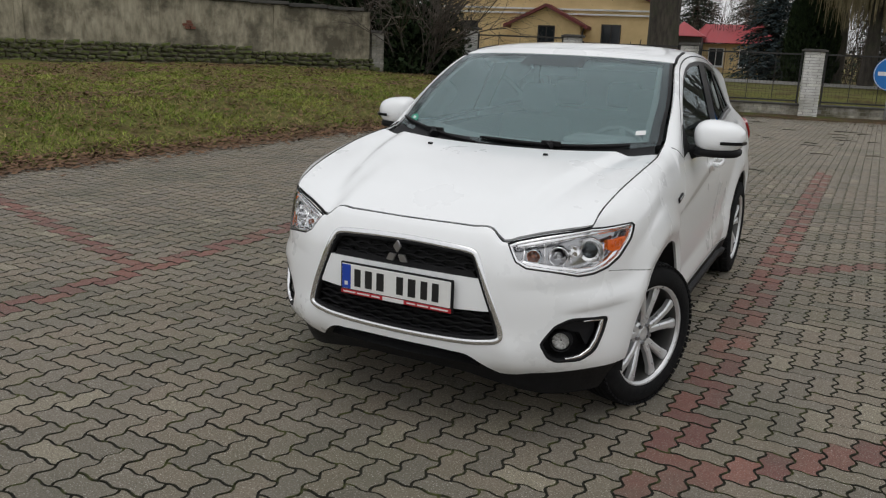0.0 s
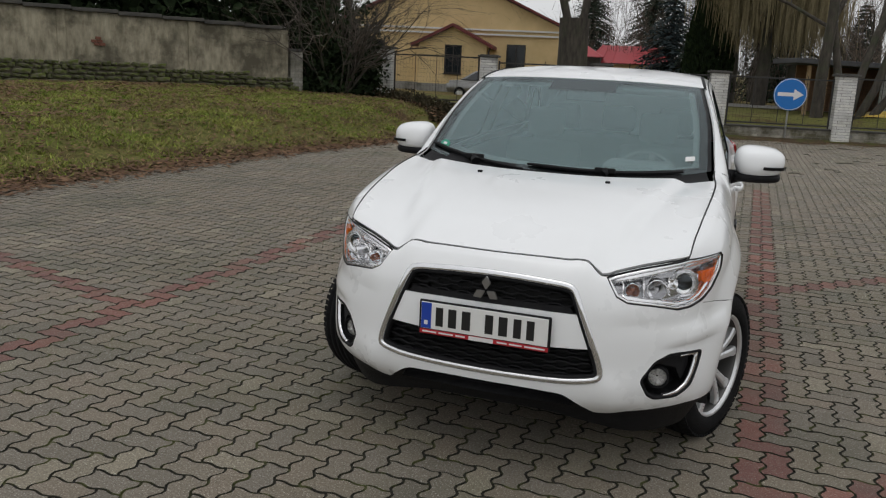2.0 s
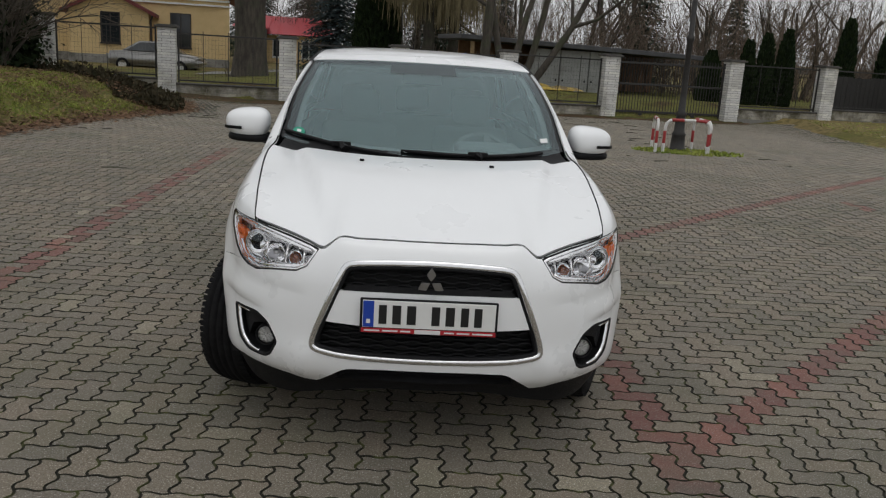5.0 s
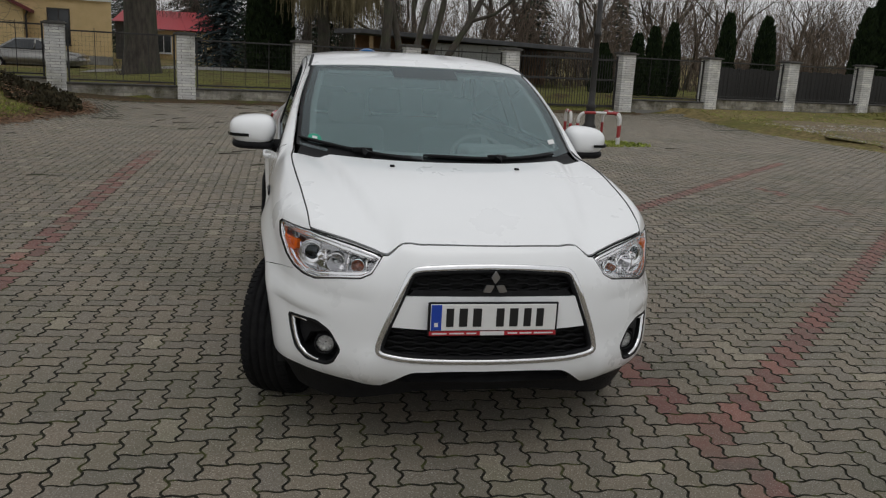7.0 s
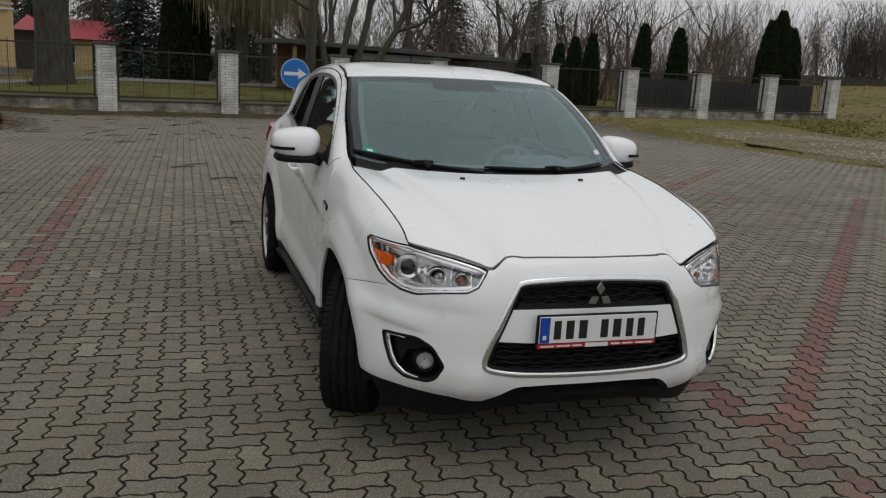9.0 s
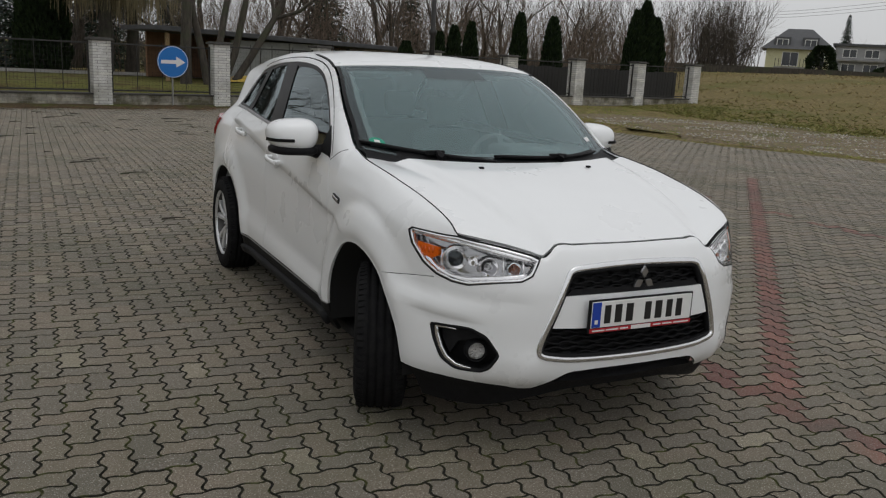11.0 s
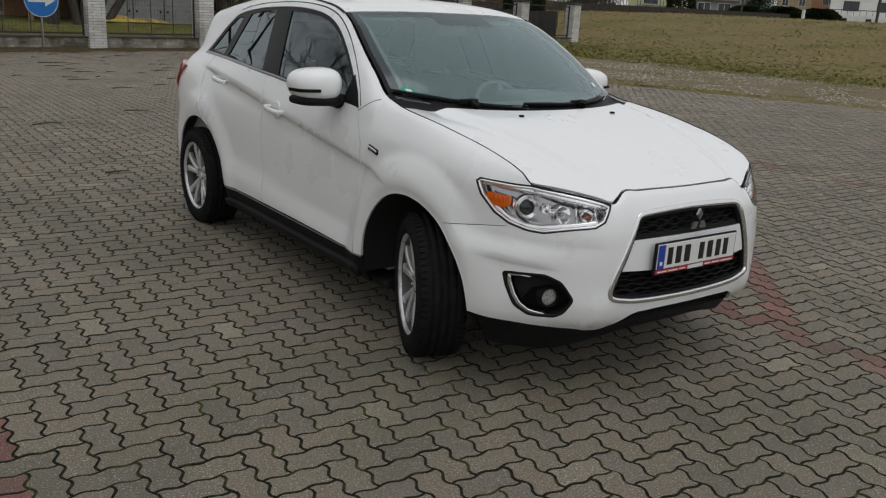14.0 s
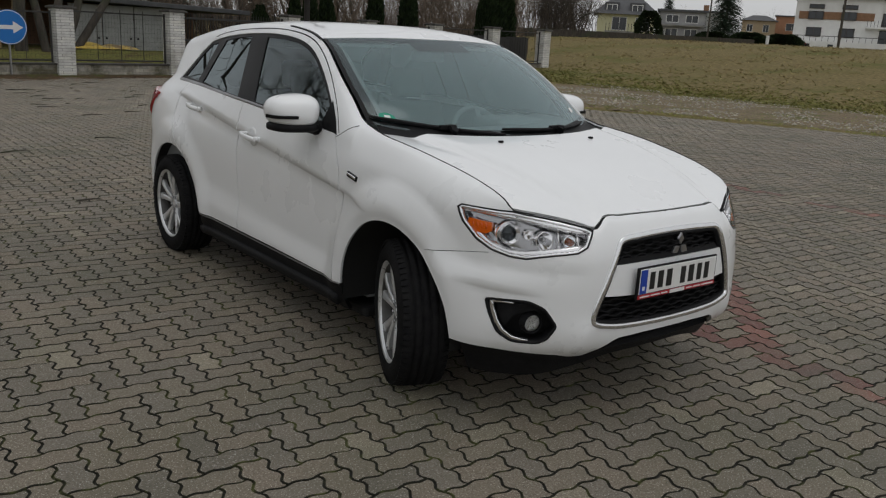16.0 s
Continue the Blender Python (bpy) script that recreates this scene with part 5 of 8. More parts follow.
        part("arch_liner", bm, DARK, car, "black wheel arch liner", True)
    make_mirror(side)


def make_handle(side, y, z):
    p, n = skin_at(side * sy(y), z, 0.0)
    m = Matrix.Translation(p) @ pose(0, 0, 0, 0, 0, 90 * side) @ pose(0, 0, 0, 0, -side * 4, 0)
    bm = bmesh.new()
    secs = []
    for t in np.linspace(-1, 1, 13):
        out = 0.040 - 0.020 * abs(t) ** 3
        h = 0.0155 * (1 - 0.35 * abs(t) ** 4)
        secs.append([bm.verts.new((t * 0.105, -out + c * 0.009, s * h)) for c, s in ((math.cos(a), math.sin(a)) for a in np.linspace(0, 2 * math.pi, 9)[:-1])])
    for a, b in zip(secs, secs[1:]):
        for i in range(8):
            bm.faces.new((a[i], a[(i + 1) % 8], b[(i + 1) % 8], b[i]))
    bm.faces.new(secs[0]), bm.faces.new(secs[-1][::-1])
    h = part("door_handle", bm, PAINT, car, "white pull handle", True)
    h.matrix_local = m
    for x in (-0.085, 0.085):
        part("handle_foot", box(x - 0.018, x + 0.018, -0.034, 0.012, -0.013, 0.013, 0.005), PAINT, h)
    cup = part("handle_cup", lathe([(0.0, -0.0012), (0.035, -0.0015), (0.052, -0.003), (0.055, 0.004)], 28, "Y"), PAINT, h, "", True)
    cup.matrix_local = pose(0.0, 0.006, 0) @ Matrix.Diagonal((0.9, 1, 1.0, 1))


def make_mirror(side):
    c = Vector((side * 0.972, 1.70, 1.190))
    bm = bmesh.new()
    bmesh.ops.create_uvsphere(bm, u_segments=36, v_segments=20, radius=1)
    for v in bm.verts:
        x, y, z = v.co
        e = 2.9
        r = (abs(x) ** e + abs(y) ** e + abs(z) ** e) ** (-1 / e)
        x, y, z = x * r, y * r, z * r
        if y > 0.15:
            y = 0.15 + (y - 0.15) * 0.12
        wide = 0.127 - 0.012 * max(0, -z)
        v.co = (side * x * wide, y * 0.120 + 0.045 * (x * 0.5 + 0.5) + 0.02 * z * 0.3, z * (0.090 - 0.016 * (x * 0.5 + 0.5)) - 0.004 - 0.004 * x)
    mir = link("door_mirror", bm, PAINT, car, "white door mirror with black underside")
    for f in mir.data.polygons:
        f.use_smooth = True
    mir.location = c
    bm = bmesh.new()
    bmesh.ops.create_uvsphere(bm, u_segments=32, v_segments=14, radius=1)
    for v in bm.verts:
        x, y, z = v.co
        r = (abs(x) ** 3.4 + abs(y) ** 3.4 + abs(z) ** 3.4) ** (-1 / 3.4)
        x, y, z = x * r, y * r, z * r
        if y > 0.15:
            y = 0.15 + (y - 0.15) * 0.12
        v.co = (side * (x * 0.118 - 0.006), y * 0.112 + 0.045 * (x * 0.5 + 0.5) + 0.003, z * 0.028 - 0.083)
    part("mirror_underside", bm, BLACK, mir, "black plastic underside", True)
    part("mirror_arm", tube([(-side * 0.05, 0.02, -0.075), (-side * 0.11, 0.01, -0.088), (-side * 0.165, -0.03, -0.096)], [0.035, 0.034, 0.045], 10), BLACK, mir, "black mirror arm", True)
    bm = bmesh.new()
    rings = []
    for t in np.linspace(0, 1, 9):
        x = 0.02 + 0.112 * t
        q = min(0.999, x / 0.131)
        y = -0.125 * (1 - q ** 3.6) ** (1 / 3.6) + 0.045 * (q * 0.5 + 0.5) - 0.004
        rings.append([bm.verts.new((side * (x + d * 0.5), y + d, -0.028 + s)) for d, s in ((0.006, 0.0085), (-0.002, 0.007), (-0.002, -0.007), (0.006, -0.0085))])
    for a, b in zip(rings, rings[1:]):
        for i in range(4):
            bm.faces.new((a[i], a[(i + 1) % 4], b[(i + 1) % 4], b[i]))
    part("mirror_indicator", bm, GLOSSBLACK, mir, "slim indicator lens")
    gl = part("mirror_glass", box(-0.085, 0.085, 0.052, 0.056, -0.052, 0.052, 0.002), CHROME, mir, "mirror glass")
    gl.location = (side * 0.005, 0.018, 0)


for side in (1, -1):
    make_side(side)
make_wheel(car, 0.785, AXLE_F - 0.040, -22, 1)
make_wheel(car, -0.785, AXLE_F - 0.040, -22, -1)
make_wheel(car, 0.790, AXLE_R + 0.03, 0, 1)
make_wheel(car, -0.805, AXLE_R + 0.03, 0, -1)
part("underbody", box(-0.76, 0.76, 1.30, 3.20, 0.165, 0.22, 0.02), DARK, car)
part("rear_floor", box(-0.50, 0.50, 3.15, 4.15, 0.26, 0.34, 0.02), DARK, car)
part("axle_beam", tube([(-0.7, AXLE_R, 0.33), (0.7, AXLE_R, 0.33)], 0.04, 8), DARK, car)
for side in (1, -1):
    bm = bmesh.new()
    rows = []
    for a in np.linspace(0, 1, 15):
        y = 1.98 + 0.42 * a
        e = skin(sy(y), float(top_y(y)))
        rows.append([bm.verts.new((side * (e[0] + dx), e[1], e[2] + dz)) for dx, dz in ((0.004, -0.004), (0.006, 0.004), (-0.010, 0.005), (-0.014, -0.002))])
    for p, q in zip(rows, rows[1:]):
        for i in range(3):
            bm.faces.new((p[i], p[i + 1], q[i + 1], q[i]))
    part("roof_gutter", bm, BLACK, car, "black roof gutter strip")
tip = Vector(roof_point(0, 0.9))
part("aerial", tube([tip, tip + Vector((0, 0.03, 0.03)), tip + Vector((0, 0.10, 0.17))], [0.012, 0.006, 0.003], 8), BLACK, car, "short black roof aerial")

# ---- the cabin, seen through the glass ----
def dash_point(a, b):
    p = screen_point(a * 0.93, 0.03)
    return p + np.array([0, 0.52 * b, -0.035 - 0.02 * b + 0.035 * math.sin(b * 2.6) - 0.10 * max(0, b - 0.8) * 5 * max(0, b - 0.8) * 5])


dash = sheet("dashboard", dash_point, 25, 14, CABIN, car, "dark grey dashboard", rim=0.0)
bm = box(-0.18, 0.18, -0.16, 0.10, -0.02, 0.07, 0.03)
part("instrument_hood", bm, CABIN, dash, "", True).location = (0.37, 1.60, 1.08)
for x in (0.30, 0.44):
    part("instrument_dial", lathe([(0.0, 0.0), (0.045, 0.0), (0.05, -0.02)], 24, "Y"), DARK, dash).location = (x, 1.71, 1.10)
part("centre_stack", box(-0.14, 0.14, 1.60, 1.76, 0.62, 1.06, 0.02), CABIN, dash)
bm = bmesh.new()
R, r = 0.185, 0.015
for i in range(40):
    a = 2 * math.pi * i / 40
    for j in range(8):
        b = 2 * math.pi * j / 8
        bm.verts.new(((R + r * math.cos(b)) * math.cos(a), r * math.sin(b), (R + r * math.cos(b)) * math.sin(a)))
bm.verts.ensure_lookup_table()
for i in range(40):
    for j in range(8):
        bm.faces.new([bm.verts[k] for k in (i * 8 + j, i * 8 + (j + 1) % 8, ((i + 1) % 40) * 8 + (j + 1) % 8, ((i + 1) % 40) * 8 + j)])
wheel = part("steering_wheel", bm, CABIN, car, "dark steering wheel", True)
wheel.matrix_local = pose(0.37, 1.84, 1.00, -26, 0, 0)
part("airbag_boss", box(-0.075, 0.075, -0.03, 0.03, -0.07, 0.05, 0.02), CABIN, wheel)
for a in (0, 180, 270):
    part("wheel_spoke", box(0.05, 0.185, -0.012, 0.012, -0.02, 0.02, 0.005), CABIN, wheel).matrix_local = pose(0, 0, 0, 0, a, 0)


def make_seat(x, y, width, label):
    s = part("seat", box(-width / 2, width / 2, -0.28, 0.25, 0.40, 0.58, 0.06), FABRIC, car, label, True)
    s.location = (x, y, 0.05)
    part("backrest", box(-width / 2, width / 2, -0.06, 0.07, 0.0, 0.62, 0.05), FABRIC, s, "", True).matrix_local = pose(0, 0.24, 0.50, -14, 0, 0)
    return s


def headrest(s, x):
    part("headrest", box(-0.125, 0.125, -0.045, 0.045, 0.0, 0.19, 0.04), FABRIC, s, "", True).matrix_local = pose(x, 0.42, 1.12, -10, 0, 0)


for x in (-0.37, 0.37):
    headrest(make_seat(x, 2.18, 0.50, "dark grey cloth front seat"), 0)
rear = make_seat(0, 3.02, 1.28, "dark grey cloth rear bench")
for x in (-0.42, 0, 0.42):
    headrest(rear, x)
part("cabin_floor", box(-0.72, 0.72, 1.35, 4.0, 0.26, 0.30), CABIN, car)
sheet("roof_lining", lambda a, b: roof_point(a * 0.93, b * 0.93 + 0.02) - np.array([0, 0, 0.035]), 13, 13, LINER, car, "pale roof lining", rim=0.0)
part("boot_bulkhead", box(-0.66, 0.66, 3.62, 3.66, 0.3, 1.10, 0.01), CABIN, car)
for side in (1, -1):
    bm = column_mesh([sy(y) for y in np.linspace(1.40, 3.9, 24)], lambda s: 0.3, lambda s: float(np.interp(s, [sy(1.5), sy(3.8)], [1.085, 1.19])), [0, 0.3, 0.6, 0.9, 1])
    onto_skin(bm, -0.075, 0.0, side)
    link("door_card", bm, CABIN, car)
    part("grip_handle", box(-0.01, 0.01, -0.1, 0.1, -0.015, 0.015, 0.005), LINER, car).location = (side * 0.60, 2.4, 1.50)
rv = part("rear_view_mirror", box(-0.115, 0.115, -0.012, 0.012, -0.032, 0.032, 0.012), CABIN, car, "interior mirror", True)
rv.location = (0, 1.90, 1.47)
part("mirror_stem", tube([(0, 0.0, 0.02), (0, -0.06, 0.075)], 0.010, 8), CABIN, rv)
for x in (-0.35, 0.35):
    part("sun_visor", box(-0.19, 0.19, -0.16, 0.0, -0.008, 0.008, 0.006), LINER, car).matrix_local = pose(x, 2.17, 1.535, 8, 0, 0)
# tailgate glass, dark
patch("tailgate_window", [(S_END - 0.50, 1.12), (S_END - 0.002, 1.12), (S_END - 0.002, 1.40), (S_END - 0.46, 1.40)], PRIVACY, car, off=0.003, side=1)
patch("tailgate_window", [(S_END - 0.50, 1.12), (S_END - 0.002, 1.12), (S_END - 0.002, 1.40), (S_END - 0.46, 1.40)], PRIVACY, car, off=0.003, side=-1)


def set_askew(root):
    """The tail of the car stands a little to one side of its nose."""
    bpy.context.view_layer.update()
    for ob in root.children_recursive:
        if ob.type != "MESH":
            continue
        m = ob.matrix_world
        if ob.name.startswith("wheel") or (ob.parent and ob.parent.name.startswith("wheel")):
            if ob.parent is root:
                ob.location.x -= 0.0205 * max(0.0, ob.location.y - 0.3)
            continue
        inv = m.inverted()
        for v in ob.data.vertices:
            p = m @ v.co
            if p.y > 0.3:
                p.x -= 0.0205 * (p.y - 0.3)
                v.co = inv @ p


set_askew(car)

# ---- the fence along the lot ----
PILLARS = (-10.68, -7.29, -3.75, -0.27, 3.30, 6.83, 11.37, 15.04, 18.72, 22.45, 26.25)
SKEW = 9.2
fence_rise = curve([(-10.68, 0.28), (-7.29, 0.15), (-3.75, 0.03), (-0.27, -0.02), (3.30, 0.04), (6.83, 0.11), (11.37, 0.18), (15.0, 0.18), (18.7, 0.20), (26.3, 0.25)])
fence_foot = curve([(-10.68, 0.0), (-7.29, -0.14), (-3.75, -0.25), (6.83, -0.24), (11.37, -0.22), (15.0, -0.02), (26.3, 0.0)])


def on_fence(x, dy=0.0, z=0.0, turn=0.0):
    return pose(x, fence_y(x) + dy, z, 0, 0, SKEW + turn)


def make_bricks(th, half, z0, courses, h, material=WHITEBRICK):
    """Courses of four bricks laid round the core, turned at every course."""
    long, thick = 2 * half - 0.13, 0.12
    me = bpy.data.meshes.new("brick")
    bm = box(-long / 2 + 0.004, long / 2 - 0.004, -thick / 2, thick / 2, 0.005, h - 0.005, 0.006)
    bm.to_mesh(me)
    bm.free()
    me.materials.append(material)
    for c in range(courses):
        for q in range(4):
            ob = new("brick", me)
            ob.parent = th
            k = 1 if c % 2 else -1
            ob.matrix_local = pose(0, 0, z0 + c * h, 0, 0, 90 * q) @ pose(k * 0.065, -half + thick / 2 + rnd(-0.002, 0.002), 0)


def make_pillar(x, z0=0.0):
    th = thing("fence_pillar", on_fence(x), "white sand-lime brick fence pillar with concrete cap", "fence pillar", "fence pillars")
    foot, top = float(fence_foot(x)), 1.655 + float(fence_rise(x))
    part("core", box(-0.245, 0.245, -0.245, 0.245, foot - 0.3, top), MORTAR, th)
    courses = round((top - foot) / 0.0825)
    make_bricks(th, 0.26, foot, courses, (top - foot) / courses)
    part("cap", box(-0.33, 0.33, -0.33, 0.33, top, top + 0.06, 0.012), COPING, th, "grey concrete cap slab")
    part("cap_top", box(-0.27, 0.27, -0.27, 0.27, top + 0.055, top + 0.085, 0.012), COPING, th)


for px in PILLARS:
    make_pillar(px)


def make_plinth(xa, xb):
    n = xb - xa
    length = math.hypot(n, n * 0.162) - 0.5
    mid = (xa + xb) / 2
    th = thing("plinth_wall", on_fence(mid, 0.0, float(fence_foot(mid))), "low white brick plinth wall under a dark coping", "low wall", "plinth walls")
    h = length / 2
    part("core", box(-h, h, -0.11, 0.11, -0.3, 0.33), MORTAR, th)
    vs, fs = [], []
    for c in range(3):
        k = round(length / 0.255)
        for i in range(k):
            a = -h + (i + 0.5 * (c % 2)) * length / k
            b = min(h, a + length / k)
            bm_v = [(a + 0.006, -0.125, 0.02 + c * 0.11), (b - 0.006, -0.125, 0.02 + c * 0.11), (b - 0.006, -0.125, 0.12 + c * 0.11), (a + 0.006, -0.125, 0.12 + c * 0.11)]
            o = len(vs)
            vs += bm_v + [(x, -0.10, z) for x, _, z in bm_v]
            fs += [(o, o + 1, o + 2, o + 3)] + [(o + q, o + 4 + q, o + 4 + (q + 1) % 4, o + (q + 1) % 4) for q in range(4)]
    ob = solid("bricks", vs, fs, WHITEBRICK_ISL, th)
    tagged(ob, "mossy white brick courses", kind="stuff")
    part("coping", box(-h - 0.02, h + 0.02, -0.17, 0.17, 0.335, 0.385, 0.01), COPING, th, "dark concrete coping")
    return th, h


def make_panel(xa, xb, bars, mesh=True):
    """An iron fence panel in its frame."""
    n = xb - xa
    h = math.hypot(n, n * 0.162) / 2 - 0.31
    foot, top = float(fence_foot((xa + xb) / 2)), float(fence_rise((xa + xb) / 2))
    th = thing("fence_panel", on_fence((xa + xb) / 2), "black iron fence panel with thin uprights", "fence panel", "fence panels")
    for z in (foot + 0.46, top + 1.56):
        part("rail", box(-h, h, -0.02, 0.02, z - 0.022, z + 0.022, 0.004), IRON, th)
    for x in (-h + 0.02, h - 0.02):
        part("stile", box(x - 0.025, x + 0.025, -0.022, 0.022, foot + 0.40, top + 1.62, 0.004), IRON, th)
        part("stile_foot", box(x - 0.02, x + 0.02, -0.02, 0.02, foot + 0.36, foot + 0.41), IRON, th)
    for k in range(1, bars):
        x = -h + 2 * h * k / bars
        part("upright", tube([(x, 0, foot + 0.46), (x, 0, top + 1.66)], 0.011, 6), IRON, th)
    if mesh:
        vs, fs = [], []
        for k in range(int(2 * h / 0.10)):
            x = -h + 0.10 * k
            for (x0, z0, x1, z1) in ((x, foot + 0.48, x, top + 1.54),):
                o = len(vs)
                vs += [(x0 - 0.0022, 0, z0), (x0 + 0.0022, 0, z0), (x1 + 0.0022, 0, z1), (x1 - 0.0022, 0, z1), (x0, -0.0022, z0), (x0, 0.0022, z0), (x1, 0.0022, z1), (x1, -0.0022, z1)]
                fs += [(o, o + 1, o + 2, o + 3), (o + 4, o + 5, o + 6, o + 7)]
        for k in range(10):
            z = foot + 0.5 + (1.045 + top - foot) / 10 * k
            o = len(vs)
            vs += [(-h, 0, z - 0.002), (h, 0, z - 0.002), (h, 0, z + 0.002), (-h, 0, z + 0.002)]
            fs.append((o, o + 1, o + 2, o + 3))
        tagged(solid("wire_mesh", vs, fs, IRON, th), "thin wire mesh", kind="stuff")


for xa, xb in zip(PILLARS, PILLARS[1:]):
    if xa == 6.83:
        continue
    make_plinth(xa, xb)
    make_panel(xa, xb, 4 if xa < 14 else 3, True)

# the sliding gate between two pillars
gate = thing("gate", on_fence(9.10, 0.12, -0.22) @ Matrix.Diagonal((1, 1, 1.18, 1)), "black iron bar gate standing closed", "gate")
for z in (0.16, 0.95, 1.55):
    part("gate_rail", box(-2.0, 2.0, -0.025, 0.025, z - 0.03, z + 0.03, 0.005), IRON, gate)
for k in range(38):
    x = -1.96 + 3.92 * k / 37
    part("gate_bar", tube([(x, 0, 0.10), (x, 0, 1.66), (x, 0, 1.70)], [0.013, 0.013, 0.003], 6), IRON, gate)
for x in (-2.0, 2.0):
    part("gate_stile", box(x - 0.035, x + 0.035, -0.035, 0.035, 0.05, 1.68, 0.006), IRON, gate)
for x in (-1.0, 1.0):
    part("gate_roller", tube([(x, -0.04, 0.075), (x, 0.04, 0.075)], 0.07, 14), IRON, gate)
part("gate_track", box(-2.2, 2.2, -0.05, 0.05, -0.02, 0.02), IRON, gate)

# the round blue sign on its post
sign = thing("traffic_sign", on_fence(1.80, -0.22), "round blue sign with a white arrow on a grey post", "sign")
part("post", tube([(0, 0.05, -0.4), (0, 0.05, 1.54)], 0.03, 12), SATIN, sign, "grey steel post")
part("disc", lathe([(0.0, 0.0), (0.463, 0.0), (0.475, 0.006), (0.475, 0.022), (0.0, 0.024)], 56, "Y"), SIGNBLUE, sign, "blue disc").location = (0, -0.03, 1.105)
part("rim", lathe([(0.447, -0.003), (0.463, -0.003), (0.463, 0.0), (0.447, 0.0)], 56, "Y"), SIGNWHITE, sign).location = (0, -0.03, 1.105)
arrow = prism([(-0.36, -0.055), (0.10, -0.055), (0.10, -0.165), (0.38, 0.0), (0.10, 0.165), (0.10, 0.055), (-0.36, 0.055)], 0.004)
part("arrow", arrow, SIGNWHITE, sign, "white arrow").location = (0, -0.035, 1.105)
for z in (1.0, 1.4):
    part("clamp", box(-0.05, 0.05, -0.02, 0.09, z - 0.02, z + 0.02, 0.005), SATIN, sign)

# ---- the grass bank's wall ----
WALL_A, WALL_U = Vector((-14.95, 13.23, 0)), Vector((0.634, 0.773, 0)).normalized()
WALL_TURN = math.degrees(math.atan2(WALL_U.y, WALL_U.x))


def wall_pose(k, z=0.0):
    p = WALL_A + WALL_U * k
    return pose(p.x, p.y, z, 0, 0, WALL_TURN)


def make_wall():
    """A long plastered wall on a rubble foot."""
    w = thing("garden_wall", wall_pose(0), "old stained plaster wall on a mossy rubble foot", "wall", kind="structure")
    k0, k1 = -26.0, 5.7
    n = 160
    vs, fs = [], []
    for i in range(n + 1):
        x = k0 + (k1 - k0) * i / n
        top = 2.44 - 0.034 * x
        for z in np.linspace(0.2, top, 12):
            y = -0.02 + 0.02 * noise.noise((x * 0.8, z * 1.6, 2)) + 0.008 * noise.noise((x * 4, z * 4, 2))
            vs.append((x, y, z))
        vs += [(x, 0.36, top), (x, 0.36, 0.2)]
    m = 14
    for i in range(n):
        for j in range(m):
            a, b = i * m + j, i * m + (j + 1) % m
            fs.append((a, a + m, b + m, b))
    solid("plaster", vs, fs, PLASTER, w, "stained grey-brown plaster", True)
    for i in range(11):
        x = k0 + 3.1 * i + 1.2
        if x > k1:
            break
        top = 2.44 - 0.034 * x
        part("pilaster", box(x - 0.10, x + 0.10, -0.055, 0.0, 0.9, top, 0.01), PLASTER, w)
    for i in range(int((k1 - k0) / 1.05)):
        x = k0 + 1.05 * i
        z = 2.44 - 0.034 * (x + 0.5)
        part("coping_slab", box(x + 0.004, x + 1.046, -0.13, 0.47, z - 0.005 + rnd(-0.008, 0.008), z + 0.085, 0.012), COPING, w)
    for c, (x, n) in enumerate(((0.72, 2), (0.66, 2), (0.76, 1))):      # bricks laid bare where the plaster fell
        for i in range(n):
            part("exposed_brick", box(x + 0.135 * i, x + 0.125 + 0.135 * i, -0.062, 0.0, 1.62 + 0.075 * c, 1.685 + 0.075 * c, 0.006), BAREBRICK, w)
    # rubble foot: stones near the lot singly, the rest joined
    stone = bpy.data.meshes.new("stone")
    bm = bmesh.new()
    bmesh.ops.create_icosphere(bm, subdivisions=1, radius=0.5)
    for v in bm.verts:
        v.co += Vector((rnd(-0.07, 0.07), rnd(-0.07, 0.07), rnd(-0.07, 0.07)))
        v.co.z = max(-0.36, min(0.36, v.co.z * 1.15))
    bm.to_mesh(stone)
    bm.free()
    stone.materials.append(RUBBLE)
    count = 0
    heap_v, heap_f = [], []
    tri = [tuple(p.vertices) for p in stone.polygons]
    co = [v.co.copy() for v in stone.vertices]
    for c in range(6):
        x = k0 + 0.1 * c
        while x < k1:
            wd = rnd(0.12, 0.46)
            ht = rnd(0.10, 0.21)
            if c > 3 and x > (4.6 if c == 4 else 2.2) + 1.2 * noise.noise((x * 0.9, c, 3)):
                x += wd
                continue
            m = pose(x + wd / 2, -0.085 + rnd(-0.03, 0.03) - 0.012 * (4 - c), 0.62 + c * 0.115 + rnd(-0.012, 0.012) - 0.004 * x, rnd(-8, 8), rnd(-8, 8), rnd(-6, 6)) @ Matrix.Diagonal((wd * 1.02, 0.22, ht, 1))
            if x > -4.5 and count < 290:
                ob = new("stone", stone)
                ob.parent = w
                ob.matrix_local = m
                count += 1
            else:
                o = len(heap_v)
                heap_v += [tuple(m @ v) for v in co]
                heap_f += [tuple(o + i for i in t) for t in tri]
            x += wd
    tagged(solid("stones", heap_v, heap_f, RUBBLE_ISL, w), "mossy rubble stones", kind="stuff")
    return w


make_wall()

end = thing("wall_pillar", pose(-11.28, 17.9, 0, 0, 0, WALL_TURN), "pale weathered brick pillar at the wall's end", "pillar")
part("shaft", box(-0.165, 0.165, -0.165, 0.165, 0.2, 1.70), MORTAR, end)
make_bricks(end, 0.18, 0.2, 19, 0.079, OLDBRICK)
part("cap", box(-0.23, 0.23, -0.23, 0.23, 1.70, 1.77, 0.012), COPING, end)

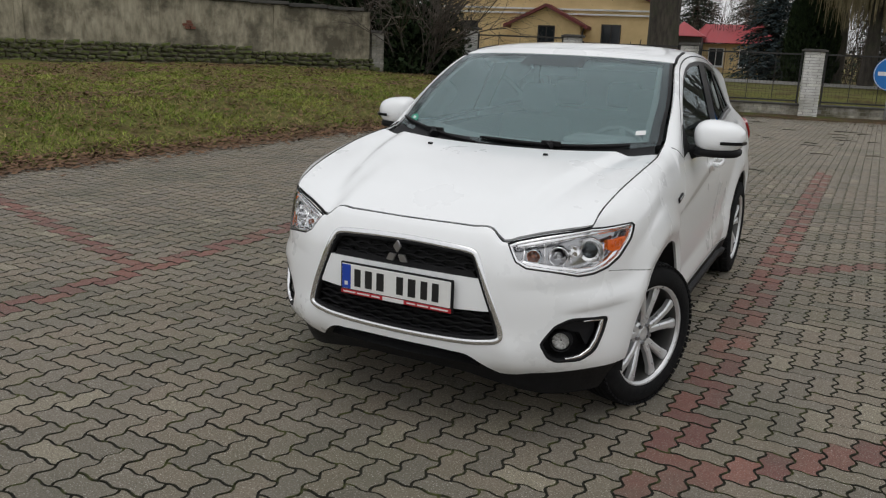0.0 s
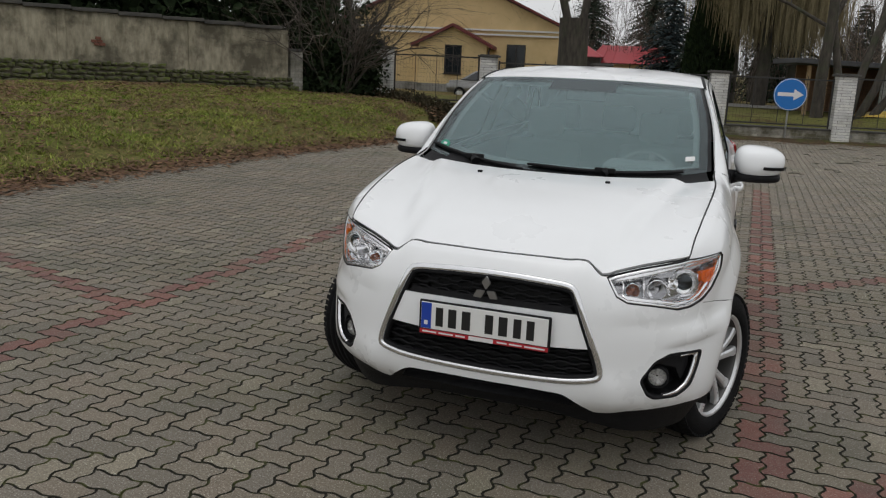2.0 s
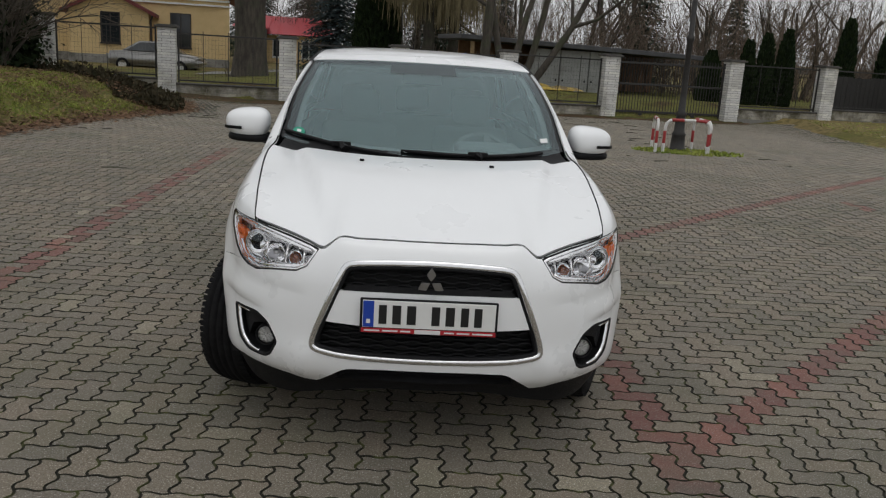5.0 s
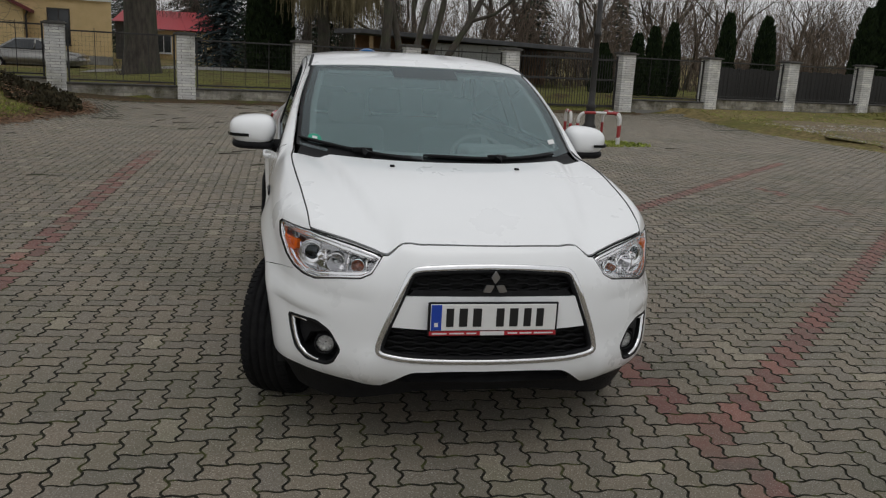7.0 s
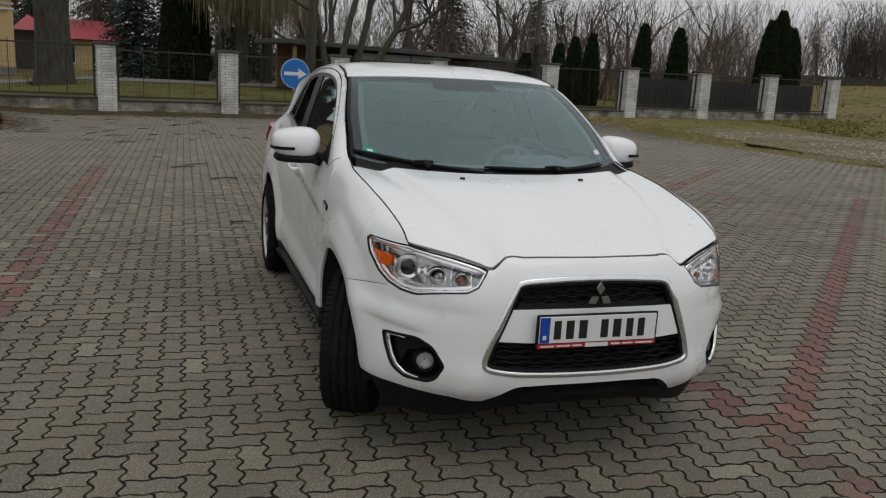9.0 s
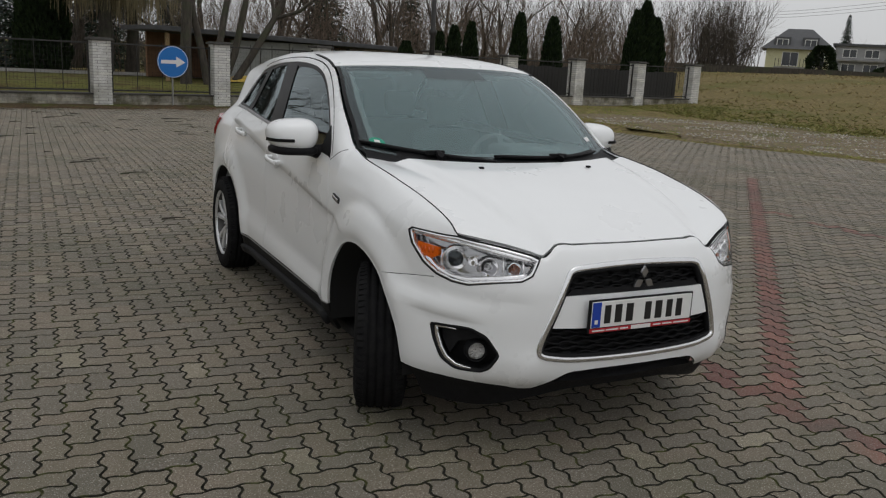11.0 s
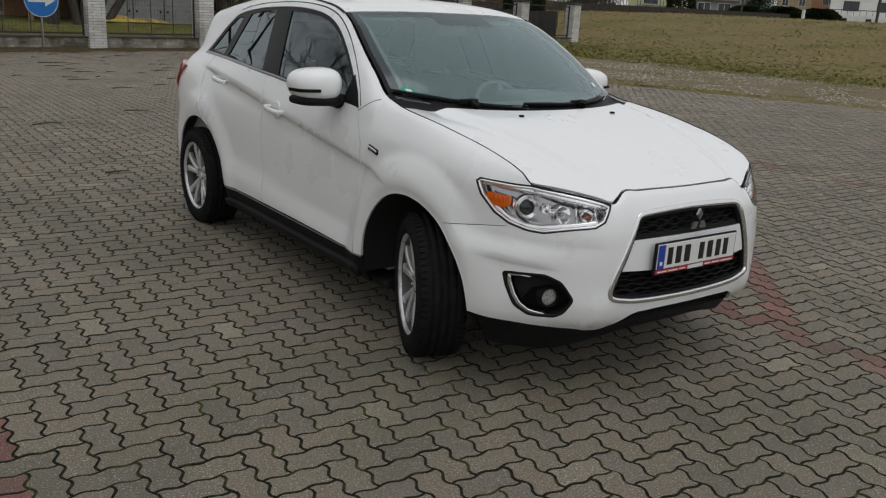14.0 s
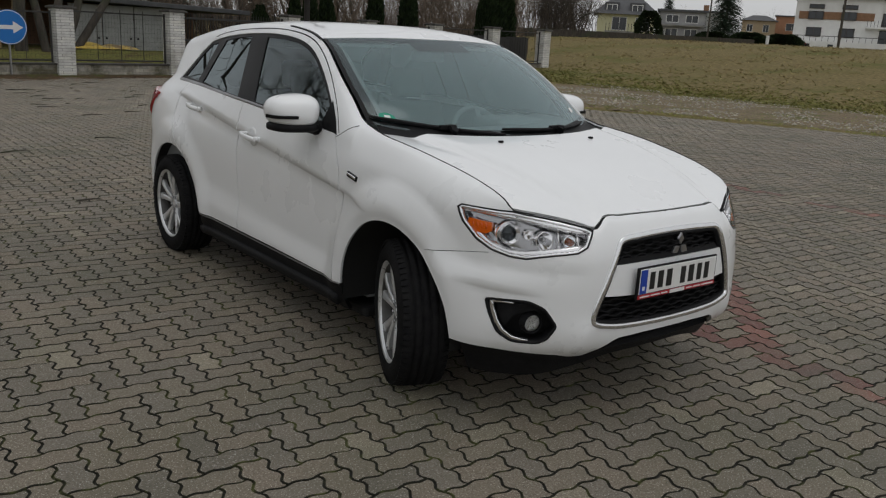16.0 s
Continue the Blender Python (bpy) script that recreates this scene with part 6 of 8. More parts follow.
fence2 = thing("wire_fence", pose(-10.9, 20.2, 0, 0, 0, 86), "rusty dark wire fence overgrown with ivy", "fence")
for k in range(5):
    part("post", tube([(-2.0 + k, 0, 0.2), (-2.0 + k, 0, 1.75)], 0.03, 8), IRON, fence2)
for k in range(9):
    part("wire", tube([(-2.0, 0, 0.6 + 0.13 * k), (2.2, 0, 0.6 + 0.13 * k)], 0.006, 4), IRON, fence2)

# ---- lamp post with its red and white guard ----
lamp_post = thing("street_lamp", pose(5.64, 14.14, lot_z(5.64, 14.14)), "tall black ornamental lamp post", "lamp post")
part("pole", lathe([(0.0, -0.1), (0.17, -0.1), (0.17, 0.04), (0.15, 0.06), (0.135, 0.30), (0.15, 0.34), (0.11, 0.40), (0.095, 0.72), (0.115, 0.76), (0.075, 0.82), (0.062, 1.2), (0.058, 2.2), (0.085, 2.24), (0.085, 2.30), (0.055, 2.34), (0.045, 4.6), (0.06, 4.65), (0.03, 4.8), (0.0, 4.8)], 20, "Z"), IRON, lamp_post, "", True)
part("lantern", lathe([(0.05, 4.78), (0.14, 4.9), (0.20, 5.25), (0.24, 5.28), (0.10, 5.45), (0.02, 5.6), (0.0, 5.6)], 8, "Z"), IRON, lamp_post, "dark lantern head")


def make_hoop(m):
    h = thing("guard_hoop", m, "red and white striped steel guard hoop", "guard rail", "lamp guards")
    w, t, r = 0.92, 0.66, 0.16
    path = [(-w / 2, 0, -0.05), (-w / 2, 0, t - r)] + [(-w / 2 + r - r * math.cos(a), 0, t - r + r * math.sin(a)) for a in np.linspace(0.2, math.pi / 2, 6)]
    path = path + [(-x, y, z) for x, y, z in path[::-1]]
    pts, acc = [Vector(p) for p in path], 0
    fine = []
    for a, b in zip(pts, pts[1:]):
        k = max(1, round((b - a).length / 0.03))
        fine += [a + (b - a) * i / k for i in range(k)]
    fine.append(pts[-1])
    run, piece, red = 0.0, [fine[0]], False
    for a, b in zip(fine, fine[1:]):
        run += (b - a).length
        piece.append(b)
        if run > 0.235 or b is fine[-1]:
            part("stripe", tube(piece, 0.030, 10), BARRED if red else BARWHITE, h, "", True)
            piece, run, red = [b], 0.0, not red
    return h


make_hoop(pose(5.05, 13.85, lot_z(5.05, 13.85), 0, 0, 78))
make_hoop(pose(6.05, 13.95, lot_z(6.05, 13.95), 0, 0, 92))
make_hoop(pose(5.55, 13.38, lot_z(5.55, 13.38), 0, 0, 4))

# ---- the shed behind the fence ----
shed = thing("garage_shed", on_fence(5.75, 6.0), "flat-roofed garage with pale grey doors", "garage")
part("roof", box(-3.9, 6.5, -0.6, 4.0, 2.02, 2.20, 0.02), SLATE, shed, "dark flat roof").matrix_local = pose(0, 0, 0, 0, 1.5, 0)
part("back_wall", box(-3.0, 6.2, 3.4, 3.6, -0.2, 2.1), BROWNBAND, shed)
part("side_wall", box(2.9, 3.1, 0.0, 3.5, -0.2, 2.05), GARAGE, shed)
for k in range(3):
    part("door_panel", box(-0.75 + 1.25 * k, 0.46 + 1.25 * k, 0.0, 0.08, 0.08, 1.92, 0.01), GARAGE, shed, "pale grey door panel")
part("door_kerb", box(-0.9, 3.1, -0.1, 0.1, -0.1, 0.10, 0.01), CONCRETE, shed)
for x in (-3.3, -2.7):
    part("timber_post", box(x - 0.07, x + 0.07, -0.3, -0.16, -0.1, 2.05, 0.01), TIMBER, shed, "pale timber post")
for k in range(2):
    for x in (0.33 + 1.25 * k, 0.62 + 1.25 * k):
        part("door_vent", lathe([(0.0, -0.01), (0.04, -0.01), (0.045, 0.0)], 12, "Y"), DARK, shed).location = (x, -0.005, 0.72)

bm = bmesh.new()
bmesh.ops.create_grid(bm, x_segments=40, y_segments=18, size=0.5)
for v in bm.verts:
    x, y = v.co.x * 2.6, v.co.y * 1.1
    f = max(0, 1 - (2 * v.co.x) ** 2) * max(0, 1 - (2 * v.co.y) ** 2)
    v.co = (x + 0.1 * noise.noise((x * 2, y * 2, 0)), y + 0.12 * noise.noise((x * 2, y * 2, 4)), 0.02 + 0.26 * f ** 0.6 * (0.6 + 0.6 * noise.noise((x * 2.2, y * 2.2, 7))))
heap = bmesh.new()
bmesh.ops.create_grid(heap, x_segments=30, y_segments=14, size=0.5)
for v in heap.verts:
    f = max(0, 1 - (2 * v.co.x) ** 2) * max(0, 1 - (2 * v.co.y) ** 2)
    v.co = (v.co.x * 4.0, v.co.y * 2.4, -0.5 + 0.55 * f ** 0.4 + 0.05 * noise.noise((v.co.x * 9, v.co.y * 6, 2)))
tagged(part("earth_heap", heap, GRASS, None, "", True), "low grassy heap behind the fence", "heap", kind="structure").matrix_world = on_fence(5.3, 3.6, 0.42)
tagged(part("tarpaulin", bm, TARP, None, "", True), "crumpled yellow tarpaulin over a low heap", "tarpaulin").matrix_world = on_fence(5.3, 3.6, 0.42)

# ---- boards behind the iron fence ----
boards = thing("board_fence", on_fence(20.5, 1.1), "dark weathered board fence behind the iron panels", "fence")
for k in range(56):
    x = -5.4 + 0.2 * k
    part("board", box(x + 0.004, x + 0.192, -0.012 + rnd(-0.004, 0.004), 0.012, 0.05, 1.55 + rnd(-0.03, 0.03), 0.003), IRON, boards)
for z in (0.4, 1.2):
    part("board_rail", box(-5.4, 5.8, 0.012, 0.06, z - 0.04, z + 0.04), BARK, boards)

# ---- the paved path through the garden ----
vs, fs = [], []
for k in range(30):
    x = -9.0 + 0.5 * k
    for y in (33.6 + 0.02 * k, 34.8, 36.0, 37.4 + 0.03 * k):
        vs.append((x, y, ground_z(x, y) + 0.02))
for k in range(29):
    fs += [(4 * k + i, 4 * k + 4 + i, 4 * k + 5 + i, 4 * k + 1 + i) for i in range(3)]
tagged(solid("garden_path", vs, fs, TARMAC), "pale grey path through the garden", "path", kind="structure")

# ---- goal frame on the meadow ----
goal = thing("goal_frame", pose(64.9, 71.5, ground_z(64.9, 71.5), 0, 0, -42), "white steel goal frame on the meadow", "goal")
for x in (-1.6, 1.6):
    part("goal_post", tube([(x, 0, -0.1), (x, 0, 1.95)], 0.06, 10), BARWHITE, goal)
    part("goal_stay", tube([(x, 0, 1.95), (x, 0.9, 0.0)], 0.02, 8), BARWHITE, goal)
part("goal_bar", tube([(-1.6, 0, 1.95), (1.6, 0, 1.95)], 0.06, 10), BARWHITE, goal)


# ---- gravel strip beside the paving ----
def make_gravel():
    vs, fs = [], []
    ys = np.linspace(-14, 22, 73)
    for y in ys:
        e = field_edge(y)
        a = e + 0.45 + 0.7 * noise.noise((y * 0.7, 1, 1)) + max(0, (y - 14)) * 0.15
        b = e + 8.2 + 1.6 * noise.noise((y * 0.25, 5, 1)) - max(0, y - 15) * 0.25
        b = max(b, a + 0.3)
        for k in range(17):
            x = a + (b - a) * k / 16
            vs.append((x, y, ground_z(x, y) + (0.012 if 0 < k < 16 and y not in (ys[0], ys[-1]) else -0.03)))
    for i in range(len(ys) - 1):
        for k in range(16):
            o = i * 17 + k
            fs.append((o, o + 1, o + 18, o + 17))
    tagged(solid("gravel_strip", vs, fs, GRAVEL, None, "", True), "pale gravel strip with grass growing through", "gravel", kind="structure")
    rng = random.Random(3)
    vs, fs = [], []
    for _ in range(9500):
        y = rng.uniform(-4, 20)
        e = field_edge(y)
        x = e + 0.6 + 7.6 * rng.random()
        if noise.noise((x * 0.6, y * 0.6, 9)) < -0.12:
            continue
        r = rng.uniform(0.015, 0.045)
        z = ground_z(x, y) + 0.012
        o = len(vs)
        a = rng.uniform(0, 6.28)
        for q in range(4):
            vs.append((x + r * math.cos(a + q * 1.57) * rng.uniform(0.7, 1.2), y + r * math.sin(a + q * 1.57) * rng.uniform(0.7, 1.2), z))
        vs.append((x, y, z + r * rng.uniform(0.5, 0.9)))
        fs += [(o, o + 1, o + 4), (o + 1, o + 2, o + 4), (o + 2, o + 3, o + 4), (o + 3, o, o + 4)]
    m = surface("gravel_stones", (0.19, 0.172, 0.140), (0.45, 0.42, 0.36), 8, 0.95, vary="island", vary_amount=0.4, world_coords=True)
    tagged(solid("gravel_stones", vs, fs, m), "loose pale gravel stones", "gravel", kind="stuff")


make_gravel()

# ---- houses ----
def window(parent, x, z, w, h, y=0.0, frame=WHITEFRAME, bars=1, sill=True):
    """A window set in a facade that looks along -y."""
    win = part("window", box(x - w / 2, x + w / 2, y - 0.015, y + 0.10, z, z + h), PANE, parent, "dark glazed window")
    t = 0.06
    for a, b, c, d in ((x - w / 2 - t, x - w / 2, z - t, z + h + t), (x + w / 2, x + w / 2 + t, z - t, z + h + t), (x - w / 2, x + w / 2, z - t, z), (x - w / 2, x + w / 2, z + h, z + h + t)):
        part("window_frame", box(a, b, y - 0.05, y + 0.03, c, d), frame, win)
    for k in range(bars):
        xx = x - w / 2 + w * (k + 1) / (bars + 1)
        part("glazing_bar", box(xx - 0.025, xx + 0.025, y - 0.035, y, z, z + h), frame, win)
    if sill:
        part("window_sill", box(x - w / 2 - 0.1, x + w / 2 + 0.1, y - 0.12, y, z - t - 0.06, z - t), frame, win)
    return win


def gable_roof(parent, x0, x1, y0, y1, eave, ridge, over, material, label, thick=0.14):
    """A roof whose gable looks along -y."""
    mid = (x0 + x1) / 2
    for e in (-1, 1):
        xe = x0 - over if e < 0 else x1 + over
        ze = eave - over * (ridge - eave) / ((x1 - x0) / 2)
        bm = bmesh.new()
        a = [bm.verts.new(p) for p in ((mid, y0 - over, ridge), (xe, y0 - over, ze), (xe, y1, ze), (mid, y1, ridge))]
        b = [bm.verts.new(v.co + Vector((0, 0, thick))) for v in a]
        bm.faces.new(a), bm.faces.new(b)
        for k in range(4):
            bm.faces.new((a[k], a[(k + 1) % 4], b[(k + 1) % 4], b[k]))
        part("roof_slope", bm, material, parent, label)


def gable_walls(parent, x0, x1, y0, y1, eave, ridge, material):
    mid = (x0 + x1) / 2
    part("wall", prism([(x0, -0.3), (x1, -0.3), (x1, eave), (mid, ridge), (x0, eave)], y1 - y0, Matrix.Translation((0, y0, 0))), material, parent)


villa = thing("villa", pose(-14.75, 40.4, 0, 0, 0, 11), "ochre rendered villa with a dark red gabled porch", "house")
gable_walls(villa, -6.6, 5.7, 1.5, 12, 3.62, 6.35, YELLOW)
gable_roof(villa, -6.6, 5.7, 1.5, 12, 3.66, 6.40, 0.35, DARKRED, "dark red roof")
part("plinth", box(-6.65, 5.75, 1.44, 1.52, -0.3, 0.42), CONCRETE, villa, "grey plinth")
for z in (3.10, 3.34):
    part("cornice", box(-6.65, 5.78, 1.36, 1.52, z, z + 0.09), WHITEHOUSE, villa, "pale cornice")
part("corner_strip", box(5.45, 5.74, 1.44, 1.52, 0.4, 3.1), YELLOW, villa)
for x in (-4.6, 3.3):
    window(villa, x, 0.98, 0.92, 1.62, 1.5, BROWNFRAME, 1)
porch = part("porch", prism([(-1.85, -0.3), (1.85, -0.3), (1.85, 2.52), (0, 3.42), (-1.85, 2.52)], 1.55), YELLOW, villa, "gabled porch")
gable_roof(porch, -1.85, 1.85, 0, 1.5, 2.52, 3.44, 0.38, DARKRED, "dark red porch roof", 0.16)
window(porch, 0.05, 1.05, 0.80, 1.38, 0.0, BROWNFRAME, 1)
part("porch_plinth", box(-1.9, 1.9, -0.05, 0.02, -0.3, 0.42), CONCRETE, porch)
part("downpipe", tube([(2.05, 0.1, 2.45), (1.95, 0.05, 2.2), (1.95, 0.05, 0.0)], 0.05, 8), BROWNFRAME, porch)

cottage = thing("red_roofed_house", pose(-8.2, 57.5, 0, 0, 0, 8), "small house under a bright red metal roof", "house")
gable_walls(cottage, -2.3, 2.9, 0, 8, 1.9, 1.95, YELLOW)
bm = bmesh.new()
vs = [bm.verts.new(p) for p in ((-2.7, -0.5, 2.0), (3.3, -0.5, 2.0), (2.2, 4, 3.3), (-1.6, 4, 3.3), (3.3, 8.4, 2.0), (-2.7, 8.4, 2.0))]
for f in ((0, 1, 2, 3), (1, 4, 2), (4, 5, 3, 2), (5, 0, 3)):
    bm.faces.new([vs[k] for k in f])
part("roof", bm, BRIGHTRED, cottage, "bright red hipped roof")
for k in range(8):
    x = -1.6 + 0.54 * k
    part("roof_seam", tube([(x * 1.5 + 0.0, -0.5, 2.03), (x, 4.0, 3.33)], 0.03, 4), BRIGHTRED, cottage)
porch_roof = bmesh.new()
vs = [porch_roof.verts.new(p) for p in ((-3.7, -3.4, 2.35), (-1.3, -3.4, 2.35), (-1.3, 0.5, 2.35), (-3.7, 0.5, 2.35), (-2.8, -1.4, 3.3))]
for f in ((0, 1, 4), (1, 2, 4), (2, 3, 4), (3, 0, 4)):
    porch_roof.faces.new([vs[k] for k in f])
part("annex_roof", porch_roof, BRIGHTRED, cottage, "red hipped annex roof")
part("annex_wall", box(-3.5, -1.5, -3.0, 0.4, -0.3, 2.3), SLATE, cottage, "dark glazed annex")
for x in (-0.6, 1.4):
    window(cottage, x, 0.5, 0.9, 1.1, 0.0, WHITEFRAME, 1)


EYE_AT = Vector((-2.7, -2.0, 1.5))


def afar(x, y, z, turn, far=2.2):
    """A pose carried out along the line of sight to its true distance, and as much larger."""
    p = EYE_AT + (Vector((x, y, z)) - EYE_AT) * far
    return pose(p.x, p.y, p.z, 0, 0, turn) @ Matrix.Scale(far, 4)


def box_house(m, w, d, h, wall, label, floors, cols, roof=None, rise=2.0, wide=1.3, tall=1.15):
    hs = thing("house", m, label, "house", "far houses")
    part("wall", box(-w / 2, w / 2, 0, d, -1.5, h), wall, hs)
    if roof == "flat":
        part("roof", box(-w / 2 - 0.25, w / 2 + 0.25, -0.25, d + 0.2, h, h + 0.22), SLATE, hs, "flat dark roof")
    elif roof == "hip":
        bm = bmesh.new()
        o = 0.5
        vs = [bm.verts.new(p) for p in ((-w / 2 - o, -o, h), (w / 2 + o, -o, h), (w / 2 + o, d + o, h), (-w / 2 - o, d + o, h), (-w / 5, d / 2, h + rise), (w / 5, d / 2, h + rise))]
        for f in ((0, 1, 5, 4), (1, 2, 5), (2, 3, 4, 5), (3, 0, 4), (3, 2, 1, 0)):
            bm.faces.new([vs[k] for k in f])
        part("roof", bm, SLATE, hs, "dark hipped roof")
    for fz in floors:
        for cx in cols:
            window(hs, cx, fz, wide, tall, 0.0, WHITEFRAME, 1, False)
    return hs


cream = box_house(afar(60.9, 54.0, 1.75, -48), 5.4, 8, 2.35, CREAM, "cream house under a dark hipped roof", (0.9,), (-0.6, 1.6), "hip")
for x in (-1.4, 1.0):
    part("dormer", box(x - 0.7, x + 0.7, 0.3, 2.5, 2.35, 3.45, 0.02), SLATE, cream, "dark dormer")
    window(cream, x, 2.6, 0.9, 0.6, 0.3, WHITEFRAME, 1, False)
part("balcony", box(-1.9, 1.6, -0.9, 0.0, 0.62, 0.78), CONCRETE, cream)
for k in range(12):
    part("baluster", box(-1.85 + 0.3 * k, -1.80 + 0.3 * k, -0.88, -0.84, 0.78, 1.5), IRON, cream)
greyh = box_house(afar(64.6, 49.4, 1.8, -52), 5.6, 8, 2.75, GREYHOUSE, "grey two-storey house with a flat roof", (0.56, 1.82), (-1.6, 0.2), "flat", wide=1.05, tall=0.62)
part("balcony", box(-2.6, 1.3, -0.5, 0.0, 1.45, 1.58), CONCRETE, greyh)
part("corner_bay", box(1.5, 2.75, -0.25, 0.1, -0.5, 2.74), GARAGE, greyh, "pale grey corner bay")
part("chimney", box(1.2, 1.7, 3, 3.5, 2.8, 3.6), BROWNBAND, greyh)
box_house(pose(147.6, 96.4, 3.0, 0, 0, -57), 6.2, 7, 4.0, OCHRE, "pale ochre house with a dark roof far across the meadow", (1.9,), (-1.6, 1.4), "hip", 1.1, 1.0, 1.3)
box_house(pose(159.1, 97.0, 3.2, 0, 0, -58), 5.2, 7, 5.1, ORANGE, "orange rendered house far across the meadow", (2.4,), (0.6,), "flat", 1.0, 2.2, 1.3)
modern = box_house(afar(62.6, 33.9, 2.15, -61), 6.2, 9, 3.55, WHITEHOUSE, "white modern house with brown bands and balconies", (), (), "flat")
part("brown_band", box(-2.82, 2.6, -0.04, 0.05, 1.94, 2.52), BROWNBAND, modern, "brown cladding band")
for x in (-1.58, 0.80):
    window(modern, x, 2.80, 1.0, 0.22, -0.02, BROWNFRAME, 2, False)
    window(modern, x, 1.98, 1.0, 0.52, -0.05, BROWNFRAME, 1, False)
    window(modern, x, 0.66, 1.0, 0.60, 0.0, BROWNFRAME, 1, False)
part("side_wing", box(2.9, 4.6, 0.3, 8, -1.0, 3.5), WHITEHOUSE, modern)
window(modern, 3.5, 1.6, 0.5, 0.9, 0.3, BROWNFRAME, 0, False)
window(modern, 3.4, 0.2, 0.6, 1.0, 0.3, BROWNFRAME, 0, False)
part("balcony_slab", box(2.1, 4.4, -0.8, 0.3, 1.36, 1.48), WHITEHOUSE, modern)
for k in range(10):
    part("railing_bar", box(2.15 + 0.24 * k, 2.18 + 0.24 * k, -0.78, -0.75, 1.48, 1.95), IRON, modern)
part("terrace", box(-3.1, 4.4, -1.3, 0.0, -1.0, 0.26), WHITEHOUSE, modern, "white terrace base")
part("terrace_rail", box(-3.1, 3.6, -1.28, -1.25, 0.62, 0.67), IRON, modern)
for k in range(16):
    part("rail_post", box(-3.08 + 0.44 * k, -3.05 + 0.44 * k, -1.28, -1.25, 0.26, 0.64), IRON, modern)
for x in (-2.5, -1.9, -0.2):
    part("cellar_window", box(x - 0.2, x + 0.2, -1.32, -1.2, -0.20, 0.04), PANE, modern)

garden_wall = thing("garden_wall", pose(46, 46.5, 1.75, 0, 0, -46), "dark boundary wall at the meadow's end", "wall", kind="structure")
part("wall_run", box(-9, 14, 0, 0.2, -0.9, 0.55), BARK, garden_wall)
part("road_strip", box(-60, 60, -0.8, 2.2, -0.5, 0.06), TARMAC, thing("far_road", pose(57.5, 42, 1.95, 0, 0, -54), "far road along the meadow", "road", kind="structure"))


# ---- the parked silver saloon and far cars ----
def simple_car(m, paint, label, length=4.4):
    c = thing("car", m, label, "car", "parked cars")
    L = length / 2
    low = [(-L, 0.38), (-L + 0.03, 0.68), (-L + 0.15, 0.82), (-L + 0.95, 0.92), (L - 0.55, 0.95), (L - 0.08, 0.88), (L, 0.60), (L - 0.02, 0.36), (L - 0.4, 0.28), (-L + 0.3, 0.26)]
    bm = prism([(x, z) for x, z in low], 1.70, Matrix.Translation((0, -0.85, 0)))
    bmesh.ops.bevel(bm, geom=bm.edges[:], offset=0.13, segments=4, affect="EDGES")
    body = part("body", bm, paint, c, "", True)
    cab = [(-L + 0.95, 0.90), (-L + 1.65, 1.36), (-0.25, 1.44), (0.65, 1.42), (L - 0.75, 0.94)]
    bm = prism(cab, 1.46, Matrix.Translation((0, -0.73, 0)))
    for v in bm.verts:
        if v.co.z > 1.2:
            v.co.y *= 0.80
    bmesh.ops.bevel(bm, geom=bm.edges[:], offset=0.05, segments=3, affect="EDGES")
    part("cabin", bm, paint, c, "", True)
    for e in (-1, 1):
        for poly in ([(-L + 1.22, 0.96), (-L + 1.72, 1.31), (-0.28, 1.38), (-0.25, 0.97)], [(-0.18, 0.97), (-0.20, 1.38), (0.58, 1.36), (L - 1.02, 0.98)]):
            bm = bmesh.new()
            bm.faces.new([bm.verts.new((x, e * (0.745 - 0.13 * max(0, (z - 0.95) / 0.45)), z)) for x, z in poly])
            part("side_glass", bm, PANE, c)
        for x in (-L + 0.85, L - 0.85):
            w = part("wheel", lathe([(0.19, -0.10), (0.30, -0.10), (0.315, -0.06), (0.315, 0.06), (0.30, 0.10), (0.19, 0.10)], 28, "Y"), RUBBER, c, "", True)
            w.location = (x, e * 0.76, 0.315)
            part("rim", lathe([(0.0, -0.085), (0.05, -0.09), (0.18, -0.075), (0.20, -0.10)], 20, "Y"), ALLOY, w).matrix_local = pose(0, 0, 0, 0, 0, 0 if e < 0 else 180)
    part("tail_light", box(L - 0.10, L - 0.02, -0.80, -0.55, 0.68, 0.84, 0.02), REDLENS, c)
    part("head_light", box(-L + 0.04, -L + 0.18, -0.82, -0.55, 0.62, 0.74, 0.02), LENS, c)
    return c


simple_car(pose(-11.84, 38.3, -0.22, 0, 0, 176), SILVERCAR, "silver saloon parked in front of the villa")
simple_car(pose(125.4, 75.4, 2.12, 0, 0, -40), INK, "dark car parked by the far houses", 3.9)
simple_car(pose(122.8, 78.2, 2.12, 0, 0, -30), SIGNBLUE, "small blue car parked by the far houses", 3.4)

# ---- poles and cables by the far houses ----
def utility_pole(x, y, h, r):
    p = thing("utility_pole", pose(x, y, ground_z(x, y)), "grey utility pole by the far houses", "pole", "utility poles")
    part("pole", tube([(0, 0, -0.3), (0, 0, h)], [r, r * 0.7], 10), BARK, p)
    part("cross_arm", box(-0.8, 0.8, -0.05, 0.05, h - 0.4, h - 0.28), BARK, p).matrix_local = pose(0, 0, 0, 0, 0, 35)


